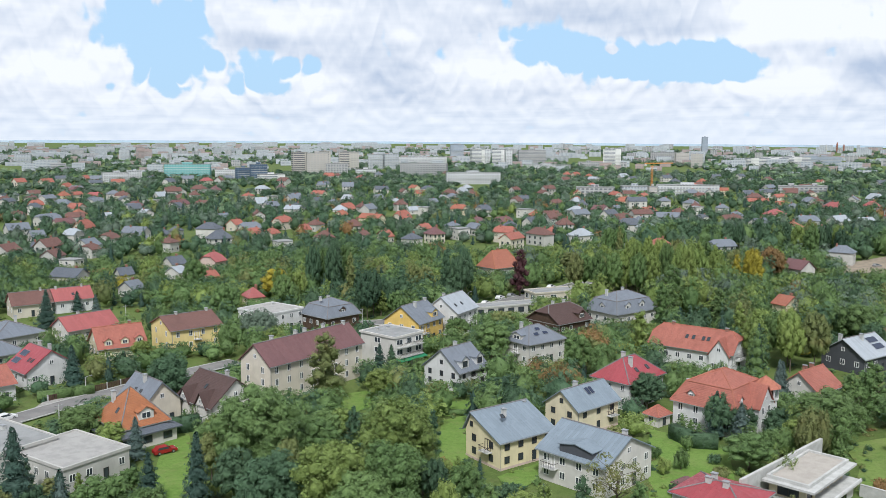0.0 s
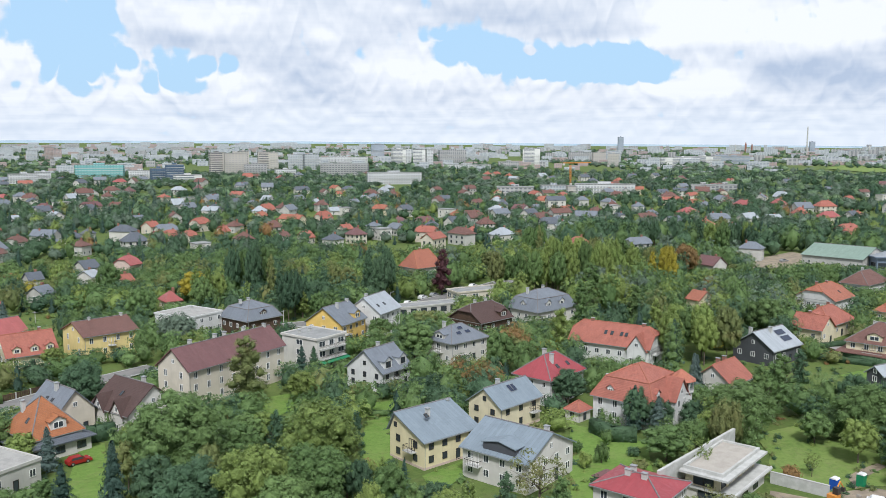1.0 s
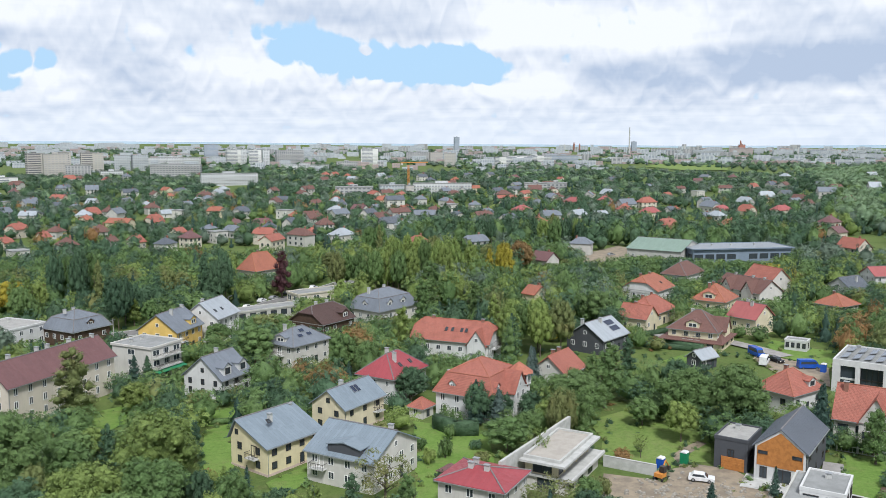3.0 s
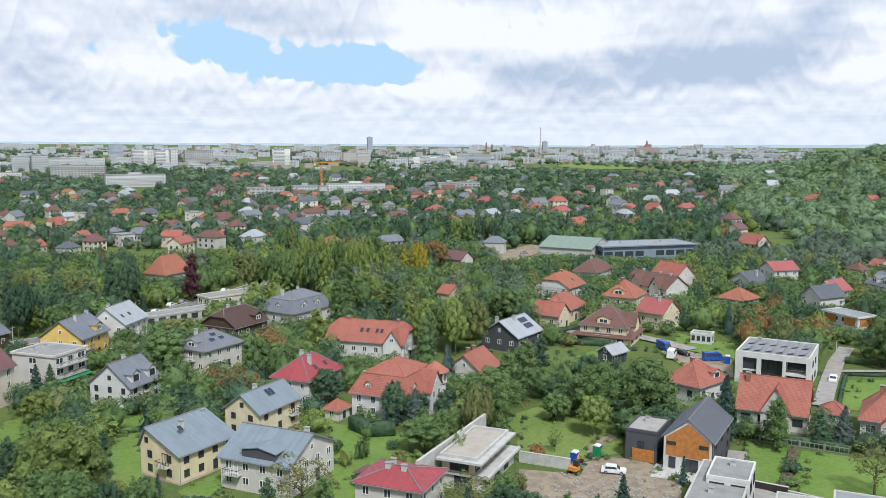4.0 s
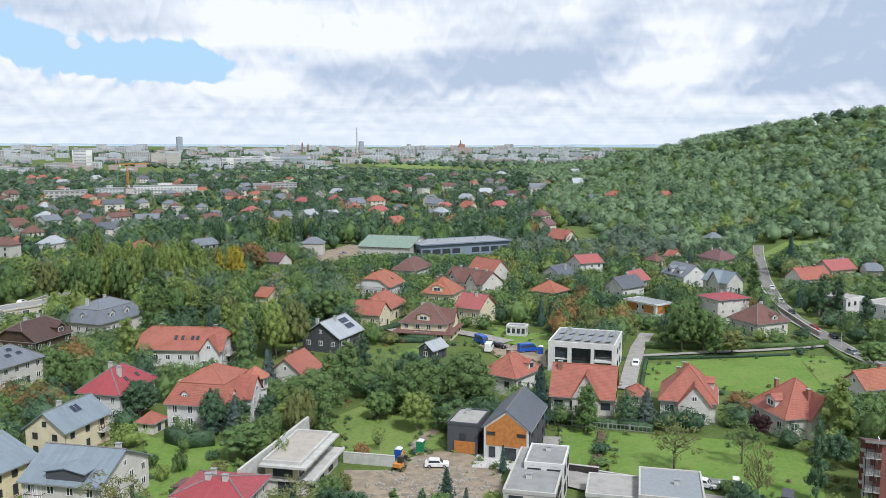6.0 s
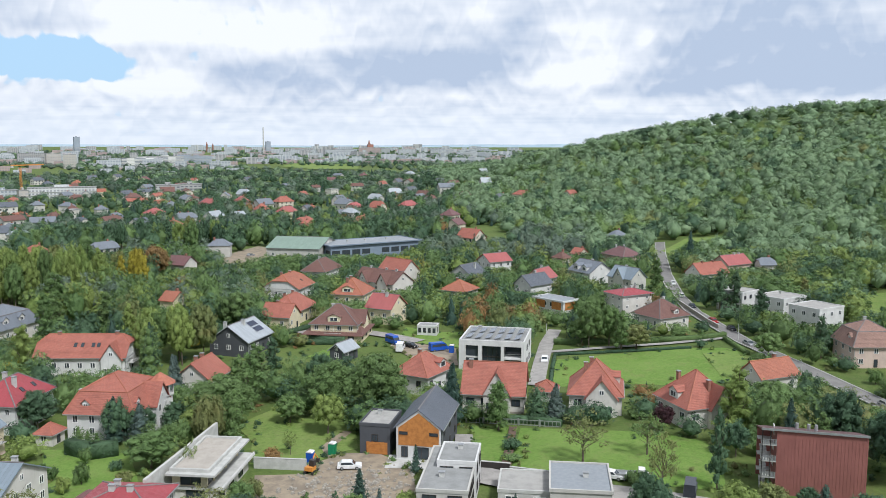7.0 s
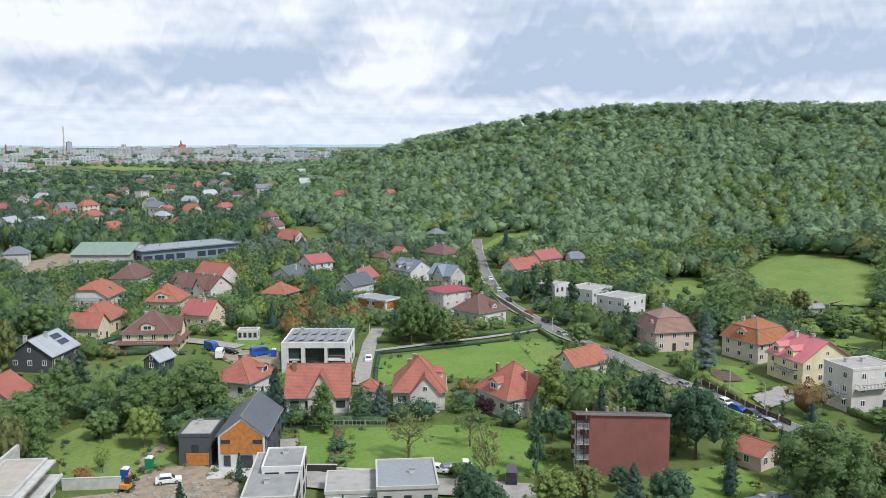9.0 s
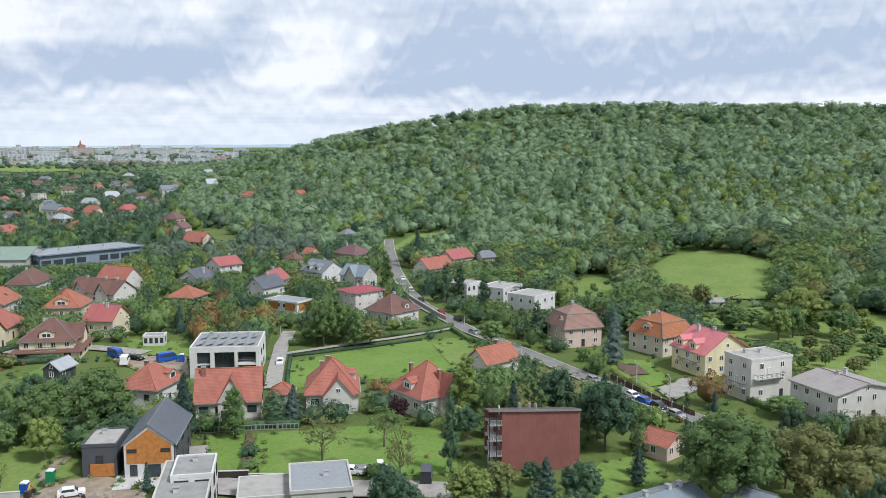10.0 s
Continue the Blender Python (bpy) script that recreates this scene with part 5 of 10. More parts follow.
def slope_block(x, y, rot, w, d, front, back):
    """A block whose roof falls to the back, with open stairs at one end under the roof."""
    root = tagged(new("red_block"), "brick-red windowless block with open stairs at its end", "house", "suburban houses")
    root.matrix_basis = pose(x, y, ground_z(x, y), 0, 0, rot)
    placed.append((x, y, (w + d) * 0.27))
    W, e = w / 2, d / 2 - 2.3
    put("wall", Build().prism([(-W, -0.4), (W, -0.4), (W, back), (-W, front)], -d / 2, e, "y").mesh("wall", BRICKRED), root)
    roof = put("roof", Build().prism([(-W - 0.25, front + 0.06), (-W - 0.25, front + 0.3), (W + 0.3, back + 0.22), (W + 0.3, back)], -d / 2 - 0.15, d / 2 + 0.15, "y").mesh("roof", MAROON), root)
    put("fascia", Build().box(-W - 0.31, -d / 2 - 0.15, front - 0.06, -W - 0.254, d / 2 + 0.15, front + 0.32).mesh("fascia", METAL), roof)
    ribs = Build()
    n = 26
    for k in range(n):
        q = -d / 2 + 0.2 + (e + d / 2 - 0.4) * k / (n - 1)
        ribs.box(-W - 0.03, q - 0.03, 0.0, -W - 0.002, q + 0.03, front - 0.1)
    put("seams", ribs.mesh("seams", BRICKRED), root)
    put("end_wall", Build().prism([(W - 0.35, -0.4), (W, -0.4), (W, back), (W - 0.35, back + 0.1)], e + 0.01, d / 2, "y").mesh("end_wall", BRICKRED), root)
    for q in (e + 0.9, d / 2 - 0.14):
        put("post", Build().box(-W, q, -0.3, -W + 0.14, q + 0.14, front).mesh("post", FRAME_D), root)
    for k in range(3):
        z = 2.7 + 2.75 * k
        land = put("landing", Build().box(-W, e + 0.01, z, -W + 2.2, d / 2, z + 0.18).mesh("landing", CONCRETE), root)
        put("railing", Build().lattice([e + 0.05 + i * 0.2 for i in range(12)], [z + 0.2, z + 0.3, z + 1.0, z + 1.1], 0, 0.05).mesh("railing", METAL), land, pose(-W, 0, 0) @ Matrix(((0, 1, 0, 0), (1, 0, 0, 0), (0, 0, 1, 0), (0, 0, 0, 1))))
        put("far_landing", Build().box(W - 2.0, e + 0.01, z - 1.37, W - 0.36, d / 2, z - 1.2).mesh("far_landing", CONCRETE), root)
        for i in range(8):
            p = -W + 2.25 + i * 0.3
            put("step", Build().box(p, e + 0.05, z - 0.17 * (i + 1), p + 0.36, e + 1.1, z - 0.17 * i).mesh("step", CONCRETE), root)
            put("step", Build().box(p, e + 1.2, z - 2.72 + 0.17 * i, p + 0.36, d / 2 - 0.05, z - 2.55 + 0.17 * i).mesh("step", CONCRETE), root)
        window(root, pose(0.5, e, z + 1.3, 0, 0, 180), 1.4, 1.5, FRAME_W)
    for u in (-2.0, -1.0, 0.6):
        z = front - (front - back) * (u + W) / w
        put("roof_vent", Build().tube((u, 1.5 + u, z), (u, 1.5 + u, z + 1.3), 0.3, 0.25, 8).mesh("roof_vent", METAL), root)


slope_block(136.4, 71.0, 36, 9.0, 16.0, 10.9, 8.4)
house("low flat-roofed garages beside the street", 21.3, 288.0, 22, 26, 7, 3.2, 0, "flat", GREYW, BITUMEN, over=0.2, name="garage_row", floors=1, cols=(7, 2), win=(2.2, 2.0), frames=FRAME_D, chimneys=(), door="b", sides="fl")
house("low flat-roofed shop beside the street", 40.1, 312.8, 22, 20, 9, 3.6, 0, "flat", BEIGE, BITUMEN, over=0.3, name="shop", floors=1, cols=(4, 2), win=(2.4, 1.8), chimneys=(), sides="fl")
house("white framed wing of an unfinished house", 90.2, 106.9, 43.4, 9.0, 6.4, 6.2, 0, "flat", WHITE, BITUMEN, over=0.05, name="flat_roofed_house", chimneys=((0.2, 0.0),), frames=FRAME_D, win=(2.2, 2.0), cols=(2, 2))
house("low flat-roofed garage with pale roofing", 96.6, 97.6, 44, 9, 9, 2.6, 0, "flat", CONCRETE, GRAVEL, over=0.1, name="garage", chimneys=(), sides="fl", floors=1, win=(2.0, 1.0))

# ---------------------------------------------------------------- roads, lawns, meadows
strip("road", [(394.1, 296.8), (362.9, 272.6), (309.0, 229.1), (270.4, 195.1), (248.2, 172.3), (234.1, 153.1), (222.5, 137.0), (215.5, 124.4), (206.0, 107.4), (197.7, 93.4), (190.4, 81.1), (184.7, 70.4), (180.0, 60.8), (175.2, 50.8), (171.5, 40.8), (168.8, 30.9)], 4.8, ASPHALT, "grey asphalt street climbing between gardens", "road", 0.1, 0.12)
strip("road", [(-94.2, 167.3), (-90.6, 173.5), (-86.6, 179.8), (-81.6, 187.8), (-75.8, 195.6), (-69.6, 204.6), (-62.8, 213.8), (-53.8, 223.8)], 6, ASPHALT, "grey asphalt street behind a hedge", "road", 0.1, 0.12)
strip("road", [(-25.6, 271.0), (-4.4, 278.8), (9.7, 290.9), (24.7, 311.7), (43.7, 333.1), (59.0, 353.2)], 7, ASPHALT, "grey street with parked cars", "road", 0.1, 0.12)
strip("lane", [(191.7, 182.2), (176.0, 170.5), (159.5, 156.4), (144.0, 142.7)], 4, PAVING, "pale paved lane beside a lawn", "lane", 0.1, 0)
strip("lane", [(170.4, 163.6), (185.4, 157.4), (202.1, 150.0), (213.8, 145.9), (222.2, 143.3)], 2.2, PAVING, "pale path along a hedge", "path", 0.1, 0)
strip("lane", [(128.9, 226.5), (139.9, 228.1), (144.8, 216.6), (148.0, 206.5), (150.1, 195.8)], 5, PAVING, "paved lane between gardens", "lane", 0.1, 0)
strip("lane", [(96.3, 110.4), (99.4, 103.2), (105.1, 94.6), (112.3, 83.6), (116.7, 75.2)], 7, PAVING, "pale yard road behind modern houses", "lane", 0.1, 0)
patch("lawn", [(145.9, 139.9), (162.3, 130.8), (171.2, 121.1), (187.3, 114.2), (212.0, 127.1), (212.4, 137.0), (204.4, 142.5), (183.0, 151.4), (165.7, 157.4)], GRASS, "bright mown lawn inside a hedge", "lawn", 0.05)
patch("lawn", [(98.7, 113.1), (103.7, 110.3), (119.7, 123.6), (113.3, 131.0)], GRASS, "mown back garden lawn", "lawn", 0.05)
patch("lawn", [(102.9, 108.1), (111.3, 100.1), (117.5, 87.4), (124.0, 78.5), (143.5, 92.5), (138.9, 104.7), (128.5, 115.3), (120.0, 123.2)], GRASS, "long mown garden lawn", "lawn", 0.05)
patch("meadow", [(68.5, 139.5), (75.4, 131.6), (83.0, 134.6), (88.0, 134.0), (95.7, 146.8), (89.1, 156.4), (79.6, 160.0)], MEADOW, "rough meadow beside a building site", "meadow", 0.05)
patch("building_site", [(60.0, 122.0), (70.5, 109.3), (81.7, 107.1), (90.2, 120.1), (89.5, 129.5), (84.5, 133.5), (77.5, 132.4), (74.6, 128.4), (66.6, 134.0)], SAND, "trampled sandy soil of a building site", "building site", 0.08)
patch("sandy_track", [(81.0, 133.2), (83.4, 134.0), (84.6, 137.4), (88.0, 139.8), (92.4, 142.6), (91.4, 144.2), (86.6, 141.6), (82.6, 138.6)], SAND, "worn sandy track across a meadow", "path", 0.06)
patch("driveway", [(86.0, 122.6), (90.6, 127.4), (96.4, 121.6), (92.2, 116.8)], CONCRETE, "pale concrete forecourt of a modern house", "driveway", 0.12)
patch("lawn", [(-1.4, 153.5), (3.0, 144.2), (5.1, 157.9), (5.3, 179.8), (-0.2, 176.1)], GRASS, "garden lawn beside a yellow house", "lawn", 0.05)
patch("lawn", [(32.3, 131.5), (39.6, 131.5), (50.0, 144.2), (53.4, 157.9), (47.7, 165.7), (41.4, 170.7)], GRASS, "garden lawn with fruit trees", "lawn", 0.05)
patch("lawn", [(-21.7, 177.2), (-14.0, 187.8), (-15.3, 198.8), (-24.0, 194.3)], GRASS, "lawn behind an apartment house", "lawn", 0.05)
patch("lawn", [(0.1, 178.7), (6.1, 179.8), (6.1, 190.8), (-0.5, 187.8)], GRASS, "mown garden lawn with shrubs", "lawn", 0.05)
patch("lawn", [(-51.0, 149.4), (-46.0, 132.6), (-40.6, 132.6), (-44.0, 149.4), (-50.1, 167.3), (-54.8, 169.0)], GRASS, "narrow bright green lawn", "lawn", 0.05)
patch("lawn", [(11.2, 137.0), (17.8, 146.7), (18.0, 152.7), (9.4, 145.5)], GRASS, "front lawn of a yellow house", "lawn", 0.05)
patch("lawn", [(73.2, 144.2), (77.7, 141.7), (91.1, 167.3), (75.9, 160.9)], MEADOW, "grass beside a white villa", "lawn", 0.05)
patch("lawn", [(118.1, 192.3), (127.7, 197.7), (128.1, 207.2), (116.4, 201.4)], GRASS, "small clipped lawn", "lawn", 0.05)
patch("lawn", [(149.0, 198.0), (160.1, 190.7), (168.1, 197.8), (156.0, 207.4)], GRASS, "garden lawn by a pavilion", "lawn", 0.05)
patch("lawn", [(145.9, 200.7), (154.8, 182.8), (165.9, 194.5), (159.3, 214.8)], GRASS, "garden lawn by a pavilion", "lawn", 0.05)
patch("lawn", [(184.3, 118.8), (192.4, 117.0), (211.6, 127.7), (202.1, 137.0)], MEADOW, "sunlit lawn beside the street", "lawn", 0.05)
patch("paved_yard", [(140.0, 196.3), (136.9, 180.7), (141.7, 168.6), (153.1, 183.1), (145.3, 201.6)], SAND, "stony yard with parked vans", "yard", 0.07)
patch("meadow", [(307.7, 107.7), (310.8, 90.0), (315.1, 72.1), (357.3, 77.3), (379.0, 84.0), (390.3, 100.8), (395.6, 129.4), (355.9, 131.8)], MEADOW, "open green meadow below the wood", "meadow", 0.3)
patch("meadow", [(363.3, 263.8), (382.4, 257.4), (404.8, 261.1), (421.8, 276.0), (408.2, 290.3), (372.5, 279.8)], MEADOW, "small green clearing at the edge of the wood", "meadow", 0.3)
patch("meadow", [(288.7, 134.7), (298.9, 119.2), (329.6, 129.2), (342.9, 147.1), (322.9, 152.0)], MEADOW, "orchard grass with small trees", "meadow", 0.2)
patch("meadow", [(256.7, 67.2), (258.3, 51.8), (233.7, 43.9), (222.3, 24.1), (232.4, 8.7), (287.1, 11.7), (306.6, 34.7), (303.9, 72.4), (281.5, 89.5)], MEADOW, "sloping garden grass with fruit trees", "meadow", 0.15)
patch("lawn", [(133.5, 59.5), (122.8, 54.7), (133.5, 46.5), (146.5, 49.2), (149.6, 55.6), (142.7, 59.9)], GRASS, "lawn beside a small house", "lawn", 0.05)
patch("lawn", [(201.5, 82.8), (190.3, 72.5), (200.1, 66.4), (217.7, 78.5), (215.2, 87.8)], GRASS, "front garden with flower beds", "lawn", 0.05)
patch("flower_bed", [(110.9, 117.5), (112.1, 116.7), (119.4, 123.5), (118.3, 124.6)], BED, "dark dug flower bed in a lawn", "flower bed", 0.3)
patch("flower_bed", [(102.6, 110.0), (103.9, 108.9), (109.6, 114.2), (108.0, 115.1)], BED, "dark dug flower bed in a lawn", "flower bed", 0.3)
patch("flower_bed", [(199.4, 78.3), (204.4, 73.6), (210.6, 78.9), (210.1, 84.9)], BED, "flower bed with small bushes", "flower bed", 0.3)
patch("terrace", [(102.1, 122.4), (105.4, 120.6), (109.2, 125.5), (106.7, 127.7)], PAVING, "paved terrace behind a modern house", "terrace", 0.3)
patch("lawn", [(169.4, 368.0), (186.2, 368.0), (223.8, 401.6), (219.7, 431.0), (182.0, 401.6)], SAND, "dry sports ground with a parked car", "sports ground", 0.07)
patch("driveway", [(185.9, 61.6), (200.3, 59.1), (207.8, 65.5), (193.2, 68.1)], PAVING, "paved driveway of a house", "driveway", 0.1)
patch("driveway", [(-81.6, 185.0), (-79.1, 194.3), (-88.8, 198.8), (-88.1, 177.9)], PAVING, "paved driveway by a hedge", "driveway", 0.13)
patch("meadow", [(862.0, 1431.0), (943.9, 1423.5), (1234.4, 1862.2), (1137.0, 1972.3), (894.0, 1641.9)], MEADOW, "wide pale green field before the old town", "meadow", 1.0)

# ---------------------------------------------------------------- houses further off
def simple_window(w, h):
    """Frame and pane in one small shape."""
    key = ("simple", w, h)
    if key not in _cache:
        v = [(sx * q, y, sz * r_) for y, q, r_ in ((0.02, w / 2, h / 2), (-0.06, w / 2, h / 2), (-0.06, w / 2 - 0.1, h / 2 - 0.1), (-0.03, w / 2 - 0.1, h / 2 - 0.1)) for sx, sz in ((-1, -1), (1, -1), (1, 1), (-1, 1))]
        f = [(4 * k + i, 4 * k + (i + 1) % 4, 4 * k + 4 + (i + 1) % 4, 4 * k + 4 + i) for k in range(3) for i in range(4)] + [(12, 13, 14, 15)]
        _cache[key] = mesh_of("window", v, f, [FRAME_W, GLASS], [0] * 12 + [1])
    return _cache[key]


def cottage(label, x, y, rot, w, d, h, ridge, roof, wall, cover):
    """A house too far off for gutters and rails."""
    root = tagged(new("house"), label, "house", "houses further off")
    root.matrix_basis = pose(x, y, ground_z(x, y), 0, 0, rot)
    placed.append((x, y, max(w, d) * 0.55))
    W, D = w - 0.9, d - 0.9
    b = Build()
    if roof == "gable":
        b.prism([(-D / 2, -1), (D / 2, -1), (D / 2, h), (0, ridge - 0.3), (-D / 2, h)], -W / 2, W / 2, "x")
    elif roof == "halfhip":
        zc, yc = ridge - 0.3 - (ridge - h) * 0.4, d / 2 * 0.4
        b.prism([(-D / 2, -1), (D / 2, -1), (D / 2, h), (yc, zc), (-yc, zc), (-D / 2, h)], -W / 2, W / 2, "x")
    else:
        b.box(-W / 2, -D / 2, -1, W / 2, D / 2, h)
    put("wall", b.mesh("wall", wall), root)
    if roof == "flat":
        put("roof", Build().box(-w / 2 + 0.2, -d / 2 + 0.2, h, w / 2 - 0.2, d / 2 - 0.2, h + 0.4).mesh("roof", BITUMEN), root)
    else:
        v, f, uv = roof_faces(roof, w, d, h, ridge, "u")
        put("roof", mesh_of("roof", v, f, cover, uvs=uv), root)
        put("chimney", Build().box(w * 0.2 - 0.4, 0.2, h, w * 0.2 + 0.4, 1.0, ridge + 0.8).mesh("chimney", BRICK), root)
    for fl in range(max(1, int(h / 2.7))):
        for s, side, ln in ((-0.27, "f", W), (0.27, "f", W), (0.0, "l", D))[:3 if x * x + y * y < 640 ** 2 else 2]:
            put("window", simple_window(1.3, 1.4), root, on_side(side, W, D, s * ln, 1.7 + 2.7 * fl))
    return root


cottage("dark roofed house among trees", -409, 827, 46, 15.8, 8.2, 5.2, 7.7, "halfhip", OFFWHITE, ANTHRA)
cottage("brown roofed house among trees", -401, 859, 45, 11.9, 9.8, 5.2, 8.6, "gable", GREYW, BROWN)
cottage("grey roofed house among trees", -357, 791, 74, 15.3, 9.5, 5.2, 8.3, "gable", GREYW, SLATE)
cottage("red roofed house among trees", -364, 867, 58, 14.2, 8.1, 3.6, 6.5, "gable", BEIGE, RED)
cottage("pinkish red roofed house among trees", -341, 859, -18, 14.0, 9.3, 3.2, 6.6, "halfhip", PINKW, PINKRED)
cottage("brown roofed house among trees", -324, 884, -20, 9.5, 10.0, 3.2, 6.3, "gable", GREYW, BROWN)
cottage("pale roofed house among trees", -248, 745, 63, 13.5, 8.5, 6.4, 0.0, "flat", OFFWHITE, PALEROOF)
cottage("brown roofed house among trees", -309, 634, 71, 10.7, 9.0, 3.2, 6.2, "halfhip", GREYW, BROWN)
cottage("grey roofed house among trees", -321, 739, -16, 16.2, 8.8, 4.4, 7.9, "hip", GREYW, SLATE)
cottage("pale roofed house among trees", -239, 621, 56, 7.4, 9.2, 3.6, 6.4, "gable", OFFWHITE, PALEROOF)
cottage("grey roofed house among trees", -154, 612, 59, 8.9, 9.4, 3.6, 6.7, "gable", GREYW, SLATE)
cottage("red roofed house among trees", -132, 555, 58, 8.6, 9.1, 4.4, 7.6, "gable", BEIGE, RED)
cottage("red roofed house among trees", -111, 513, 32, 8.0, 8.7, 3.2, 6.5, "halfhip", BEIGE, RED)
cottage("pinkish red roofed house among trees", -117, 508, 58, 6.6, 8.4, 3.6, 6.5, "gable", PINKW, PINKRED)
cottage("red roofed house among trees", -104, 566, 55, 11.0, 9.8, 5.2, 8.8, "halfhip", BEIGE, RED)
cottage("red roofed house among trees", -100, 508, 56, 7.8, 8.2, 3.6, 6.5, "halfhip", BEIGE, RED)
cottage("red roofed house among trees", -83, 522, 54, 6.2, 8.0, 4.4, 7.5, "gable", BEIGE, RED)
cottage("brown roofed house among trees", -67, 493, 28, 10.1, 10.0, 3.2, 7.1, "hip", GREYW, BROWN)
cottage("brown roofed house among trees", -81, 555, -32, 8.5, 9.4, 4.4, 7.7, "hip", GREYW, BROWN)
cottage("orange tiled roofed house among trees", -72, 621, 42, 6.2, 8.0, 5.2, 7.9, "halfhip", CREAM, ORANGE)
cottage("orange tiled roofed house among trees", -48, 592, -35, 18.0, 9.1, 5.2, 8.1, "gable", CREAM, ORANGE)
cottage("brown roofed house among trees", -45, 485, 50, 6.2, 8.0, 5.2, 7.8, "gable", GREYW, BROWN)
cottage("red roofed house among trees", -33, 493, 49, 7.5, 9.3, 3.6, 7.1, "gable", BEIGE, RED)
cottage("pale roofed house among trees", -22, 682, 22, 12.1, 8.2, 3.2, 6.1, "halfhip", OFFWHITE, PALEROOF)
cottage("pale roofed house among trees", -13, 667, 46, 8.4, 9.8, 6.4, 0.0, "flat", OFFWHITE, PALEROOF)
cottage("red roofed house among trees", -12, 538, 46, 8.2, 8.6, 3.6, 6.4, "gable", BEIGE, RED)
cottage("dark roofed house among trees", -17, 475, 47, 9.6, 8.8, 4.4, 7.3, "hip", OFFWHITE, ANTHRA)
cottage("pale roofed house among trees", -83, 451, 30, 8.8, 9.4, 5.6, 0.0, "flat", OFFWHITE, PALEROOF)
cottage("grey roofed house among trees", -169, 488, 39, 7.3, 8.8, 3.2, 6.1, "hip", GREYW, SLATE)
cottage("dark roofed house among trees", -161, 502, 63, 7.5, 8.8, 3.6, 6.9, "hip", OFFWHITE, ANTHRA)
cottage("brown roofed house among trees", -142, 451, 67, 7.7, 8.4, 5.2, 7.9, "hip", GREYW, BROWN)
cottage("dark roofed house among trees", -158, 516, -23, 6.2, 8.0, 4.4, 7.3, "hip", OFFWHITE, ANTHRA)
cottage("pale roofed house among trees", -207, 488, -17, 8.6, 9.3, 5.2, 8.5, "halfhip", OFFWHITE, PALEROOF)
cottage("grey roofed house among trees", -184, 451, 72, 10.4, 9.8, 3.6, 7.1, "gable", GREYW, SLATE)
cottage("brown roofed house among trees", -187, 488, 66, 8.5, 9.9, 3.2, 6.4, "halfhip", GREYW, BROWN)
cottage("brown roofed house among trees", -174, 429, 72, 7.5, 8.5, 4.4, 7.1, "halfhip", GREYW, BROWN)
cottage("brown roofed house among trees", -209, 417, 72, 9.9, 9.5, 5.2, 8.5, "gable", GREYW, BROWN)
cottage("pale roofed house among trees", -156, 798, -29, 9.0, 9.1, 6.4, 0.0, "flat", OFFWHITE, PALEROOF)
cottage("grey roofed house among trees", -139, 827, 30, 9.3, 9.6, 4.4, 7.8, "gable", GREYW, SLATE)
cottage("dark roofed house among trees", -109, 757, 28, 6.2, 8.0, 5.2, 8.2, "gable", GREYW, ANTHRA)
cottage("grey roofed house among trees", -230, 493, 45, 8.3, 9.1, 3.6, 7.0, "gable", GREYW, SLATE)
cottage("pale roofed house among trees", -163, 381, 73, 7.1, 9.0, 5.6, 0.0, "flat", OFFWHITE, PALEROOF)
cottage("dark roofed house among trees", -148, 344, -17, 13.3, 9.7, 4.4, 7.4, "gable", OFFWHITE, ANTHRA)
cottage("dark roofed house among trees", -128, 348, 40, 6.2, 8.0, 4.4, 7.1, "gable", GREYW, ANTHRA)
cottage("dark roofed house among trees", -117, 378, 52, 8.0, 9.0, 4.4, 7.6, "gable", OFFWHITE, ANTHRA)
cottage("pale roofed house among trees", -107, 348, 67, 6.2, 8.0, 5.2, 7.6, "gable", OFFWHITE, PALEROOF)
cottage("pinkish red roofed house among trees", -101, 381, 65, 8.0, 9.9, 5.2, 8.9, "halfhip", PINKW, PINKRED)
cottage("red roofed house among trees", -94, 348, 50, 6.2, 8.0, 3.2, 5.8, "gable", BEIGE, RED)
cottage("grey roofed house among trees", -116, 322, 65, 7.0, 8.2, 3.2, 6.0, "gable", GREYW, SLATE)
cottage("pinkish red roofed house among trees", -67, 305, 32, 6.4, 8.2, 3.2, 6.3, "hip", PINKW, PINKRED)
cottage("dark roofed house among trees", -209, 444, 45, 6.2, 8.0, 3.2, 6.3, "hip", GREYW, ANTHRA)
cottage("red roofed house among trees", 12, 698, 19, 7.7, 8.1, 3.2, 5.9, "hip", BEIGE, RED)
cottage("dark red roofed house among trees", 21, 584, 48, 13.3, 8.1, 3.6, 6.2, "halfhip", OFFWHITE, MAROON)
cottage("grey roofed house among trees", 6, 548, -41, 8.3, 8.0, 4.4, 6.9, "hip", GREYW, SLATE)
cottage("pale roofed house among trees", 10, 508, 34, 9.2, 9.1, 6.4, 0.0, "flat", OFFWHITE, PALEROOF)
cottage("pale roofed house among trees", 61, 648, -45, 11.8, 8.5, 6.4, 0.0, "flat", OFFWHITE, PALEROOF)
cottage("orange tiled roofed house among trees", 64, 612, 29, 8.1, 8.4, 5.2, 8.4, "hip", CREAM, ORANGE)
cottage("brown roofed house among trees", 77, 625, 13, 11.4, 8.4, 4.4, 7.4, "gable", GREYW, BROWN)
cottage("buff roofed house among trees", 94, 727, 13, 9.6, 8.3, 5.2, 8.5, "halfhip", CREAM, BROWN)
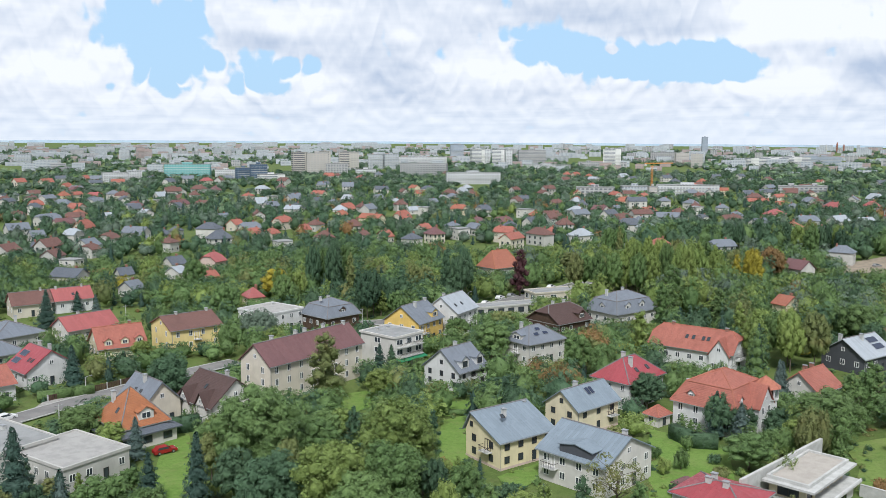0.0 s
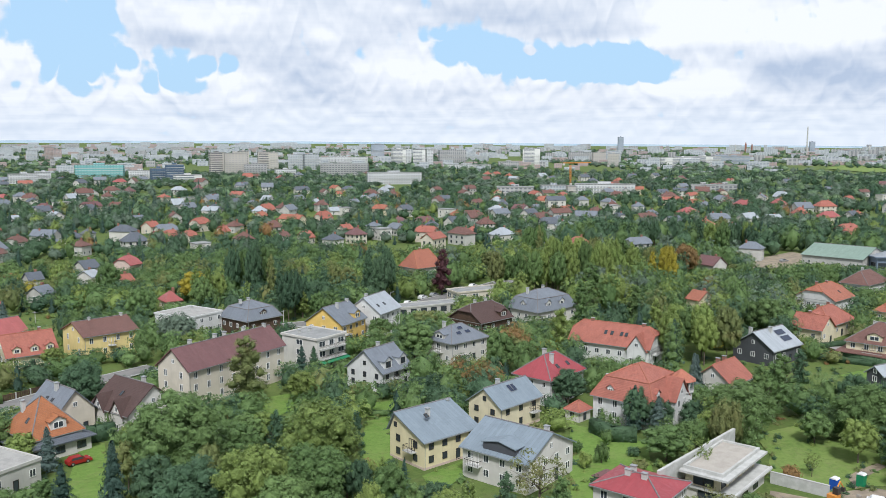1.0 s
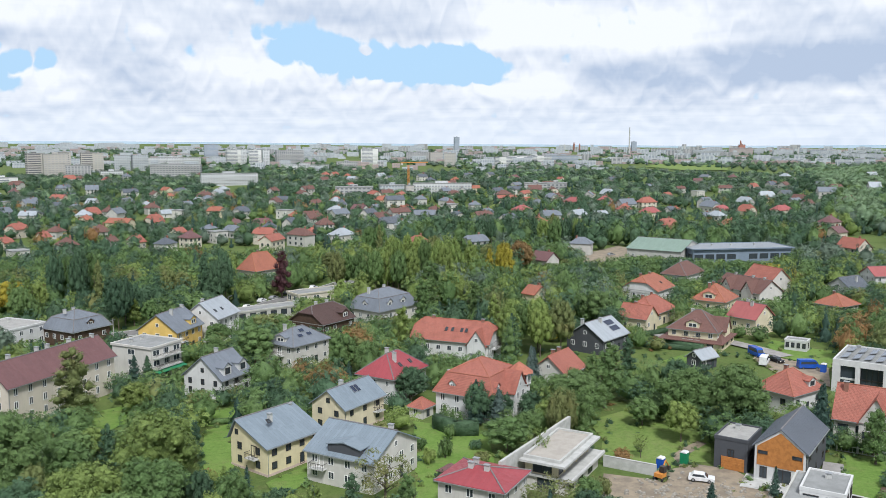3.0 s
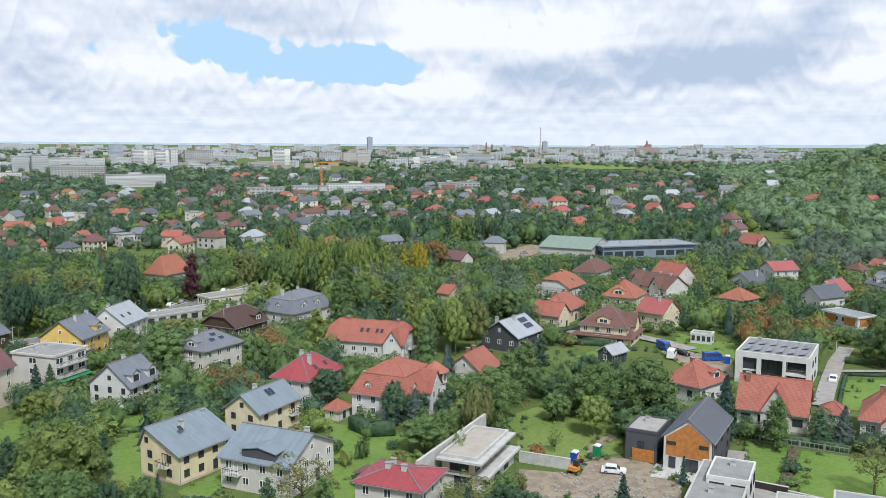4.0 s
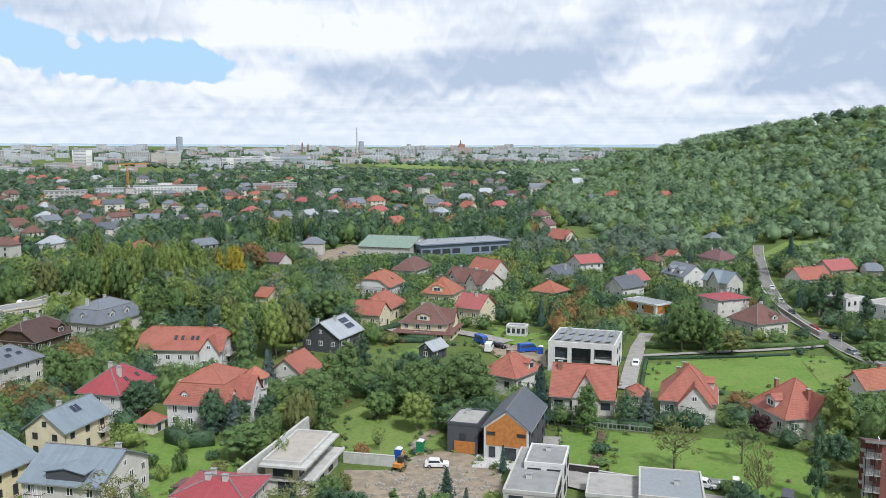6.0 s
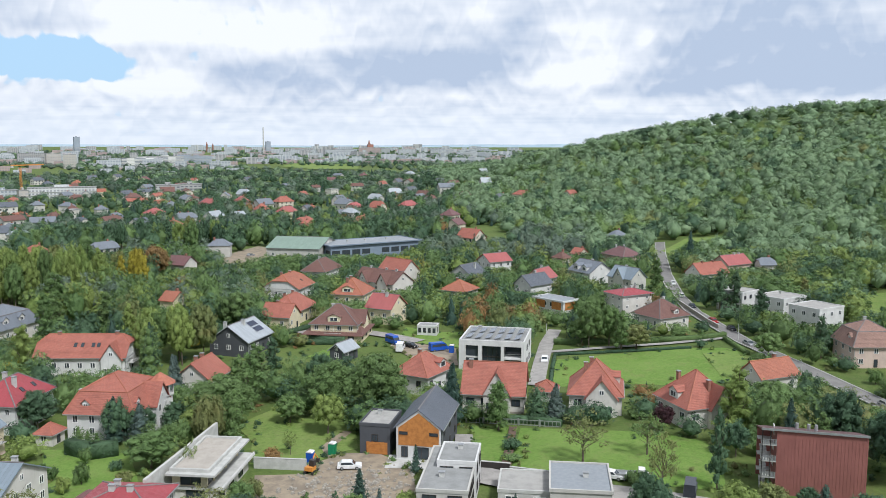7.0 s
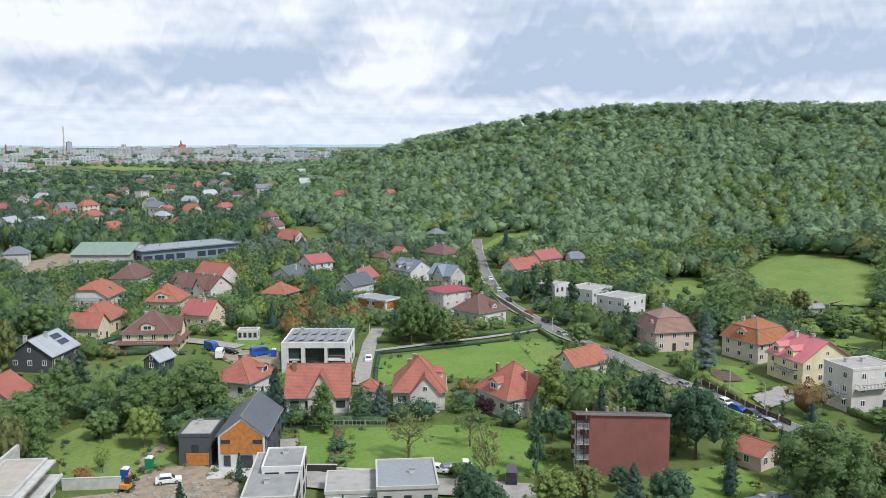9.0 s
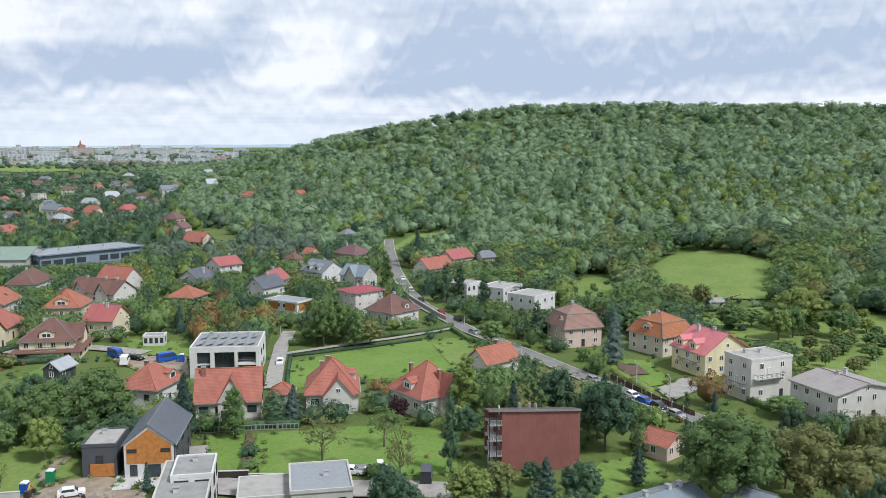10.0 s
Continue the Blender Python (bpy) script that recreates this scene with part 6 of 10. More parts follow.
cottage("dark roofed house among trees", 57, 566, 39, 8.6, 9.6, 4.4, 8.2, "gable", OFFWHITE, ANTHRA)
cottage("pale roofed house among trees", 100, 657, 11, 12.1, 9.5, 5.2, 8.4, "hip", OFFWHITE, PALEROOF)
cottage("dark red roofed house among trees", 121, 672, -50, 12.4, 10.0, 4.4, 7.7, "gable", OFFWHITE, MAROON)
cottage("grey roofed house among trees", 136, 688, 34, 7.1, 8.5, 3.6, 6.6, "gable", GREYW, SLATE)
cottage("orange tiled roofed house among trees", 157, 672, 37, 13.2, 9.4, 3.2, 6.5, "gable", CREAM, ORANGE)
cottage("grey roofed house among trees", 191, 757, 6, 10.2, 8.8, 5.2, 8.4, "hip", GREYW, SLATE)
cottage("brown roofed house among trees", 174, 648, 20, 10.8, 8.8, 4.4, 7.3, "hip", GREYW, BROWN)
cottage("pale roofed house among trees", 193, 672, 34, 12.7, 9.5, 6.4, 0.0, "flat", OFFWHITE, PALEROOF)
cottage("grey roofed house among trees", 133, 592, 37, 11.0, 8.1, 3.2, 6.1, "hip", GREYW, SLATE)
cottage("brown roofed house among trees", 119, 584, 33, 12.6, 9.5, 5.2, 8.8, "gable", GREYW, BROWN)
cottage("red roofed house among trees", 64, 516, 13, 6.8, 8.8, 3.6, 6.7, "hip", BEIGE, RED)
cottage("dark roofed house among trees", 179, 604, -57, 7.9, 8.8, 3.6, 6.5, "halfhip", OFFWHITE, ANTHRA)
cottage("red roofed house among trees", 272, 757, 0, 18.7, 8.7, 4.4, 7.4, "gable", BEIGE, RED)
cottage("orange tiled roofed house among trees", 281, 727, 14, 12.6, 9.5, 3.6, 7.2, "halfhip", CREAM, ORANGE)
cottage("brown roofed house among trees", 321, 757, -63, 13.3, 9.5, 5.2, 8.3, "hip", GREYW, BROWN)
cottage("pinkish red roofed house among trees", 237, 625, 29, 14.2, 9.9, 5.2, 8.4, "hip", PINKW, PINKRED)
cottage("pale roofed house among trees", 282, 584, 24, 13.7, 8.3, 3.2, 6.3, "gable", OFFWHITE, PALEROOF)
cottage("dark roofed house among trees", 320, 648, -6, 9.5, 9.7, 3.6, 7.3, "gable", GREYW, ANTHRA)
cottage("grey roofed house among trees", 209, 625, 32, 8.6, 8.1, 3.6, 6.7, "halfhip", GREYW, SLATE)
cottage("red roofed house among trees", 64, 370, 35, 6.2, 8.0, 3.2, 6.2, "halfhip", BEIGE, RED)
cottage("orange tiled roofed house among trees", 113, 284, -62, 6.3, 8.0, 4.4, 7.2, "gable", CREAM, ORANGE)
cottage("dark red roofed house among trees", 147, 359, -62, 10.8, 9.4, 5.2, 8.7, "gable", OFFWHITE, MAROON)
cottage("grey roofed house among trees", -9, 757, 36, 7.6, 9.1, 4.4, 7.2, "gable", GREYW, SLATE)
cottage("pale roofed house among trees", -41, 757, 38, 9.9, 9.4, 4.4, 7.6, "hip", OFFWHITE, PALEROOF)
cottage("brown roofed house among trees", -65, 698, 40, 7.1, 9.1, 4.4, 8.0, "hip", GREYW, BROWN)
cottage("grey roofed house among trees", -93, 739, 57, 7.5, 8.8, 4.4, 7.6, "halfhip", GREYW, SLATE)
cottage("brown roofed house among trees", -239, 843, 36, 8.8, 9.8, 5.2, 9.0, "hip", GREYW, BROWN)
cottage("red roofed house among trees", -184, 827, 63, 9.4, 9.8, 5.2, 8.1, "hip", BEIGE, RED)
cottage("orange tiled roofed house among trees", 348, 594, 5, 13.9, 9.3, 4.4, 7.3, "hip", CREAM, ORANGE)
cottage("grey roofed house among trees", 352, 558, -72, 11.3, 8.3, 3.2, 5.9, "gable", GREYW, SLATE)
cottage("pinkish red roofed house among trees", 385, 587, 17, 10.6, 9.7, 4.4, 8.0, "halfhip", PINKW, PINKRED)
cottage("orange tiled roofed house among trees", 504, 697, 9, 9.5, 8.9, 3.6, 6.5, "hip", CREAM, ORANGE)
cottage("grey roofed house among trees", 490, 639, 13, 11.4, 8.6, 4.4, 7.0, "gable", GREYW, SLATE)
cottage("brown roofed house among trees", 496, 581, -21, 8.5, 9.8, 5.2, 8.4, "halfhip", GREYW, BROWN)
cottage("red roofed house among trees", 498, 511, -84, 16.6, 9.6, 4.4, 7.9, "hip", BEIGE, RED)
cottage("grey roofed house among trees", 491, 530, -83, 8.7, 8.3, 3.6, 6.7, "halfhip", GREYW, SLATE)
cottage("red roofed house among trees", 503, 464, -2, 9.0, 9.1, 3.6, 6.9, "gable", BEIGE, RED)
cottage("pale roofed house among trees", 492, 793, 13, 11.7, 9.7, 5.6, 0.0, "flat", OFFWHITE, PALEROOF)
cottage("brown roofed house among trees", 502, 844, 4, 10.9, 8.1, 5.2, 7.7, "gable", GREYW, BROWN)
cottage("grey roofed house among trees", 602, 856, 10, 12.6, 8.7, 3.6, 7.1, "gable", GREYW, SLATE)
cottage("brown roofed house among trees", 678, 928, -16, 12.7, 8.0, 3.6, 6.8, "halfhip", GREYW, BROWN)
cottage("pale roofed house among trees", 741, 975, 8, 14.8, 9.3, 5.6, 0.0, "flat", OFFWHITE, PALEROOF)
cottage("dark roofed house among trees", 657, 811, -19, 15.8, 8.1, 3.6, 6.2, "gable", GREYW, ANTHRA)
cottage("brown roofed house among trees", 580, 698, -5, 11.0, 9.8, 4.4, 7.7, "gable", GREYW, BROWN)
cottage("grey roofed house among trees", 501, 908, -69, 10.4, 8.4, 4.4, 7.1, "gable", GREYW, SLATE)
cottage("red roofed house among trees", 442, 767, 20, 8.9, 8.8, 3.2, 6.6, "gable", BEIGE, RED)
cottage("brown roofed house among trees", 472, 600, 12, 10.0, 8.1, 5.2, 8.1, "gable", GREYW, BROWN)
cottage("brown roofed house among trees", 292, 274, -2, 6.2, 8.0, 4.4, 7.2, "hip", GREYW, BROWN)
cottage("red roofed house among trees", 316, 285, -88, 6.2, 8.0, 3.2, 6.0, "gable", BEIGE, RED)
cottage("grey roofed house among trees", 387, 321, -5, 10.2, 8.0, 3.2, 6.2, "hip", GREYW, SLATE)
cottage("grey roofed house among trees", 340, 201, -39, 7.2, 8.5, 5.2, 8.0, "halfhip", GREYW, SLATE)
def in_belt(x, y):
    """The belt of tall dark trees behind the sports halls."""
    return 13 < math.degrees(math.atan2(x, y)) < 39 and 458 < math.hypot(x, y) < 525


# more roofs that show between the tree tops
rng_m = random.Random(58)
kinds = [(RED, BEIGE, "red"), (SLATE, GREYW, "grey"), (BROWN, GREYW, "brown"), (ANTHRA, OFFWHITE, "dark"), (PALEROOF, OFFWHITE, "pale"), (ORANGE, CREAM, "orange tiled"), (BROWN, BEIGE, "brown"), (SLATE, OFFWHITE, "grey")]
count = 0
while count < 55:
    a, rr = radians(rng_m.uniform(-27, 27)), rng_m.uniform(430, 960)
    x, y = rr * math.sin(a), rr * math.cos(a)
    if in_belt(x, y) or any(math.hypot(x - px, y - py) < pr + 12 for px, py, pr in placed):
        continue
    cover, wall, word = kinds[rng_m.randrange(len(kinds))]
    w, d, h = rng_m.uniform(9, 15), rng_m.uniform(8, 10), rng_m.choice([4.4, 5.4, 6.0])
    cottage(word + " roofed house half hidden among trees", x, y, rng_m.uniform(0, 180), w, d, h, h + d * 0.36, rng_m.choice(["gable", "gable", "hip", "halfhip"]), wall, cover)
    count += 1


# ---------------------------------------------------------------- trees
def leaf_cloud(rng, centres, radii, count, size, flat=0.35):
    """Leaf clumps spread over lobes: each a small bent quad, facing mostly outwards."""
    centres, radii = np.asarray(centres, float), np.asarray(radii, float)
    area = (radii[:, 0] * radii[:, 2])
    pick = rng.choice(len(centres), count, p=area / area.sum())
    d = rng.normal(size=(count, 3))
    d /= np.linalg.norm(d, axis=1)[:, None]
    d[:, 2] = np.where(d[:, 2] < -0.5, -d[:, 2], d[:, 2])
    k = rng.uniform(0.62, 1.12, count)[:, None]
    p = centres[pick] + d * radii[pick] * k
    n = d + rng.normal(scale=0.55, size=(count, 3)) + (0, 0, flat)
    n /= np.linalg.norm(n, axis=1)[:, None]
    return p, n, size * rng.uniform(0.6, 1.35, count)


def quads_of(rng, p, n, s, long=1.0):
    r = rng.normal(size=p.shape)
    a = np.cross(n, r)
    a /= np.linalg.norm(a, axis=1)[:, None] + 1e-9
    b = np.cross(n, a)
    s = s[:, None]
    v = np.stack([p - a * s, p - b * s * 0.62 * long + n * s * 0.12, p + a * s * 0.9, p + b * s * 0.7 * long - n * s * 0.15], 1).reshape(-1, 3)
    return v, np.arange(len(v)).reshape(-1, 4)


def core_of(centres, radii, k=0.74, ring=7, rows=4):
    """Dense insides of a crown, low in detail."""
    v, q = [], []
    for c, r in zip(centres, radii):
        o = len(v)
        for i in range(rows + 1):
            t = math.pi * (0.06 + 0.88 * i / rows)
            for j in range(ring):
                a = 2 * math.pi * (j + 0.5 * (i % 2)) / ring
                w = k * (0.9 + 0.2 * ((i * 7 + j * 5) % 3) / 2)
                v.append((c[0] + r[0] * w * math.sin(t) * math.cos(a), c[1] + r[1] * w * math.sin(t) * math.sin(a), c[2] + r[2] * w * math.cos(t)))
        for i in range(rows):
            for j in range(ring):
                q.append((o + i * ring + j, o + (i + 1) * ring + j, o + (i + 1) * ring + (j + 1) % ring, o + i * ring + (j + 1) % ring))
    return v, q


def lobes_for(rng, kind):
    """Lobes of a crown for a tree one unit high and one unit wide."""
    if kind == "broad":
        n, c, r = 24, [(0, 0, 0.52)], [(0.36, 0.36, 0.38)]
        for i in range(n):
            z = 1 - 1.62 * (i + 0.5) / n
            q, t = math.sqrt(1 - z * z), 2.39996 * i + rng.uniform(-0.3, 0.3)
            k = rng.uniform(0.80, 1.06)
            c.append((0.36 * k * q * math.cos(t), 0.36 * k * q * math.sin(t), 0.54 + 0.34 * k * z))
            r.append((rng.uniform(0.11, 0.17),) * 2 + (rng.uniform(0.09, 0.14),))
    elif kind == "tall":
        n, c, r = 18, [(0, 0, 0.35), (0, 0, 0.62)], [(0.26, 0.26, 0.24), (0.2, 0.2, 0.26)]
        for i in range(n):
            z = 0.14 + 0.82 * (i + 0.5) / n
            q, t = 0.30 * (1 - abs(z - 0.36) ** 1.5 * 1.7), 2.39996 * i + rng.uniform(-0.4, 0.4)
            c.append((q * math.cos(t), q * math.sin(t), z))
            r.append((rng.uniform(0.13, 0.2) * (1.15 - 0.5 * z),) * 2 + (rng.uniform(0.06, 0.09),))
    elif kind == "willow":
        n = 10
        c = [(0, 0, 0.72)] + [(0.32 * math.cos(6.283 * i / n), 0.32 * math.sin(6.283 * i / n), rng.uniform(0.42, 0.66)) for i in range(n)]
        r = [(0.32, 0.32, 0.26)] + [(0.17, 0.17, rng.uniform(0.22, 0.34)) for i in range(n)]
    elif kind == "airy":
        n, c, r = 26, [(0, 0, 0.5)], [(0.1, 0.1, 0.2)]
        for i in range(n):
            z = 1 - 1.7 * (i + 0.5) / n
            q, t = math.sqrt(1 - z * z), 2.39996 * i + rng.uniform(-0.4, 0.4)
            k = rng.uniform(0.55, 1.1)
            c.append((0.42 * k * q * math.cos(t), 0.42 * k * q * math.sin(t), 0.56 + 0.38 * k * z))
            r.append((rng.uniform(0.07, 0.12),) * 2 + (rng.uniform(0.06, 0.1),))
    else:
        n = 6
        c = [(0, 0, 0.45)] + [(0.28 * math.cos(6.283 * i / n + rng.uniform(-0.4, 0.4)), 0.28 * math.sin(6.283 * i / n), rng.uniform(0.3, 0.6)) for i in range(n)]
        r = [(0.34, 0.34, 0.45)] + [(rng.uniform(0.2, 0.28),) * 2 + (rng.uniform(0.25, 0.4),) for i in range(n)]
    return c, r


def crown_mesh(kind, seed, h, w, count, size, mat):
    rng = np.random.default_rng(seed)
    if kind in ("spruce", "thuja"):
        k = count
        t = rng.uniform(0, 1, k) ** 0.75
        layer = 1.0 if kind == "thuja" else 0.72 + 0.28 * np.abs(np.sin(t * 3.14159 * 9))
        prof = (1 - t) ** 0.85 if kind == "spruce" else np.clip(np.sqrt(np.clip(1 - ((t - 0.35) / 0.66) ** 2, 0.02, 1)), 0.08, 1)
        a = rng.uniform(0, 6.2832, k)
        arm = 1.0 if kind == "thuja" else 0.8 + 0.3 * np.sin(a * 5 + t * 40)
        rad = w / 2 * prof * layer * arm * rng.uniform(0.7, 1.05, k) + 0.1
        p = np.stack([rad * np.cos(a), rad * np.sin(a), h * (0.06 + 0.94 * t)], 1)
        n = np.stack([np.cos(a), np.sin(a), np.full(k, 0.55)], 1) + rng.normal(scale=0.4, size=(k, 3))
        n /= np.linalg.norm(n, axis=1)[:, None]
        v, q = quads_of(rng, p, n, size * rng.uniform(0.7, 1.3, k) * (1.15 - 0.6 * t))
        cv, cq = core_of([(0, 0, h * z) for z in (0.16, 0.34, 0.52, 0.7, 0.85)], [(w / 2 * (1 - z) ** 0.85 * (0.92 if kind == "spruce" else 1.15) + 0.05,) * 2 + (h * 0.13,) for z in (0.16, 0.34, 0.52, 0.7, 0.85)])
    else:
        c, r = lobes_for(rng, kind)
        sc = np.array([w, w, h])
        c, r = np.asarray(c) * sc, np.asarray(r) * sc
        p, n, s = leaf_cloud(rng, c, r, count, size)
        v, q = quads_of(rng, p, n, s, 1.5 if kind == "willow" else 1.0)
        cv, cq = core_of(c, r, 0.70 if kind != "airy" else 0.2, 5, 3)
    vv = np.concatenate([v, np.asarray(cv)])
    qq = np.concatenate([q, np.asarray(cq) + len(v)])
    return big_mesh("crown", vv, qq, mat, None, [0] * len(q) + [1] * len(cq))


def trunk_mesh(kind, seed, h, w):
    rng = np.random.default_rng(seed)
    b = Build()
    top = h * (0.9 if kind in ("spruce", "thuja", "tall") else 0.62)
    r = 0.012 * h + 0.05
    b.tube((0, 0, -0.3), (0, 0, h * 0.25), r * 1.25, r, 8).tube((0, 0, h * 0.25), (0.02 * w, 0, top), r, r * 0.3, 7)
    if kind not in ("spruce", "thuja", "shrub"):
        for i in range(6):
            a, z = i * 2.4 + rng.uniform(0, 0.6), h * rng.uniform(0.25, 0.5)
            b.tube((0, 0, z), (w * 0.34 * math.cos(a), w * 0.34 * math.sin(a), z + h * 0.24), r * 0.5, r * 0.12, 5)
    if kind == "airy":
        for i in range(14):
            a, z = i * 2.4, h * rng.uniform(0.25, 0.7)
            b.tube((0, 0, z), (w * 0.42 * math.cos(a), w * 0.42 * math.sin(a), z + h * 0.22), r * 0.3, r * 0.08, 4)
    return b.mesh("trunk", BARK)


TREE_LABEL = dict(broad="leafy deciduous tree with rounded crown", tall="slender upright deciduous tree", spruce="conical spruce with layered boughs", thuja="narrow columnar evergreen",
                  willow="spreading tree with hanging foliage", airy="airy tree with thin foliage and bare twigs", shrub="dense rounded garden shrub")
TONE = dict(mid="green", dark="dark green", light="light green", olive="olive and brownish", yellow="autumn yellow", rust="rusty brown", spruce="dark green", blue="blue-grey", purple="dark purple", silver="silvery", sage="haze-greyed green")
TREE_SIZE = dict(broad=(10.0, 9.0, 1400, 0.42), tall=(13.0, 6.0, 1300, 0.36), spruce=(12.0, 6.0, 1100, 0.43), thuja=(5.0, 1.8, 420, 0.22), willow=(10.0, 10.0, 1900, 0.38), airy=(10.0, 9.0, 900, 0.30), shrub=(2.6, 3.2, 420, 0.26))
_trees, _tree_no = {}, [0]


def tree(kind, tone, x, y, h, w):
    """A tree: trunk and crown. Alike trees share their meshes, at their own size and turn."""
    i = _tree_no[0]
    _tree_no[0] += 1
    large = kind in ("broad", "willow") and w > 10.5 and math.hypot(x, y) < 200
    key = (kind, tone, i % (3 if kind in ("broad", "tall") else 2), large)
    H0, W0, cnt, size = TREE_SIZE[kind]
    if large:
        cnt, size = 4200, 0.28
    if key not in _trees:
        seed = 11 + len(_trees) * 7
        _trees[key] = (trunk_mesh(kind, seed, H0, W0), crown_mesh(kind, seed, H0, W0, cnt, size, LEAVES[tone]))
    name = {"spruce": "spruce_tree", "thuja": "thuja", "shrub": "shrub"}.get(kind, "tree")
    root = tagged(new(name), TONE[tone] + " " + TREE_LABEL[kind], "shrub" if kind == "shrub" else "tree", "garden shrubs" if kind == "shrub" else "garden trees")
    root.matrix_basis = pose(x, y, ground_z(x, y), 0, 0, (i * 67) % 360) @ Matrix.Diagonal((w / W0, w / W0, h / H0, 1))
    put("trunk", _trees[key][0], root)
    put("crown", _trees[key][1], root)
    return root


tree("broad", "mid", -31.4, 144.2, 17.4, 16.9)
tree("broad", "light", -7.7, 145.5, 14.8, 15.2)
tree("broad", "light", -16.6, 126.5, 14.0, 13.5)
tree("broad", "mid", -8.2, 129.5, 12.7, 12.8)
tree("broad", "dark", -26.0, 126.5, 11.5, 11.9)
tree("broad", "mid", -22.4, 149.4, 9.8, 9.9)
tree("broad", "mid", -11.8, 120.8, 11.1, 11.3)
tree("spruce", "spruce", -66.4, 130.5, 14.0, 8.6)
tree("spruce", "spruce", -37.5, 128.4, 13.9, 7.0)
tree("spruce", "blue", -55.7, 153.5, 8.1, 5.4)
tree("spruce", "spruce", -46.4, 132.6, 9.2, 5.9)
tree("broad", "olive", -39.6, 144.2, 9.0, 6.2)
tree("broad", "dark", -32.6, 132.6, 10.2, 8.6)
tree("spruce", "spruce", -58.5, 128.4, 8.1, 5.9)
tree("broad", "mid", -51.6, 126.5, 8.1, 9.6)
tree("broad", "mid", -69.5, 164.1, 7.3, 10.9)
tree("broad", "light", -61.6, 156.4, 6.5, 6.9)
tree("broad", "dark", -60.4, 187.8, 11.8, 10.6)
tree("tall", "olive", -25.9, 189.1, 16.0, 10.9)
tree("spruce", "spruce", -15.8, 213.8, 7.5, 5.2)
tree("spruce", "dark", -12.8, 212.7, 7.5, 5.1)
tree("broad", "light", -14.5, 192.1, 7.2, 7.8)
tree("spruce", "spruce", -120.0, 260.4, 10.6, 8.5)
tree("spruce", "spruce", -85.9, 198.8, 9.4, 6.5)
tree("tall", "light", -52.8, 298.9, 14.8, 5.4)
tree("tall", "light", -57.5, 301.5, 15.4, 6.0)
tree("broad", "mid", -54.2, 293.8, 13.6, 8.1)
tree("broad", "light", -50.9, 303.8, 13.1, 7.5)
tree("broad", "mid", -68.3, 271.0, 14.0, 11.0)
tree("broad", "mid", -93.8, 326.9, 14.0, 10.0)
tree("willow", "silver", -51.8, 242.8, 10.9, 11.5)
tree("tall", "dark", -39.5, 326.9, 19.9, 5.3)
tree("broad", "mid", -44.5, 329.6, 18.5, 6.9)
tree("broad", "dark", -41.0, 321.5, 19.7, 6.8)
tree("broad", "mid", -37.5, 332.1, 19.7, 8.4)
tree("broad", "dark", -48.8, 325.6, 19.7, 7.3)
tree("tall", "olive", -34.5, 322.5, 16.4, 5.3)
tree("broad", "dark", -43.8, 335.6, 16.3, 7.2)
tree("broad", "dark", -22.9, 284.3, 17.0, 7.2)
tree("tall", "dark", -28.1, 287.2, 15.0, 5.0)
tree("broad", "dark", -24.5, 278.6, 16.5, 7.4)
tree("broad", "dark", -20.8, 289.7, 13.8, 7.7)
tree("broad", "dark", 6.3, 309.5, 17.5, 8.9)
tree("tall", "dark", 1.2, 312.3, 18.3, 6.2)
tree("broad", "dark", 4.7, 304.0, 18.5, 7.6)
tree("broad", "dark", 8.3, 314.8, 19.5, 6.8)
tree("broad", "olive", -6.2, 320.9, 11.8, 7.4)
tree("broad", "olive", -11.2, 323.6, 12.7, 6.8)
tree("broad", "mid", -15.4, 282.4, 9.1, 6.6)
tree("tall", "light", -20.5, 285.3, 9.3, 5.9)
tree("tall", "purple", 28.5, 320.9, 18.0, 8.9)
tree("tall", "light", 77.4, 324.5, 19.1, 5.8)
tree("broad", "light", 72.6, 327.1, 21.3, 8.5)
tree("broad", "light", 76.0, 319.2, 17.7, 9.0)
tree("tall", "light", 79.4, 329.5, 18.7, 5.8)
tree("tall", "light", 68.4, 323.2, 20.9, 5.5)
tree("broad", "mid", 82.3, 320.2, 21.8, 6.6)
tree("broad", "light", 73.2, 332.9, 21.4, 8.6)
tree("broad", "mid", 71.2, 316.1, 18.3, 8.1)
tree("broad", "light", 84.9, 327.9, 18.2, 6.9)
tree("tall", "light", 94.4, 320.9, 20.9, 6.3)
tree("tall", "light", 89.6, 323.6, 17.5, 6.1)
tree("broad", "light", 93.0, 315.6, 20.2, 8.8)
tree("tall", "light", 96.4, 325.9, 18.5, 6.4)
tree("broad", "light", 85.4, 319.6, 18.6, 7.0)
tree("tall", "light", 99.3, 316.6, 20.0, 6.3)
tree("broad", "light", 90.3, 329.4, 19.8, 8.2)
tree("broad", "light", 88.2, 312.5, 20.2, 7.9)
tree("broad", "light", 102.0, 324.3, 17.5, 8.4)
tree("tall", "mid", 75.7, 284.3, 16.9, 11.6)
tree("broad", "yellow", 114.4, 320.9, 14.4, 8.1)
tree("tall", "yellow", 109.5, 323.6, 15.6, 6.2)
tree("broad", "yellow", 112.9, 315.5, 17.9, 8.5)
tree("broad", "yellow", 116.4, 326.0, 18.6, 7.2)
tree("broad", "rust", 131.8, 346.3, 15.7, 10.9)
tree("broad", "olive", 58.8, 326.9, 15.7, 7.4)
tree("broad", "mid", 53.9, 329.6, 16.1, 8.9)
tree("broad", "mid", 57.3, 321.5, 17.4, 7.0)
tree("broad", "mid", 60.8, 332.0, 16.9, 8.2)
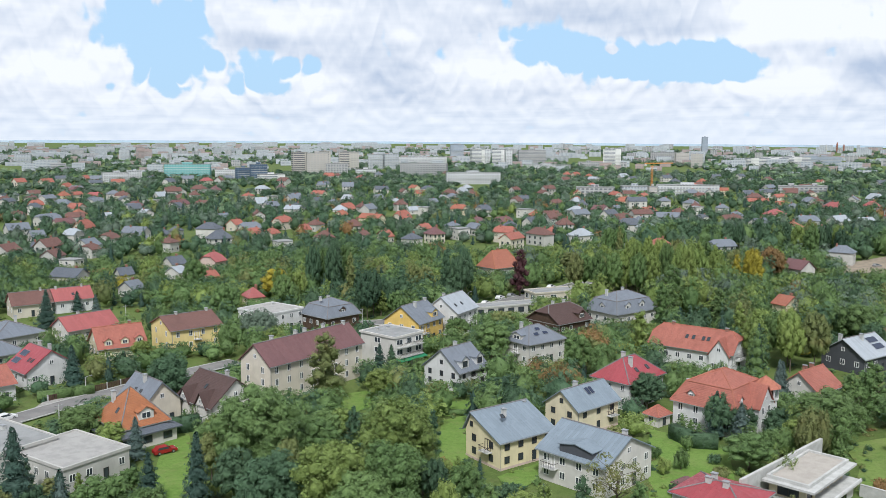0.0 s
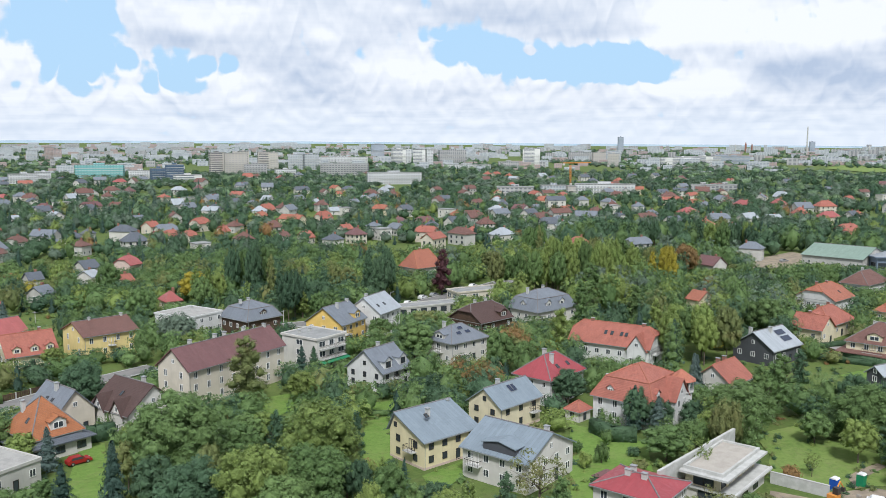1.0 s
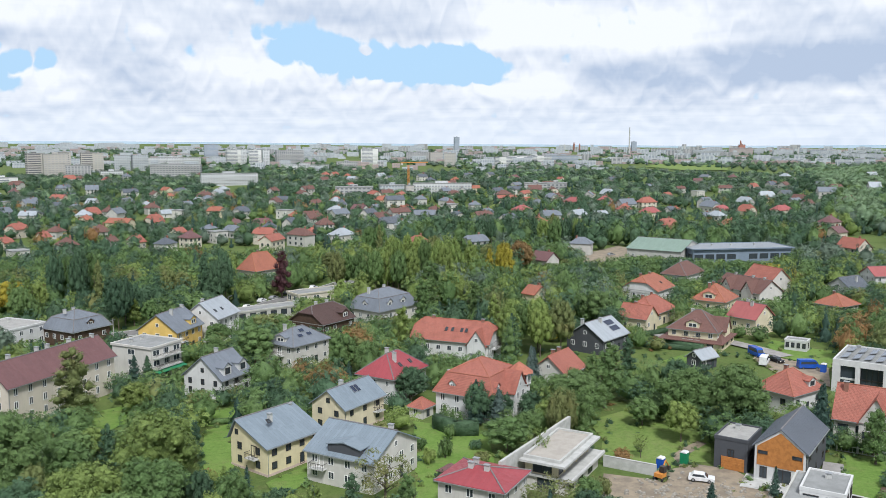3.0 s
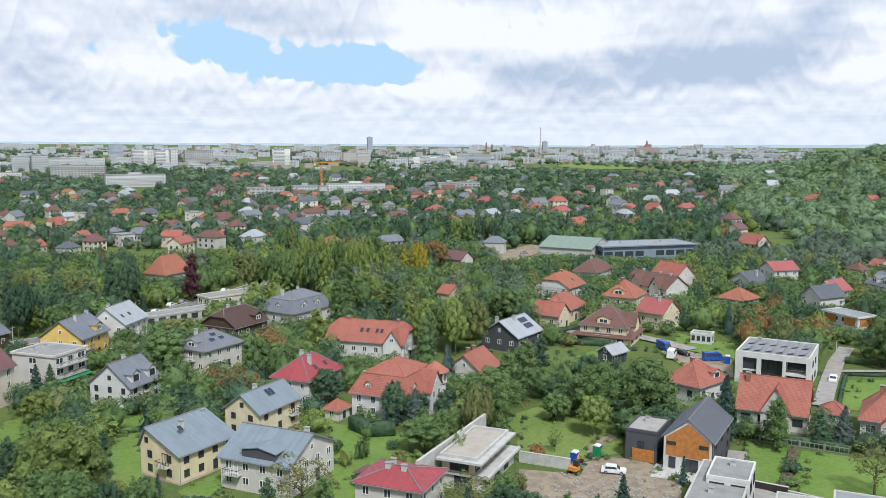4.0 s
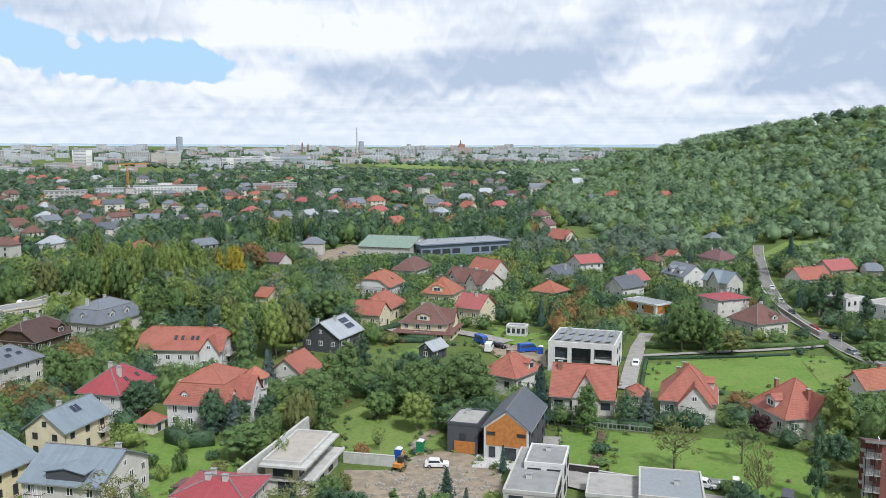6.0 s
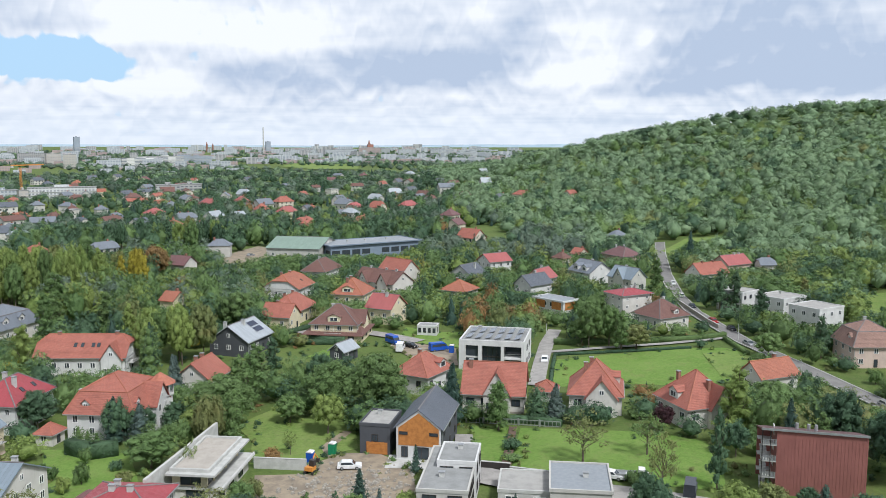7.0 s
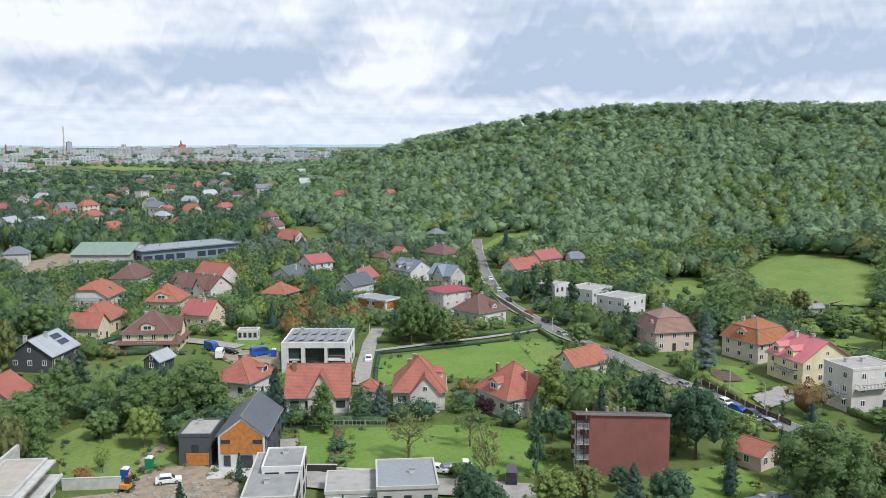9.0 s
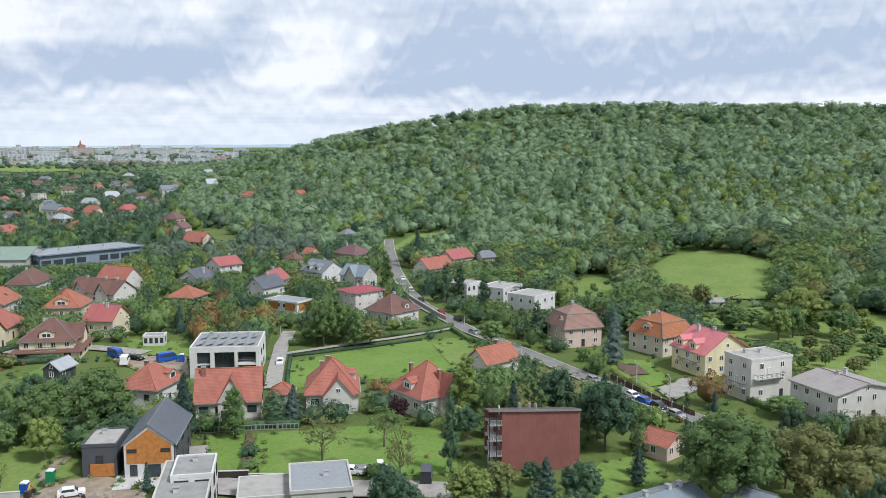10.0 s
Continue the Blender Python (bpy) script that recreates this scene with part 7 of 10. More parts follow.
tree("broad", "olive", 49.6, 325.6, 16.6, 8.0)
tree("broad", "mid", 63.7, 322.5, 17.5, 7.3)
tree("tall", "mid", 65.7, 258.8, 15.5, 7.9)
tree("tall", "mid", 82.7, 258.8, 13.8, 8.1)
tree("tall", "light", 51.1, 223.8, 13.8, 6.9)
tree("tall", "light", 46.7, 295.9, 10.0, 7.5)
tree("broad", "mid", 38.4, 206.0, 9.9, 8.3)
tree("broad", "mid", 33.0, 209.1, 11.7, 8.1)
tree("broad", "light", 88.3, 219.2, 14.8, 8.1)
tree("broad", "mid", 83.3, 222.0, 14.2, 6.9)
tree("broad", "light", 86.8, 213.9, 14.6, 7.7)
tree("broad", "light", 90.2, 224.4, 15.3, 7.5)
tree("broad", "light", 79.1, 218.0, 14.3, 8.3)
tree("broad", "olive", 93.2, 214.9, 16.3, 8.6)
tree("broad", "light", 84.0, 227.8, 14.1, 8.9)
tree("tall", "dark", 79.0, 213.8, 11.5, 6.1)
tree("spruce", "blue", 73.5, 185.0, 10.3, 6.0)
tree("broad", "mid", 73.2, 160.9, 11.5, 15.6)
tree("tall", "mid", 83.5, 169.0, 12.6, 7.6)
tree("tall", "mid", 79.2, 165.7, 13.0, 7.4)
tree("broad", "dark", 43.9, 183.0, 8.3, 8.9)
tree("broad", "dark", 53.3, 165.0, 9.3, 6.1)
tree("broad", "dark", 57.8, 164.7, 7.1, 7.8)
tree("broad", "mid", 54.0, 148.8, 6.9, 10.3)
tree("airy", "olive", 26.8, 129.5, 10.0, 11.2)
tree("broad", "olive", 17.4, 249.8, 9.2, 9.9)
tree("broad", "mid", 12.8, 225.0, 11.3, 12.0)
tree("broad", "dark", 13.8, 186.6, 6.7, 13.9)
tree("broad", "mid", 4.3, 249.8, 7.0, 8.3)
tree("broad", "olive", -1.1, 183.7, 6.6, 6.2)
tree("broad", "dark", 11.3, 225.0, 6.1, 7.5)
tree("broad", "mid", 20.6, 198.8, 4.7, 9.4)
tree("tall", "dark", 99.1, 188.2, 10.3, 6.0)
tree("tall", "mid", 89.4, 177.6, 12.1, 8.0)
tree("broad", "mid", 94.5, 153.7, 12.6, 12.8)
tree("broad", "mid", 102.3, 148.3, 14.1, 14.0)
tree("broad", "dark", 100.9, 169.1, 10.0, 7.9)
tree("broad", "light", 88.1, 144.8, 8.7, 7.6)
tree("broad", "mid", 85.5, 155.3, 6.3, 7.2)
tree("airy", "light", 76.5, 139.2, 4.9, 3.3)
tree("broad", "mid", 115.7, 240.5, 13.3, 12.3)
tree("airy", "olive", 50.2, 117.5, 7.6, 11.8)
tree("spruce", "spruce", 72.2, 109.6, 7.3, 4.6)
tree("broad", "dark", 65.4, 164.4, 6.6, 7.2)
tree("broad", "light", 65.4, 158.3, 6.4, 5.8)
tree("spruce", "spruce", 119.1, 144.0, 9.1, 6.1)
tree("tall", "mid", 118.7, 128.9, 8.6, 5.7)
tree("spruce", "blue", 131.1, 124.4, 6.3, 5.9)
tree("thuja", "dark", 126.9, 125.5, 7.2, 4.4)
tree("airy", "olive", 115.4, 102.3, 10.1, 10.1)
tree("airy", "mid", 127.7, 97.6, 8.5, 7.7)
tree("airy", "olive", 112.0, 82.4, 12.9, 6.8)
tree("broad", "purple", 141.0, 104.1, 5.8, 5.0)
tree("tall", "dark", 123.6, 80.0, 14.0, 4.1)
tree("tall", "light", 150.6, 93.6, 13.8, 8.7)
tree("broad", "mid", 160.9, 92.0, 10.1, 10.0)
tree("broad", "dark", 155.1, 74.9, 12.8, 9.4)
tree("broad", "dark", 148.4, 61.7, 14.1, 11.6)
tree("broad", "mid", 134.3, 35.3, 16.9, 17.3)
tree("broad", "olive", 141.4, 24.6, 14.6, 14.0)
tree("broad", "olive", 142.0, 16.2, 12.0, 14.9)
tree("broad", "olive", 148.8, 29.6, 11.2, 8.4)
tree("spruce", "spruce", 135.9, 50.5, 7.3, 3.6)
tree("thuja", "dark", 154.2, 57.3, 4.6, 2.9)
tree("spruce", "spruce", 119.6, 59.5, 8.4, 6.6)
tree("broad", "dark", 122.8, 54.7, 7.9, 7.5)
tree("broad", "light", 112.0, 69.0, 7.8, 8.3)
tree("spruce", "blue", 211.3, 86.1, 13.8, 9.1)
tree("tall", "dark", 257.2, 168.3, 14.6, 6.9)
tree("tall", "dark", 260.0, 164.1, 14.0, 6.9)
tree("tall", "dark", 248.8, 147.6, 12.1, 7.2)
tree("tall", "dark", 221.6, 113.8, 11.6, 5.9)
tree("broad", "mid", 188.5, 158.3, 12.9, 7.9)
tree("broad", "mid", 183.3, 161.2, 13.7, 8.5)
tree("tall", "mid", 186.9, 152.6, 11.4, 5.8)
tree("broad", "mid", 184.0, 164.5, 8.2, 9.8)
tree("broad", "olive", 191.3, 150.9, 7.6, 9.7)
tree("spruce", "spruce", 333.3, 234.2, 17.3, 7.4)
tree("tall", "mid", 259.3, 196.2, 15.0, 7.4)
tree("broad", "olive", 278.2, 91.2, 11.6, 11.5)
tree("broad", "olive", 295.6, 89.2, 9.4, 8.1)
tree("broad", "mid", 266.4, 53.1, 10.6, 7.9)
tree("broad", "light", 261.1, 56.0, 10.0, 8.6)
tree("broad", "mid", 275.4, 67.1, 6.2, 7.5)
tree("tall", "rust", 305.0, 55.0, 8.9, 5.1)
tree("broad", "olive", 296.5, 153.9, 8.6, 7.9)
tree("tall", "olive", 291.4, 156.8, 9.3, 6.3)
tree("broad", "dark", 293.7, 144.0, 10.1, 8.6)
tree("broad", "mid", 211.4, 122.9, 7.4, 8.9)
tree("broad", "purple", 254.2, 106.8, 5.4, 6.4)
tree("broad", "mid", 247.5, 94.8, 8.6, 10.5)
tree("broad", "mid", 267.9, 71.1, 7.9, 10.9)
tree("broad", "mid", 188.1, 38.1, 4.9, 9.0)
tree("shrub", "light", 38.5, 146.7, 3.3, 2.7)
tree("shrub", "mid", 42.0, 148.8, 4.3, 3.2)
tree("shrub", "mid", 38.7, 153.5, 2.7, 2.2)
tree("shrub", "light", 42.7, 139.3, 3.4, 4.0)
tree("shrub", "olive", 47.6, 144.2, 2.5, 3.1)
tree("shrub", "dark", 37.9, 137.0, 2.9, 2.4)
tree("shrub", "mid", 45.5, 157.9, 3.3, 2.5)
tree("shrub", "dark", 48.8, 151.6, 2.3, 2.8)
tree("broad", "olive", 252.0, 45.7, 5.0, 4.9)
tree("broad", "mid", 252.4, 37.1, 3.4, 4.0)
tree("broad", "mid", 269.3, 28.9, 3.9, 6.2)
tree("broad", "mid", 284.0, 52.1, 5.3, 6.1)
tree("broad", "mid", 234.6, 46.7, 3.4, 3.3)
tree("broad", "mid", 266.6, 31.9, 4.8, 6.5)
tree("broad", "mid", 236.3, 38.9, 5.0, 3.5)
tree("broad", "mid", 293.7, 50.0, 4.0, 7.2)
tree("broad", "olive", 248.9, 40.0, 3.9, 5.8)
tree("broad", "mid", 257.8, 38.1, 4.3, 6.2)
tree("broad", "olive", 232.7, 31.6, 4.7, 5.0)
tree("broad", "mid", 229.6, 43.2, 4.2, 3.7)
tree("broad", "olive", 258.9, 31.7, 3.1, 5.0)
tree("broad", "olive", 262.4, 37.1, 5.0, 4.7)
tree("broad", "mid", 270.5, 51.7, 5.4, 3.8)
tree("broad", "olive", 295.7, 43.0, 4.9, 7.3)
tree("broad", "mid", 277.5, 49.4, 4.0, 3.9)
tree("broad", "light", 297.0, 43.6, 6.0, 4.9)
tree("broad", "olive", 241.8, 43.1, 3.5, 6.0)
tree("broad", "mid", 275.5, 32.2, 5.1, 4.9)
tree("broad", "mid", 251.3, 29.9, 4.2, 6.2)
tree("broad", "light", 264.7, 41.0, 5.4, 4.9)
tree("broad", "olive", 271.5, 48.9, 3.0, 4.9)
tree("broad", "light", 297.5, 44.3, 3.4, 6.1)
tree("broad", "olive", 245.4, 38.7, 4.2, 4.1)
tree("broad", "mid", 252.4, 39.3, 5.1, 4.2)
tree("broad", "olive", 251.9, 40.1, 3.1, 3.9)
tree("broad", "olive", 239.1, 30.7, 3.3, 4.3)
tree("broad", "light", 298.8, 39.0, 4.1, 4.7)
tree("broad", "light", 283.5, 35.8, 5.0, 6.0)
tree("shrub", "mid", 305.0, 140.2, 2.0, 2.4)
tree("shrub", "dark", 325.1, 136.0, 2.1, 2.5)
tree("shrub", "dark", 300.4, 138.3, 1.9, 2.4)
tree("shrub", "dark", 318.8, 128.6, 2.0, 2.5)
tree("shrub", "dark", 334.4, 137.2, 2.1, 2.6)
tree("shrub", "dark", 299.6, 132.9, 1.9, 2.4)
tree("shrub", "dark", 323.5, 131.0, 2.0, 2.5)
tree("shrub", "dark", 322.9, 132.0, 2.0, 2.5)
tree("shrub", "mid", 311.1, 135.7, 2.0, 2.4)
tree("shrub", "mid", 308.1, 133.4, 2.0, 2.4)
tree("shrub", "mid", 315.9, 137.8, 2.0, 2.5)
tree("shrub", "mid", 328.1, 149.4, 2.1, 2.6)
tree("shrub", "dark", 296.8, 126.5, 1.9, 2.3)
tree("shrub", "mid", 309.0, 143.5, 2.0, 2.4)
tree("shrub", "dark", 300.0, 128.0, 1.9, 2.3)
tree("shrub", "dark", 301.2, 121.9, 1.9, 2.3)
tree("shrub", "light", 301.4, 68.3, 3.1, 3.2)
tree("shrub", "dark", 288.4, 63.1, 2.0, 4.8)
tree("shrub", "light", 283.6, 83.0, 1.9, 4.3)
tree("shrub", "dark", 256.7, 78.2, 2.4, 3.0)
tree("shrub", "dark", 286.7, 63.5, 2.6, 3.1)
tree("shrub", "dark", 268.0, 68.0, 2.3, 3.1)
tree("shrub", "dark", 299.3, 65.5, 3.0, 4.4)
tree("shrub", "dark", 268.3, 71.9, 2.3, 3.8)
tree("shrub", "dark", 279.7, 74.3, 3.8, 4.9)
tree("shrub", "mid", 292.9, 89.7, 4.1, 5.4)
tree("shrub", "mid", 273.3, 82.5, 2.2, 2.4)
tree("shrub", "mid", 282.7, 76.2, 2.8, 2.9)
tree("shrub", "light", 293.6, 81.1, 1.9, 5.0)
tree("shrub", "dark", 282.2, 64.3, 2.5, 4.4)
tree("broad", "yellow", 120.5, 339.6, 15.9, 7.7)
tree("broad", "olive", 115.2, 342.5, 15.4, 8.9)
tree("tall", "yellow", 118.9, 333.8, 14.7, 6.5)
tree("broad", "rust", 132.8, 353.2, 15.1, 11.1)
tree("tall", "light", 77.0, 326.9, 22.2, 5.5)
tree("tall", "light", 71.9, 329.8, 20.7, 5.2)
tree("broad", "light", 92.1, 368.0, 17.1, 7.1)
tree("broad", "light", 87.4, 370.7, 17.8, 6.5)
tree("broad", "light", 90.7, 362.9, 17.8, 8.5)
tree("broad", "light", 72.7, 333.1, 16.4, 11.1)
tree("broad", "light", 97.0, 339.6, 18.5, 8.3)
tree("broad", "olive", 91.8, 342.4, 20.5, 7.8)
tree("broad", "light", 95.4, 333.9, 18.7, 8.4)
tree("tall", "mid", 98.7, 326.9, 20.4, 11.2)
tree("broad", "dark", 158.0, 465.0, 12.2, 8.0)
tree("broad", "dark", 153.2, 467.7, 14.3, 7.4)
tree("broad", "dark", 156.6, 459.7, 14.7, 6.5)
tree("broad", "dark", 160.0, 470.0, 12.2, 8.7)
tree("broad", "dark", 178.1, 453.1, 16.2, 8.0)
tree("tall", "light", 172.8, 456.0, 14.4, 5.7)
tree("tall", "dark", 176.5, 447.4, 13.7, 6.3)
tree("broad", "dark", 180.2, 458.6, 15.6, 7.3)
tree("tall", "light", 177.4, 420.8, 16.0, 5.4)
tree("broad", "light", 172.4, 423.5, 17.9, 8.2)
tree("broad", "mid", 175.9, 415.4, 18.9, 8.0)
tree("broad", "olive", 179.4, 425.9, 19.9, 8.5)
tree("broad", "light", 191.4, 420.8, 18.2, 8.3)
tree("broad", "dark", 186.2, 423.7, 17.8, 6.8)
tree("broad", "dark", 189.9, 415.1, 16.3, 8.3)
tree("broad", "dark", 193.5, 426.2, 16.8, 6.9)
tree("broad", "dark", 181.7, 419.4, 17.5, 6.7)
tree("tall", "light", 89.9, 244.2, 9.9, 5.6)
tree("tall", "light", 84.9, 246.9, 11.7, 5.2)
tree("broad", "light", 88.4, 238.8, 11.6, 7.6)
tree("tall", "light", 55.0, 240.8, 9.5, 4.6)
tree("tall", "light", 46.5, 295.9, 10.2, 7.9)
tree("broad", "olive", 53.5, 368.0, 10.9, 12.1)
tree("broad", "dark", 80.5, 262.7, 7.4, 8.1)
tree("broad", "olive", 35.3, 211.1, 10.0, 10.0)
tree("tall", "mid", 72.0, 272.7, 12.3, 8.3)
tree("tall", "light", 91.2, 288.0, 9.0, 6.9)
tree("spruce", "spruce", 78.6, 213.8, 12.5, 5.8)
tree("broad", "light", 65.9, 353.2, 16.2, 10.6)
tree("broad", "mid", 81.9, 401.6, 20.2, 7.4)
tree("broad", "mid", 77.2, 404.2, 18.9, 8.2)
tree("tall", "olive", 80.5, 396.5, 18.8, 5.4)
tree("broad", "silver", 81.4, 298.9, 14.8, 10.2)
tree("spruce", "spruce", -62.4, 91.5, 9.6, 4.6)
tree("tall", "mid", -51.6, 99.6, 9.3, 4.6)
tree("tall", "dark", -42.3, 101.1, 12.2, 5.5)
tree("tall", "light", -28.2, 108.5, 8.8, 4.4)
tree("broad", "mid", -24.5, 110.8, 10.1, 6.8)
tree("broad", "light", -19.0, 109.5, 9.4, 5.7)
tree("broad", "dark", -10.7, 113.3, 8.4, 8.2)
tree("broad", "mid", 5.1, 110.3, 11.0, 7.9)
tree("broad", "mid", 21.6, 108.8, 8.2, 7.3)
tree("broad", "olive", 35.5, 106.5, 9.0, 6.1)
tree("broad", "dark", 38.6, 103.5, 9.8, 5.2)
tree("broad", "mid", 57.6, 93.3, 8.9, 5.9)
tree("broad", "dark", 65.0, 91.8, 7.6, 7.2)
tree("willow", "olive", 71.8, 85.3, 10.2, 5.3)
tree("tall", "dark", 76.6, 81.5, 10.1, 5.0)
tree("spruce", "spruce", 82.5, 75.8, 8.4, 4.0)
tree("spruce", "spruce", 86.7, 70.0, 8.0, 3.8)
tree("broad", "dark", 93.0, 64.9, 8.0, 6.7)
tree("broad", "light", 103.3, 49.0, 10.7, 7.5)
tree("spruce", "blue", 103.2, 39.1, 8.4, 4.1)
tree("willow", "olive", 112.3, 20.2, 7.4, 7.2)
tree("tall", "mid", 109.3, 14.4, 9.1, 4.6)
tree("broad", "dark", 111.7, 3.5, 11.6, 5.4)
tree("broad", "dark", -64.6, 96.7, 8.9, 8.1)
tree("tall", "mid", -59.6, 101.7, 8.7, 4.3)
tree("spruce", "spruce", -54.6, 102.7, 8.8, 4.2)
tree("broad", "olive", -45.4, 108.8, 11.3, 5.7)
tree("tall", "light", -35.7, 111.8, 6.7, 3.3)
tree("tall", "mid", -17.4, 115.7, 7.4, 3.7)
tree("broad", "mid", -4.9, 118.5, 9.0, 8.3)
tree("broad", "light", 0.2, 115.3, 12.3, 5.3)
tree("tall", "mid", 6.5, 115.3, 11.2, 5.6)
tree("tall", "light", 14.1, 116.7, 10.6, 5.3)
tree("broad", "dark", 23.8, 115.1, 8.7, 7.5)
tree("willow", "olive", 37.2, 112.3, 6.2, 5.8)
tree("spruce", "spruce", 43.2, 109.1, 6.6, 3.2)
tree("broad", "mid", 64.3, 99.8, 9.1, 5.2)
tree("broad", "mid", 76.3, 91.6, 6.5, 6.5)
tree("tall", "mid", 78.9, 86.7, 7.6, 3.8)
tree("broad", "mid", 86.7, 80.9, 7.8, 7.8)
tree("spruce", "spruce", 88.4, 75.0, 9.0, 4.3)
tree("willow", "olive", 99.1, 61.6, 8.6, 6.3)
tree("tall", "mid", 109.6, 42.8, 6.6, 3.3)
tree("broad", "light", 113.5, 32.7, 6.4, 6.4)
tree("broad", "mid", 112.7, 25.1, 9.3, 5.0)
tree("spruce", "spruce", 114.5, 11.5, 9.3, 4.5)
tree("broad", "rust", 117.7, 2.3, 7.5, 5.1)
tree("willow", "olive", -68.0, 101.7, 10.0, 7.2)
tree("broad", "mid", -54.1, 107.1, 8.3, 6.2)
tree("broad", "mid", -50.2, 110.7, 8.2, 6.6)
tree("spruce", "blue", -46.4, 115.1, 9.0, 4.3)
tree("broad", "light", -34.4, 118.6, 7.3, 7.1)
tree("broad", "dark", -27.6, 117.0, 10.4, 5.5)
tree("tall", "dark", 4.2, 122.9, 6.6, 3.3)
tree("broad", "light", 11.5, 120.9, 7.9, 7.8)
tree("tall", "dark", 19.8, 119.2, 10.5, 5.3)
tree("tall", "mid", 27.8, 118.9, 10.0, 5.0)
tree("tall", "light", 35.3, 117.7, 4.1, 2.0)
tree("spruce", "spruce", 46.9, 111.0, 8.6, 4.1)
tree("broad", "dark", 52.6, 110.9, 8.1, 7.6)
tree("tall", "mid", 61.2, 107.2, 7.1, 3.6)
tree("spruce", "blue", 69.1, 99.8, 8.0, 3.8)
tree("broad", "mid", 84.1, 90.1, 4.9, 4.9)
tree("willow", "olive", 96.5, 79.6, 4.9, 4.9)
tree("broad", "dark", 98.6, 72.5, 9.5, 7.3)
tree("willow", "olive", 101.8, 67.2, 6.5, 5.5)
tree("tall", "dark", 109.4, 56.5, 8.1, 4.1)
tree("broad", "dark", 110.5, 48.6, 8.4, 5.9)
tree("spruce", "blue", 117.6, 36.1, 4.2, 2.0)
tree("tall", "dark", 118.5, 26.6, 6.7, 3.3)
tree("broad", "dark", 121.5, 22.2, 5.8, 5.8)
tree("spruce", "blue", 124.0, 11.9, 6.7, 3.2)
tree("spruce", "blue", 124.1, 4.9, 7.9, 3.8)
tree("spruce", "spruce", -71.4, 106.0, 8.7, 4.2)
tree("tall", "light", -63.7, 107.7, 7.0, 3.5)
tree("broad", "mid", -59.8, 112.6, 6.7, 6.7)
tree("tall", "mid", -41.2, 121.4, 8.6, 4.3)
tree("broad", "mid", 3.4, 128.4, 9.8, 6.9)
tree("broad", "dark", 9.8, 128.6, 5.9, 5.9)
tree("spruce", "blue", 15.1, 126.1, 6.7, 3.2)
tree("broad", "dark", 57.8, 113.1, 5.6, 5.6)
tree("tall", "dark", 67.3, 109.1, 5.1, 2.6)
tree("spruce", "spruce", 88.0, 91.2, 5.1, 2.4)
tree("willow", "olive", 91.1, 86.7, 4.6, 4.6)
tree("broad", "dark", 102.1, 77.4, 9.3, 7.1)
tree("broad", "dark", 115.9, 51.8, 6.2, 6.2)
tree("shrub", "rust", 124.8, 30.2, 3.6, 3.0)
tree("tall", "dark", 125.8, 17.0, 10.6, 5.3)
tree("broad", "dark", 129.2, 11.1, 9.1, 7.5)
tree("broad", "mid", -73.4, 111.4, 8.5, 7.9)
tree("broad", "olive", -63.4, 118.3, 9.8, 6.6)
tree("spruce", "blue", -55.7, 122.2, 9.4, 4.5)
tree("broad", "mid", -45.3, 126.6, 6.2, 6.2)
tree("broad", "dark", -1.2, 132.5, 8.6, 5.6)
tree("broad", "dark", 11.2, 133.9, 3.7, 3.7)
tree("broad", "mid", 56.5, 118.9, 6.8, 5.4)
tree("shrub", "light", 60.3, 117.3, 3.6, 2.5)
tree("shrub", "light", 79.1, 106.5, 3.2, 4.0)
tree("tall", "dark", 105.6, 80.7, 7.5, 3.7)
tree("shrub", "mid", 110.0, 76.3, 1.4, 3.8)
tree("broad", "olive", 129.5, 20.9, 7.6, 5.2)
tree("broad", "dark", 133.2, 13.6, 11.0, 5.2)
tree("spruce", "blue", 133.2, 7.4, 6.5, 3.1)
tree("broad", "dark", -70.2, 118.8, 8.4, 7.1)
tree("broad", "dark", -61.0, 125.0, 6.5, 5.8)
tree("broad", "olive", -25.0, 135.9, 11.0, 5.3)
tree("willow", "olive", -17.5, 137.2, 8.4, 7.3)
tree("broad", "mid", -11.0, 137.8, 7.1, 5.7)
tree("broad", "dark", -3.3, 136.7, 6.9, 6.9)
tree("tall", "light", 2.5, 136.4, 7.1, 3.5)
tree("willow", "olive", 61.2, 124.3, 3.9, 3.9)
tree("broad", "olive", 119.5, 67.6, 6.4, 5.8)
tree("broad", "mid", 139.0, 5.6, 8.3, 5.0)
tree("willow", "olive", -81.9, 117.4, 9.1, 5.3)
tree("broad", "light", -70.5, 125.4, 7.9, 5.4)
tree("shrub", "light", -37.5, 137.2, 3.1, 4.2)
tree("tall", "mid", -22.3, 141.7, 7.4, 3.7)
tree("broad", "light", -0.3, 141.7, 5.1, 5.1)
tree("spruce", "spruce", 6.3, 143.6, 4.3, 2.1)
tree("shrub", "mid", 114.5, 89.8, 2.6, 3.6)
tree("tall", "dark", 124.7, 71.4, 3.9, 2.0)
tree("broad", "dark", 126.8, 65.7, 4.3, 4.3)
tree("spruce", "blue", -80.7, 122.2, 11.0, 5.3)
tree("willow", "olive", -78.0, 128.3, 7.5, 5.8)
tree("tall", "mid", -72.4, 130.0, 8.0, 4.0)
tree("broad", "olive", -62.5, 133.9, 4.7, 4.7)
tree("tall", "light", -59.0, 136.2, 4.4, 2.2)
tree("broad", "mid", -51.4, 138.7, 4.6, 4.6)
tree("shrub", "rust", 0.1, 147.6, 2.8, 3.4)
tree("spruce", "spruce", 89.0, 117.3, 5.3, 2.6)
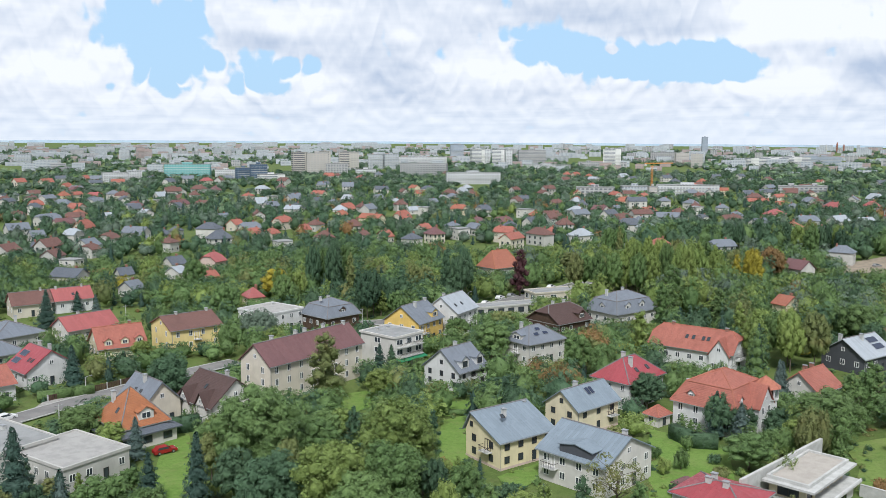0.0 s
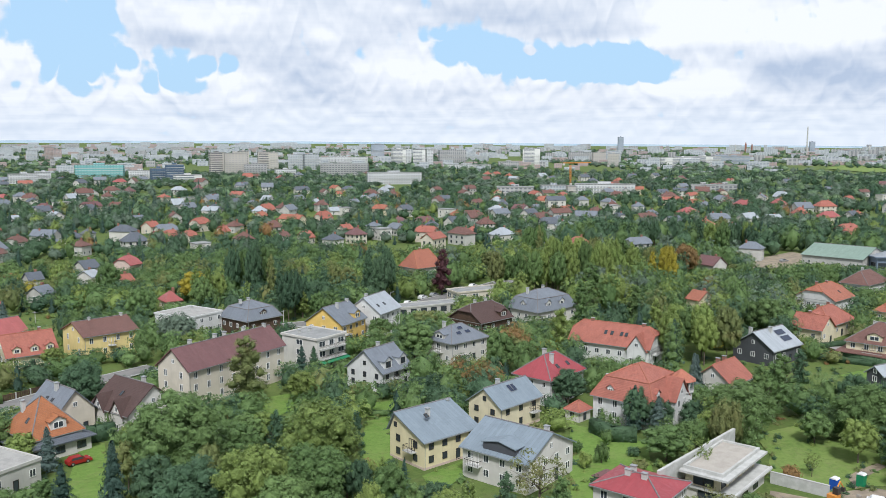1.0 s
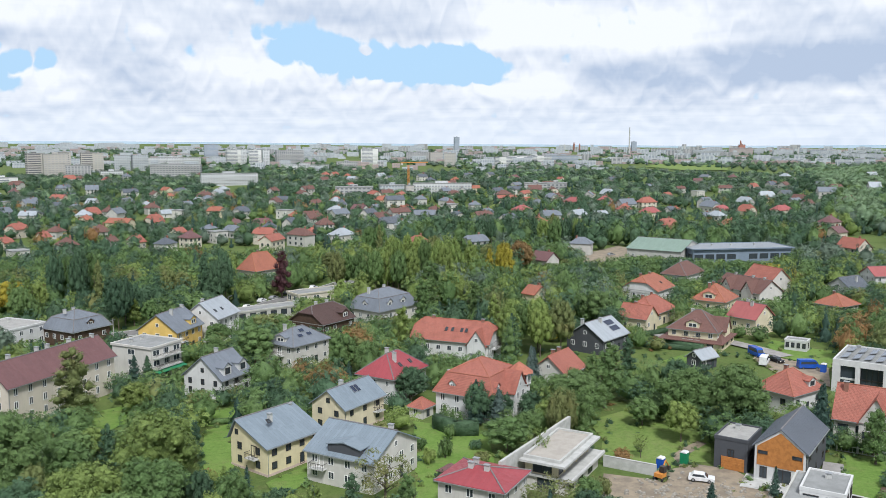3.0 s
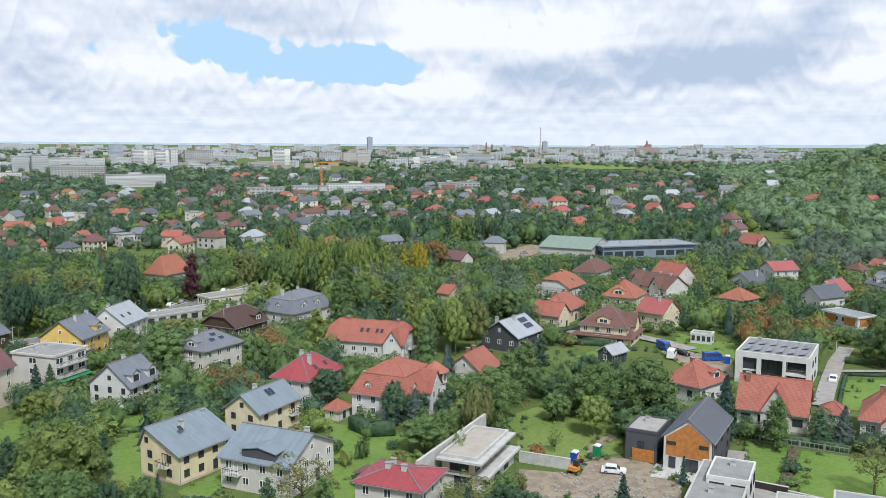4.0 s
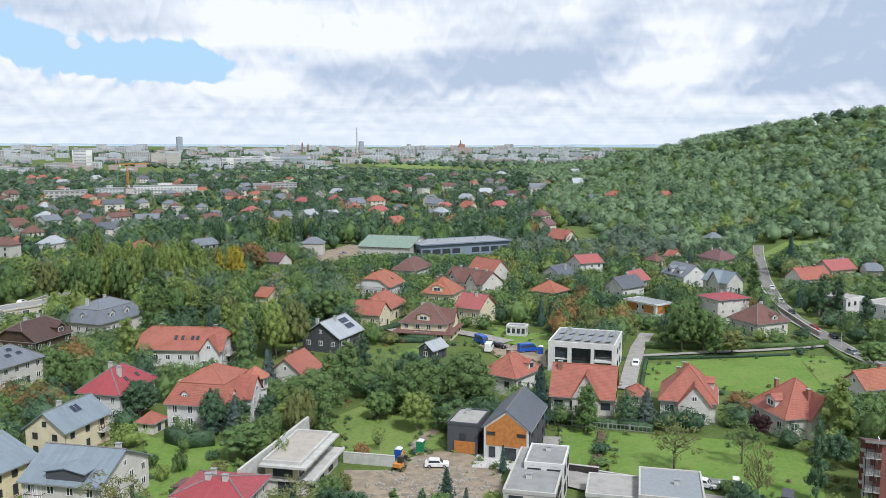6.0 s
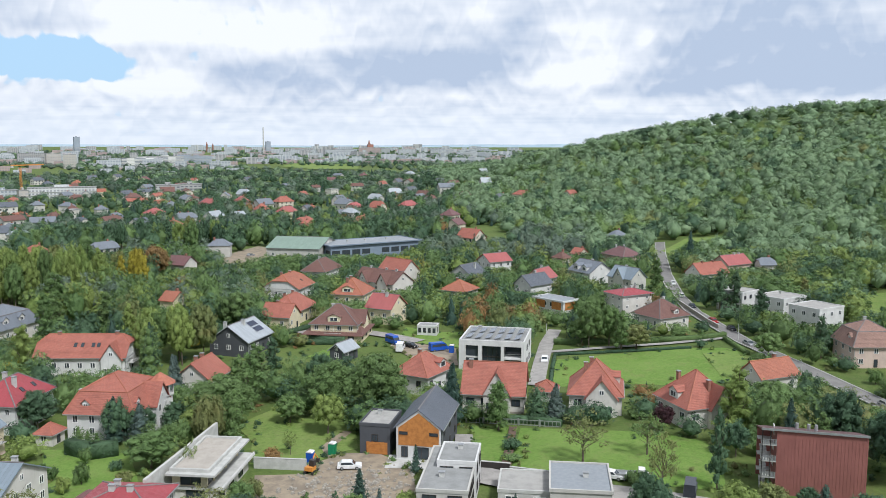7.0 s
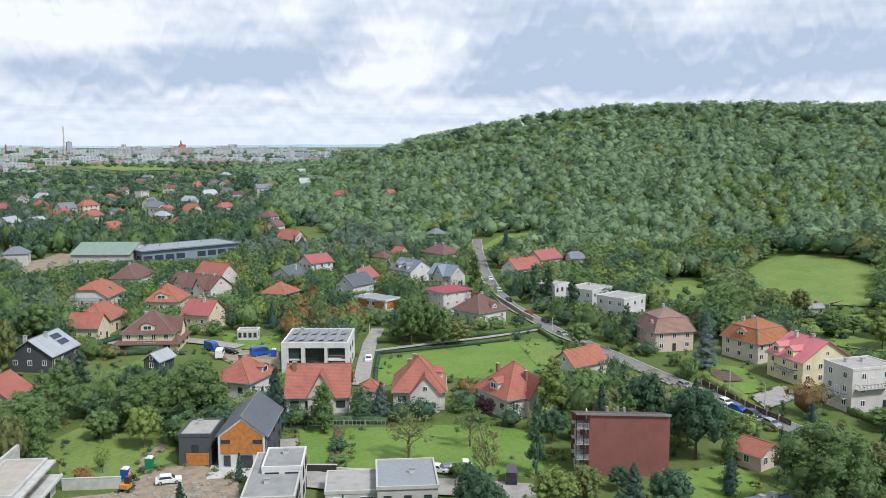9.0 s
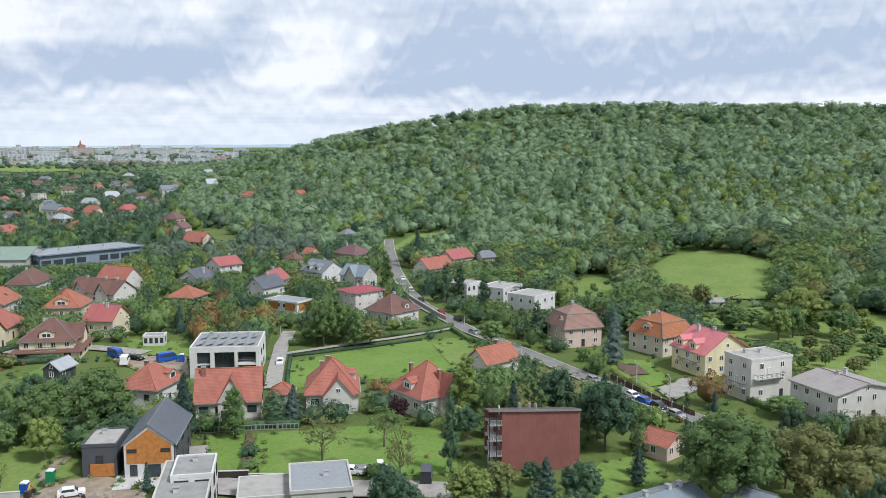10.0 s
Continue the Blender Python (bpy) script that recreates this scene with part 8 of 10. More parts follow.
tree("spruce", "spruce", 143.9, 40.1, 8.6, 4.1)
tree("broad", "dark", 149.8, 10.8, 11.5, 6.2)
tree("broad", "mid", 146.3, 3.9, 11.0, 5.5)
tree("tall", "dark", -88.8, 128.1, 11.8, 5.9)
tree("tall", "dark", -72.8, 134.9, 6.4, 3.2)
tree("tall", "dark", -68.2, 137.5, 6.3, 3.2)
tree("tall", "mid", -12.7, 153.3, 8.0, 4.0)
tree("broad", "rust", -7.2, 153.5, 7.9, 6.6)
tree("shrub", "rust", 72.2, 137.8, 2.9, 3.2)
tree("shrub", "mid", 106.1, 111.0, 1.3, 3.9)
tree("broad", "mid", 146.9, 42.9, 11.4, 5.3)
tree("broad", "rust", 148.0, 35.9, 7.7, 6.6)
tree("spruce", "blue", 153.2, 21.8, 7.0, 3.4)
tree("broad", "mid", 153.8, 17.2, 8.7, 6.8)
tree("broad", "dark", 154.3, 8.2, 9.5, 7.7)
tree("tall", "light", 153.9, 1.3, 11.1, 5.5)
tree("tall", "dark", -80.8, 134.4, 5.2, 2.6)
tree("spruce", "spruce", -75.9, 138.6, 4.7, 2.3)
tree("broad", "mid", -42.3, 150.7, 8.1, 5.9)
tree("broad", "dark", -36.3, 153.1, 8.1, 6.7)
tree("tall", "light", -28.7, 155.5, 7.6, 3.8)
tree("broad", "mid", -22.1, 158.2, 8.4, 7.7)
tree("tall", "dark", -16.5, 156.3, 9.2, 4.6)
tree("broad", "olive", -11.1, 160.4, 8.1, 5.7)
tree("tall", "dark", -1.9, 159.2, 7.7, 3.9)
tree("spruce", "spruce", 22.2, 159.5, 5.2, 2.5)
tree("shrub", "dark", 68.0, 144.1, 2.3, 3.2)
tree("shrub", "dark", 110.2, 115.1, 2.5, 3.9)
tree("tall", "mid", 151.4, 40.5, 6.2, 3.1)
tree("spruce", "spruce", 156.6, 34.9, 4.9, 2.4)
tree("tall", "dark", 154.1, 26.1, 8.6, 4.3)
tree("tall", "mid", 158.6, 15.4, 11.0, 5.5)
tree("broad", "olive", -93.8, 136.3, 8.1, 6.0)
tree("spruce", "spruce", -85.2, 141.2, 7.4, 3.6)
tree("broad", "light", -42.7, 158.1, 7.3, 5.9)
tree("broad", "mid", -33.4, 159.2, 7.6, 7.5)
tree("broad", "light", -19.9, 164.0, 6.6, 6.6)
tree("broad", "light", -11.2, 165.4, 6.5, 6.4)
tree("tall", "mid", 8.0, 162.6, 6.6, 3.3)
tree("broad", "olive", 32.2, 160.2, 4.4, 4.4)
tree("broad", "mid", 59.3, 153.2, 6.3, 5.2)
tree("willow", "olive", 65.1, 149.3, 11.5, 6.4)
tree("tall", "mid", 69.9, 149.2, 11.6, 5.8)
tree("broad", "dark", 139.6, 86.7, 7.0, 5.8)
tree("spruce", "spruce", 143.6, 78.6, 12.3, 5.9)
tree("tall", "mid", 145.3, 73.3, 10.8, 5.4)
tree("shrub", "dark", 159.8, 44.1, 3.1, 2.3)
tree("shrub", "dark", 161.9, 39.1, 2.9, 3.9)
tree("broad", "dark", 161.5, 31.4, 11.0, 6.2)
tree("broad", "mid", 162.2, 24.6, 10.2, 5.0)
tree("willow", "olive", 164.0, 19.1, 10.8, 7.7)
tree("broad", "mid", 164.4, 8.7, 8.3, 5.3)
tree("broad", "dark", 163.7, 1.6, 11.8, 7.9)
tree("airy", "light", 55.0, 136.2, 9.9, 5.0)
tree("spruce", "spruce", 53.1, 164.9, 9.6, 5.5)
tree("spruce", "blue", 56.5, 160.7, 8.6, 6.0)
tree("thuja", "mid", 76.0, 207.5, 13.0, 4.5)
tree("spruce", "blue", 72.4, 183.8, 11.0, 5.5)
tree("broad", "dark", 44.2, 186.4, 7.7, 8.5)
tree("thuja", "mid", 47.6, 168.7, 4.0, 2.4)
tree("thuja", "mid", 48.7, 166.8, 3.5, 2.4)
tree("thuja", "mid", 49.8, 165.0, 3.3, 2.4)
tree("thuja", "dark", 66.2, 165.9, 4.7, 3.0)
tree("thuja", "dark", 63.1, 163.1, 5.0, 2.6)
tree("spruce", "spruce", 109.7, 132.1, 13.4, 6.0)
tree("tall", "mid", 115.6, 124.9, 10.4, 5.5)
tree("thuja", "dark", 126.3, 124.6, 7.1, 4.4)
tree("spruce", "blue", 128.9, 121.9, 8.1, 5.5)
tree("broad", "mid", 153.6, 65.5, 12.0, 9.0)
tree("thuja", "mid", 150.4, 55.6, 6.2, 3.0)
tree("spruce", "spruce", 140.7, 52.2, 5.4, 4.5)
tree("shrub", "mid", 198.1, 84.5, 5.5, 4.2)
tree("shrub", "mid", 207.8, 92.9, 3.9, 3.6)
tree("spruce", "spruce", -123.0, 267.6, 11.7, 7.7)
tree("spruce", "spruce", -123.2, 290.9, 7.3, 5.6)
tree("spruce", "blue", -113.2, 281.5, 7.8, 5.2)
tree("spruce", "spruce", -88.6, 204.5, 9.3, 6.2)
tree("thuja", "mid", -50.6, 171.8, 4.8, 1.6)
tree("thuja", "mid", -51.7, 170.0, 4.7, 1.6)
tree("thuja", "dark", -49.5, 173.5, 4.8, 1.7)
tree("spruce", "blue", -48.1, 173.5, 3.6, 2.4)
tree("broad", "yellow", -59.6, 309.5, 12.8, 12.4)
tree("broad", "light", -79.3, 225.0, 6.0, 6.3)
tree("broad", "mid", -63.8, 198.8, 10.5, 9.8)
tree("broad", "olive", 277.6, 92.0, 11.6, 13.8)
tree("broad", "light", 276.9, 53.1, 14.5, 17.1)
tree("broad", "mid", 274.0, 41.0, 9.2, 10.9)
tree("spruce", "spruce", 166.3, 69.6, 9.9, 6.1)
tree("thuja", "mid", 154.7, 57.7, 4.7, 2.9)
tree("thuja", "mid", 198.1, 85.9, 5.2, 3.5)
tree("shrub", "mid", 202.4, 86.3, 4.5, 5.3)

NEAR_LIMIT = 168.0


# ---------------------------------------------------------------- woodland and garden trees too many to count
def unit_trees(seed, n, quads, size, lobes, conic, ring=6, rows=3, core=0.66):
    """A few tree shapes one unit high and wide: leaf clumps round a dense inside."""
    out = []
    for i in range(n):
        rng = np.random.default_rng(seed + i)
        if conic:
            t = rng.uniform(0.0, 1, quads)
            a = rng.uniform(0, 6.2832, quads)
            rad = 0.5 * (1 - t) ** 0.8 * rng.uniform(0.7, 1.1, quads) + 0.02
            p = np.stack([rad * np.cos(a), rad * np.sin(a), 0.05 + 0.95 * t], 1)
            nn = np.stack([np.cos(a), np.sin(a), np.full(quads, 0.7)], 1) + rng.normal(scale=0.35, size=(quads, 3))
            nn /= np.linalg.norm(nn, axis=1)[:, None]
            v, q = quads_of(rng, p, nn, size * rng.uniform(0.7, 1.2, quads) * (1.2 - 0.7 * t))
            cv, cq = core_of([(0, 0, 0.3), (0, 0, 0.6)], [(0.40, 0.40, 0.3), (0.24, 0.24, 0.3)], 0.8, ring, 2)
        else:
            c, r = lobes_for(rng, "broad")
            if lobes < len(c):
                pick = [0] + [1 + int(k * (len(c) - 1) / (lobes - 1)) for k in range(lobes - 1)]
                c, r = [c[k] for k in pick], [tuple(q * 1.25 for q in r[k]) if k else r[k] for k in pick]
            p, nn, s = leaf_cloud(rng, c, r, quads, size)
            v, q = quads_of(rng, p, nn, s)
            cv, cq = core_of([(0, 0, 0.50)], [(0.45, 0.45, 0.44)], core, ring, rows)
        out.append((np.concatenate([v, np.asarray(cv)]), np.concatenate([q, np.asarray(cq) + len(v)]), np.repeat([0, 1], [len(q), len(cq)])))
    return out


def grove(name, label, trees, shapes, mat, seed):
    """Many trees in one mesh: rows of (x, y, height, width)."""
    if not trees:
        return
    rng = np.random.default_rng(seed)
    V, Q, T, I, o = [], [], [], [], 0
    for x, y, h, w in trees:
        v, q, inner = shapes[rng.integers(len(shapes))]
        I.append(inner)
        a = rng.uniform(0, 6.2832)
        c, s = math.cos(a), math.sin(a)
        V.append(np.stack([(v[:, 0] * c - v[:, 1] * s) * w + x, (v[:, 0] * s + v[:, 1] * c) * w + y, v[:, 2] * h + ground_z(x, y) - 0.3 - 0.1 * h], 1))
        Q.append(q + o)
        T.append(np.full(len(v), rng.uniform(0, 1)))
        o += len(v)
    ob = new(name, big_mesh(name, np.concatenate(V), np.concatenate(Q), mat, np.concatenate(T), np.concatenate(I)))
    tagged(ob, label, "trees", kind="stuff")


def within(x, y, o):
    c = False
    for (a, b), (p, q) in zip(o, o[1:] + o[:1]):
        if (b > y) != (q > y) and x < (p - a) * (y - b) / (q - b) + a:
            c = not c
    return c


def off_line(x, y, o):
    best = 1e9
    for (a, b), (p, q) in zip(o, o[1:]):
        s = max(0, min(1, ((x - a) * (p - a) + (y - b) * (q - b)) / ((p - a) ** 2 + (q - b) ** 2 + 1e-6)))
        best = min(best, math.hypot(x - a - s * (p - a), y - b - s * (q - b)))
    return best


def suburb(x, y):
    """True where gardens and houses lie, False in the woods."""
    return math.degrees(math.atan2(x, y)) < lerp(math.hypot(x, y), [(200, 100), (300, 60), (420, 46), (700, 40), (1500, 38)])


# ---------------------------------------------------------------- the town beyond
# distance haze is mixed into the bluish tone of the pale walls
B_PALE = far_wall("pale_hazed_block_wall", (0.46, 0.485, 0.51), (0.24, 0.27, 0.31))
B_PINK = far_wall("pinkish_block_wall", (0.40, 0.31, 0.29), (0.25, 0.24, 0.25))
B_TEAL = far_wall("teal_glass_wall", (0.16, 0.40, 0.40), (0.32, 0.55, 0.54), 3.6, 4.0)
B_WHITE = far_wall("white_block_wall", (0.58, 0.59, 0.60), (0.28, 0.29, 0.31))
B_BLUE = far_wall("blue_glass_wall", (0.06, 0.10, 0.16), (0.12, 0.18, 0.26), 3.4, 3.0)
# blue glass paled in its colour to stand for distance haze
B_HAZED_GLASS = far_wall("hazed_blue_glass_wall", (0.33, 0.37, 0.43), (0.25, 0.30, 0.36), 3.4, 3.0)
B_BAND = far_wall("banded_block_wall", (0.70, 0.70, 0.68), (0.20, 0.22, 0.25), 3.0, 40.0)
B_BEIGE = far_wall("beige_tower_wall", (0.46, 0.43, 0.39), (0.14, 0.14, 0.15), 3.3, 30.0)
B_TAN = far_wall("tan_tower_wall", (0.46, 0.43, 0.39), (0.38, 0.37, 0.36), 3.3, 5.0)
B_GREY = far_wall("grey_block_wall", (0.40, 0.40, 0.40), (0.15, 0.16, 0.18), 3.0, 4.5)
B_RED = far_wall("old_brick_wall", (0.40, 0.17, 0.12), (0.25, 0.12, 0.1), 4.0, 5.0)


def block(label, x, y, rot, w, d, h, wall, top):
    """A town building: body, roof slab, roof house and, where it is near enough, floor ledges."""
    root = tagged(new("apartment_building"), label, "building", "town buildings")
    root.matrix_basis = pose(x, y, ground_z(x, y), 0, 0, rot)
    placed.append((x, y, max(w, d) * 0.5))
    put("wall", Build().box(-w / 2, -d / 2, -3, w / 2, d / 2, h).mesh("wall", wall), root)
    put("roof", Build().box(-w / 2 - 0.3, -d / 2 - 0.3, h + 0.01, w / 2 + 0.3, d / 2 + 0.3, h + 0.6).mesh("roof", top), root)
    put("roof_house", Build().box(-w * 0.12, -d * 0.2, h + 0.62, w * 0.1, d * 0.25, h + 2.8).mesh("roof_house", wall), root)
    for i in range(1, min(8, int(h / 3.2))):
        put("ledge", Build().box(-w / 2, -d / 2 - 0.5, i * 3.2, w / 2, -d / 2 - 0.01, i * 3.2 + 0.5).mesh("ledge", CONCRETE), root)
    return root


def spire(name, label, x, y, h, w, mat):
    root = tagged(new(name), label, "tower")
    root.matrix_basis = pose(x, y, ground_z(x, y))
    put("shaft", Build().tube((0, 0, -3), (0, 0, h * 0.8), w * 0.6, w * 0.5, 8).mesh("shaft", mat), root)
    put("top", Build().tube((0, 0, h * 0.8), (0, 0, h), w * 0.5, w * 0.12 if name == "church_tower" else w * 0.42, 8).mesh("top", mat), root)


def crane(x, y, h):
    root = tagged(new("tower_crane"), "orange tower crane over a building site", "crane")
    root.matrix_basis = pose(x, y, ground_z(x, y), 0, 0, 20)
    b, n = Build(), int(h / 2)
    for i in range(n):
        for sx, sy in ((-0.7, -0.7), (0.7, -0.7), (0.7, 0.7), (-0.7, 0.7)):
            b.tube((sx, sy, i * 2), (sx, sy, i * 2 + 2), 0.14, 0.14, 4)
            b.tube((sx, sy, i * 2), (-sy, sx, i * 2 + 2), 0.08, 0.08, 4)
    put("mast", b.mesh("mast", P_ORANGE), root)
    j = Build().box(-9, -0.5, h, 24, 0.5, h + 0.9)
    put("jib", j.mesh("jib", P_ORANGE), root)
    put("counterweight", Build().box(-9, -0.8, h - 2, -7, 0.8, h - 0.02).mesh("counterweight", CONCRETE), root)


P_ORANGE = plain("orange_paint", (0.6, 0.25, 0.05), 0.5)
rng_c = random.Random(33)
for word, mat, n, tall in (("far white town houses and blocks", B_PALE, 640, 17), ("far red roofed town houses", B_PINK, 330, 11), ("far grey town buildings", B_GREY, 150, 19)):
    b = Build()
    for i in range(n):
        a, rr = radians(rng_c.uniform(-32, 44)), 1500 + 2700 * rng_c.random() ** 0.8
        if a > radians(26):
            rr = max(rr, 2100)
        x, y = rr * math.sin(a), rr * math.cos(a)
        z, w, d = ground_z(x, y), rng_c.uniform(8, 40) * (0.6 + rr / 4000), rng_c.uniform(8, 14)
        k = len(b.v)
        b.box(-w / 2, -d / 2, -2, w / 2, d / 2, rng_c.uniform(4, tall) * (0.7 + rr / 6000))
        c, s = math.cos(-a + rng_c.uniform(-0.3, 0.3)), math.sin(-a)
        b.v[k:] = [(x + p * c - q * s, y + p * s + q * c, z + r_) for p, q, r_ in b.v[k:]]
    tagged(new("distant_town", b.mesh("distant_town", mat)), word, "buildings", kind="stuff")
# terraces and small houses of the outer suburb, alike in pairs
rng_h = random.Random(14)
MODELS = [(RED, BEIGE, "red"), (BROWN, OFFWHITE, "brown"), (SLATE, GREYW, "grey"), (ORANGE, CREAM, "orange"), (PALEROOF, GREYW, "pale"), (ANTHRA, OFFWHITE, "dark"), (PINKRED, BEIGE, "pinkish red")]
stock = []
for i in range(75):
    a, rr = radians(rng_h.uniform(-31, 42)), rng_h.uniform(430, 1350)
    if rng_h.random() < 0.4:
        rr = rng_h.uniform(520, 900)
    if a > radians(34):
        rr = max(rr, 700)
    x, y = rr * math.sin(a), rr * math.cos(a)
    if in_belt(x, y) or any(math.hypot(x - px, y - py) < 18 for px, py, pr in placed) or any(within(x, y, o) for o, bb in AREAS):
        continue
    rot = -math.degrees(a) + rng_h.choice([35, 45, -45, 20, 60])
    k = i % 14
    if len(stock) < 14:
        cover, wall, word = MODELS[len(stock) % 7]
        d = rng_h.uniform(8.5, 10)
        stock.append(cottage(word + " roofed house in the outer suburb", x, y, rot, rng_h.uniform(10, 16), d, rng_h.choice([4.2, 5.4]), 9.2, rng_h.choice(["gable", "hip", "halfhip"]), wall, cover))
    else:
        copy_thing(stock[k], pose(x, y, ground_z(x, y), 0, 0, rot))
        placed.append((x, y, 7))

# the rest of the outer suburb, past counting: walls, roofs, chimneys and windows of small houses
rng_q = random.Random(77)
for cover, wall, word, count in ((RED, BEIGE, "red", 18), (BROWN, GREYW, "brown", 28), (SLATE, GREYW, "grey", 22), (ANTHRA, OFFWHITE, "dark", 28), (MAROON, BEIGE, "maroon", 18), (PALEROOF, GREYW, "pale", 8)):
    V, F, I, U = [], [], [], []
    tries = 0
    while count and tries < 4000:
        tries += 1
        a, rr = radians(rng_q.uniform(-31, 42)), 440 + 900 * rng_q.random() ** 1.15
        x, y = rr * math.sin(a), rr * math.cos(a)
        if not suburb(x, y) or in_belt(x, y) or any(abs(x - px) < 30 and math.hypot(x - px, y - py) < pr + 9 for px, py, pr in placed) or any(within(x, y, o) for o, bb in AREAS):
            continue
        count -= 1
        w, d, h = rng_q.uniform(9, 17), rng_q.uniform(8, 11), rng_q.choice([4.4, 5.6, 6.4])
        placed.append((x, y, max(w, d) * 0.5))
        kind = rng_q.choice(["gable", "gable", "hip", "halfhip"])
        m = pose(x, y, ground_z(x, y), 0, 0, -math.degrees(a) + rng_q.choice([35, 45, -45, 20, 60, 0]))
        k = len(V)
        v, f, uv = roof_faces(kind, w, d, h, h + d * rng_q.uniform(0.34, 0.46), "u")
        top = max(q[2] for q in v)
        b = Build()
        if kind == "hip":
            b.box(-w / 2 + 0.5, -d / 2 + 0.5, -1, w / 2 - 0.5, d / 2 - 0.5, h)
        else:
            zc, yc = (top - 0.35, 0.05) if kind == "gable" else (top - 0.3 - (top - h) * 0.4, d * 0.2)
            b.prism([(-d / 2 + 0.5, -1), (d / 2 - 0.5, -1), (d / 2 - 0.5, h), (yc, zc), (-yc, zc), (-d / 2 + 0.5, h)], -w / 2 + 0.5, w / 2 - 0.5, "x")
        walls = len(b.f)
        b.box(w * 0.2 - 0.4, 0.2, h, w * 0.2 + 0.4, 1.0, top + 0.9)
        stack = len(b.f)
        for fl in range(2 if h > 5 else 1):
            for s_ in (-0.28, 0.0, 0.28):
                b.box(s_ * w - 0.65, -d / 2 + 0.45, 1.0 + 2.7 * fl, s_ * w + 0.65, -d / 2 + 0.52, 2.4 + 2.7 * fl)
            for s_ in (-0.2, 0.2):
                b.box(-w / 2 + 0.45, s_ * d - 0.6, 1.0 + 2.7 * fl, -w / 2 + 0.52, s_ * d + 0.6, 2.4 + 2.7 * fl)
        V += [tuple(m @ Vector(q)) for q in v + b.v]
        F += [tuple(k + i for i in q) for q in f] + [tuple(k + len(v) + i for i in q) for q in b.f]
        I += [0] * len(f) + [1] * walls + [2] * (stack - walls) + [3] * (len(b.f) - stack)
        U += uv + [[(0.0, 0.0)] * len(q) for q in b.f]
    tagged(new("suburb_houses", mesh_of("suburb_houses", V, F, [cover, wall, BRICK, GLASS], I, U)), word + " roofed houses of the outer suburb among trees", "houses", kind="stuff")


# hills on the skyline, their blue colour painted in for haze
hv, n_h = [], 110
for i in range(n_h + 1):
    a = -45 + 115 * i / n_h
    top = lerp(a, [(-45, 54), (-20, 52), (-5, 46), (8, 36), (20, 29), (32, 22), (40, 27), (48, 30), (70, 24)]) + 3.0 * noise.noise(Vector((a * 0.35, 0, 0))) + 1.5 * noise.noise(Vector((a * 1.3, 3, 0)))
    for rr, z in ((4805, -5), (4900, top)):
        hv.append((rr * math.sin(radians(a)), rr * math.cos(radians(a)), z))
hills = big_mesh("far_hills", hv, [(2 * i, 2 * i + 2, 2 * i + 3, 2 * i + 1) for i in range(n_h)], rough_stuff("hazed_wooded_hills", (0.28, 0.37, 0.44), (0.33, 0.41, 0.47), 0.004, 0.02, 1.0, 0.0))
tagged(new("backdrop", hills), "far wooded hills on the skyline, haze painted in as blue", "hills", kind="structure")
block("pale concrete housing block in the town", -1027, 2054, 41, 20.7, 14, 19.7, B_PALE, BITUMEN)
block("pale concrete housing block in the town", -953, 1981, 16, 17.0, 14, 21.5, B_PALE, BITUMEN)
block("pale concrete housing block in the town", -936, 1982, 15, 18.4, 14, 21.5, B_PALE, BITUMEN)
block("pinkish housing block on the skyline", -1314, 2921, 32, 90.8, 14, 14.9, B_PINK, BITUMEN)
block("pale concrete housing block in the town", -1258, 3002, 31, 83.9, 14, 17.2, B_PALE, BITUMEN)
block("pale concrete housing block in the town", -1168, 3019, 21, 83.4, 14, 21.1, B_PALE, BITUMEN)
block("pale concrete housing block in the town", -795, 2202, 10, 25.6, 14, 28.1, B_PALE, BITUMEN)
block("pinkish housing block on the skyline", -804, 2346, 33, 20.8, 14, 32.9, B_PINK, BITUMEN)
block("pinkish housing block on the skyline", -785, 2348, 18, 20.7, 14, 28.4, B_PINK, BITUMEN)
block("glassy teal office building", -379, 1307, 6, 65.8, 14, 20.9, B_TEAL, BITUMEN)
block("long white apartment building", -322, 1307, 14, 33.0, 14, 12.6, B_WHITE, BITUMEN)
block("dark blue glazed office block", -284, 1252, 27, 20.7, 14, 17.6, B_BLUE, BITUMEN)
block("dark blue glazed office block", -259, 1235, 20, 22.8, 14, 22.9, B_BLUE, BITUMEN)
block("white slab block with dark window bands", -232, 1187, 25, 34.3, 14, 10.7, B_BAND, BITUMEN)
block("beige high-rise with dark window strips", -233, 1431, 23, 23.4, 14, 36.6, B_BEIGE, BITUMEN)
block("plain tan tower block", -201, 1408, 16, 33.9, 14, 36.0, B_TAN, BITUMEN)
block("beige high-rise with dark window strips", -227, 1695, 16, 19.8, 14, 34.6, B_BEIGE, BITUMEN)
block("beige high-rise with dark window strips", -188, 1695, 14, 24.2, 14, 33.5, B_BEIGE, BITUMEN)
block("plain tan tower block", -164, 1636, 6, 15.9, 14, 33.4, B_TAN, BITUMEN)
block("grey terraced apartment block", -170, 1408, 7, 34.7, 14, 18.9, B_GREY, BITUMEN)
block("long white apartment building", -122, 1387, 13, 31.4, 14, 10.7, B_WHITE, BITUMEN)
block("pale concrete housing block in the town", -130, 1695, 4, 27.4, 14, 28.1, B_PALE, BITUMEN)
block("pale concrete housing block in the town", -100, 1695, 17, 27.4, 14, 29.2, B_PALE, BITUMEN)
block("long white apartment building", -45, 1936, 1, 106.1, 14, 18.5, B_WHITE, BITUMEN)
block("grey terraced apartment block", -30, 1387, -9, 74.2, 14, 19.5, B_GREY, BITUMEN)
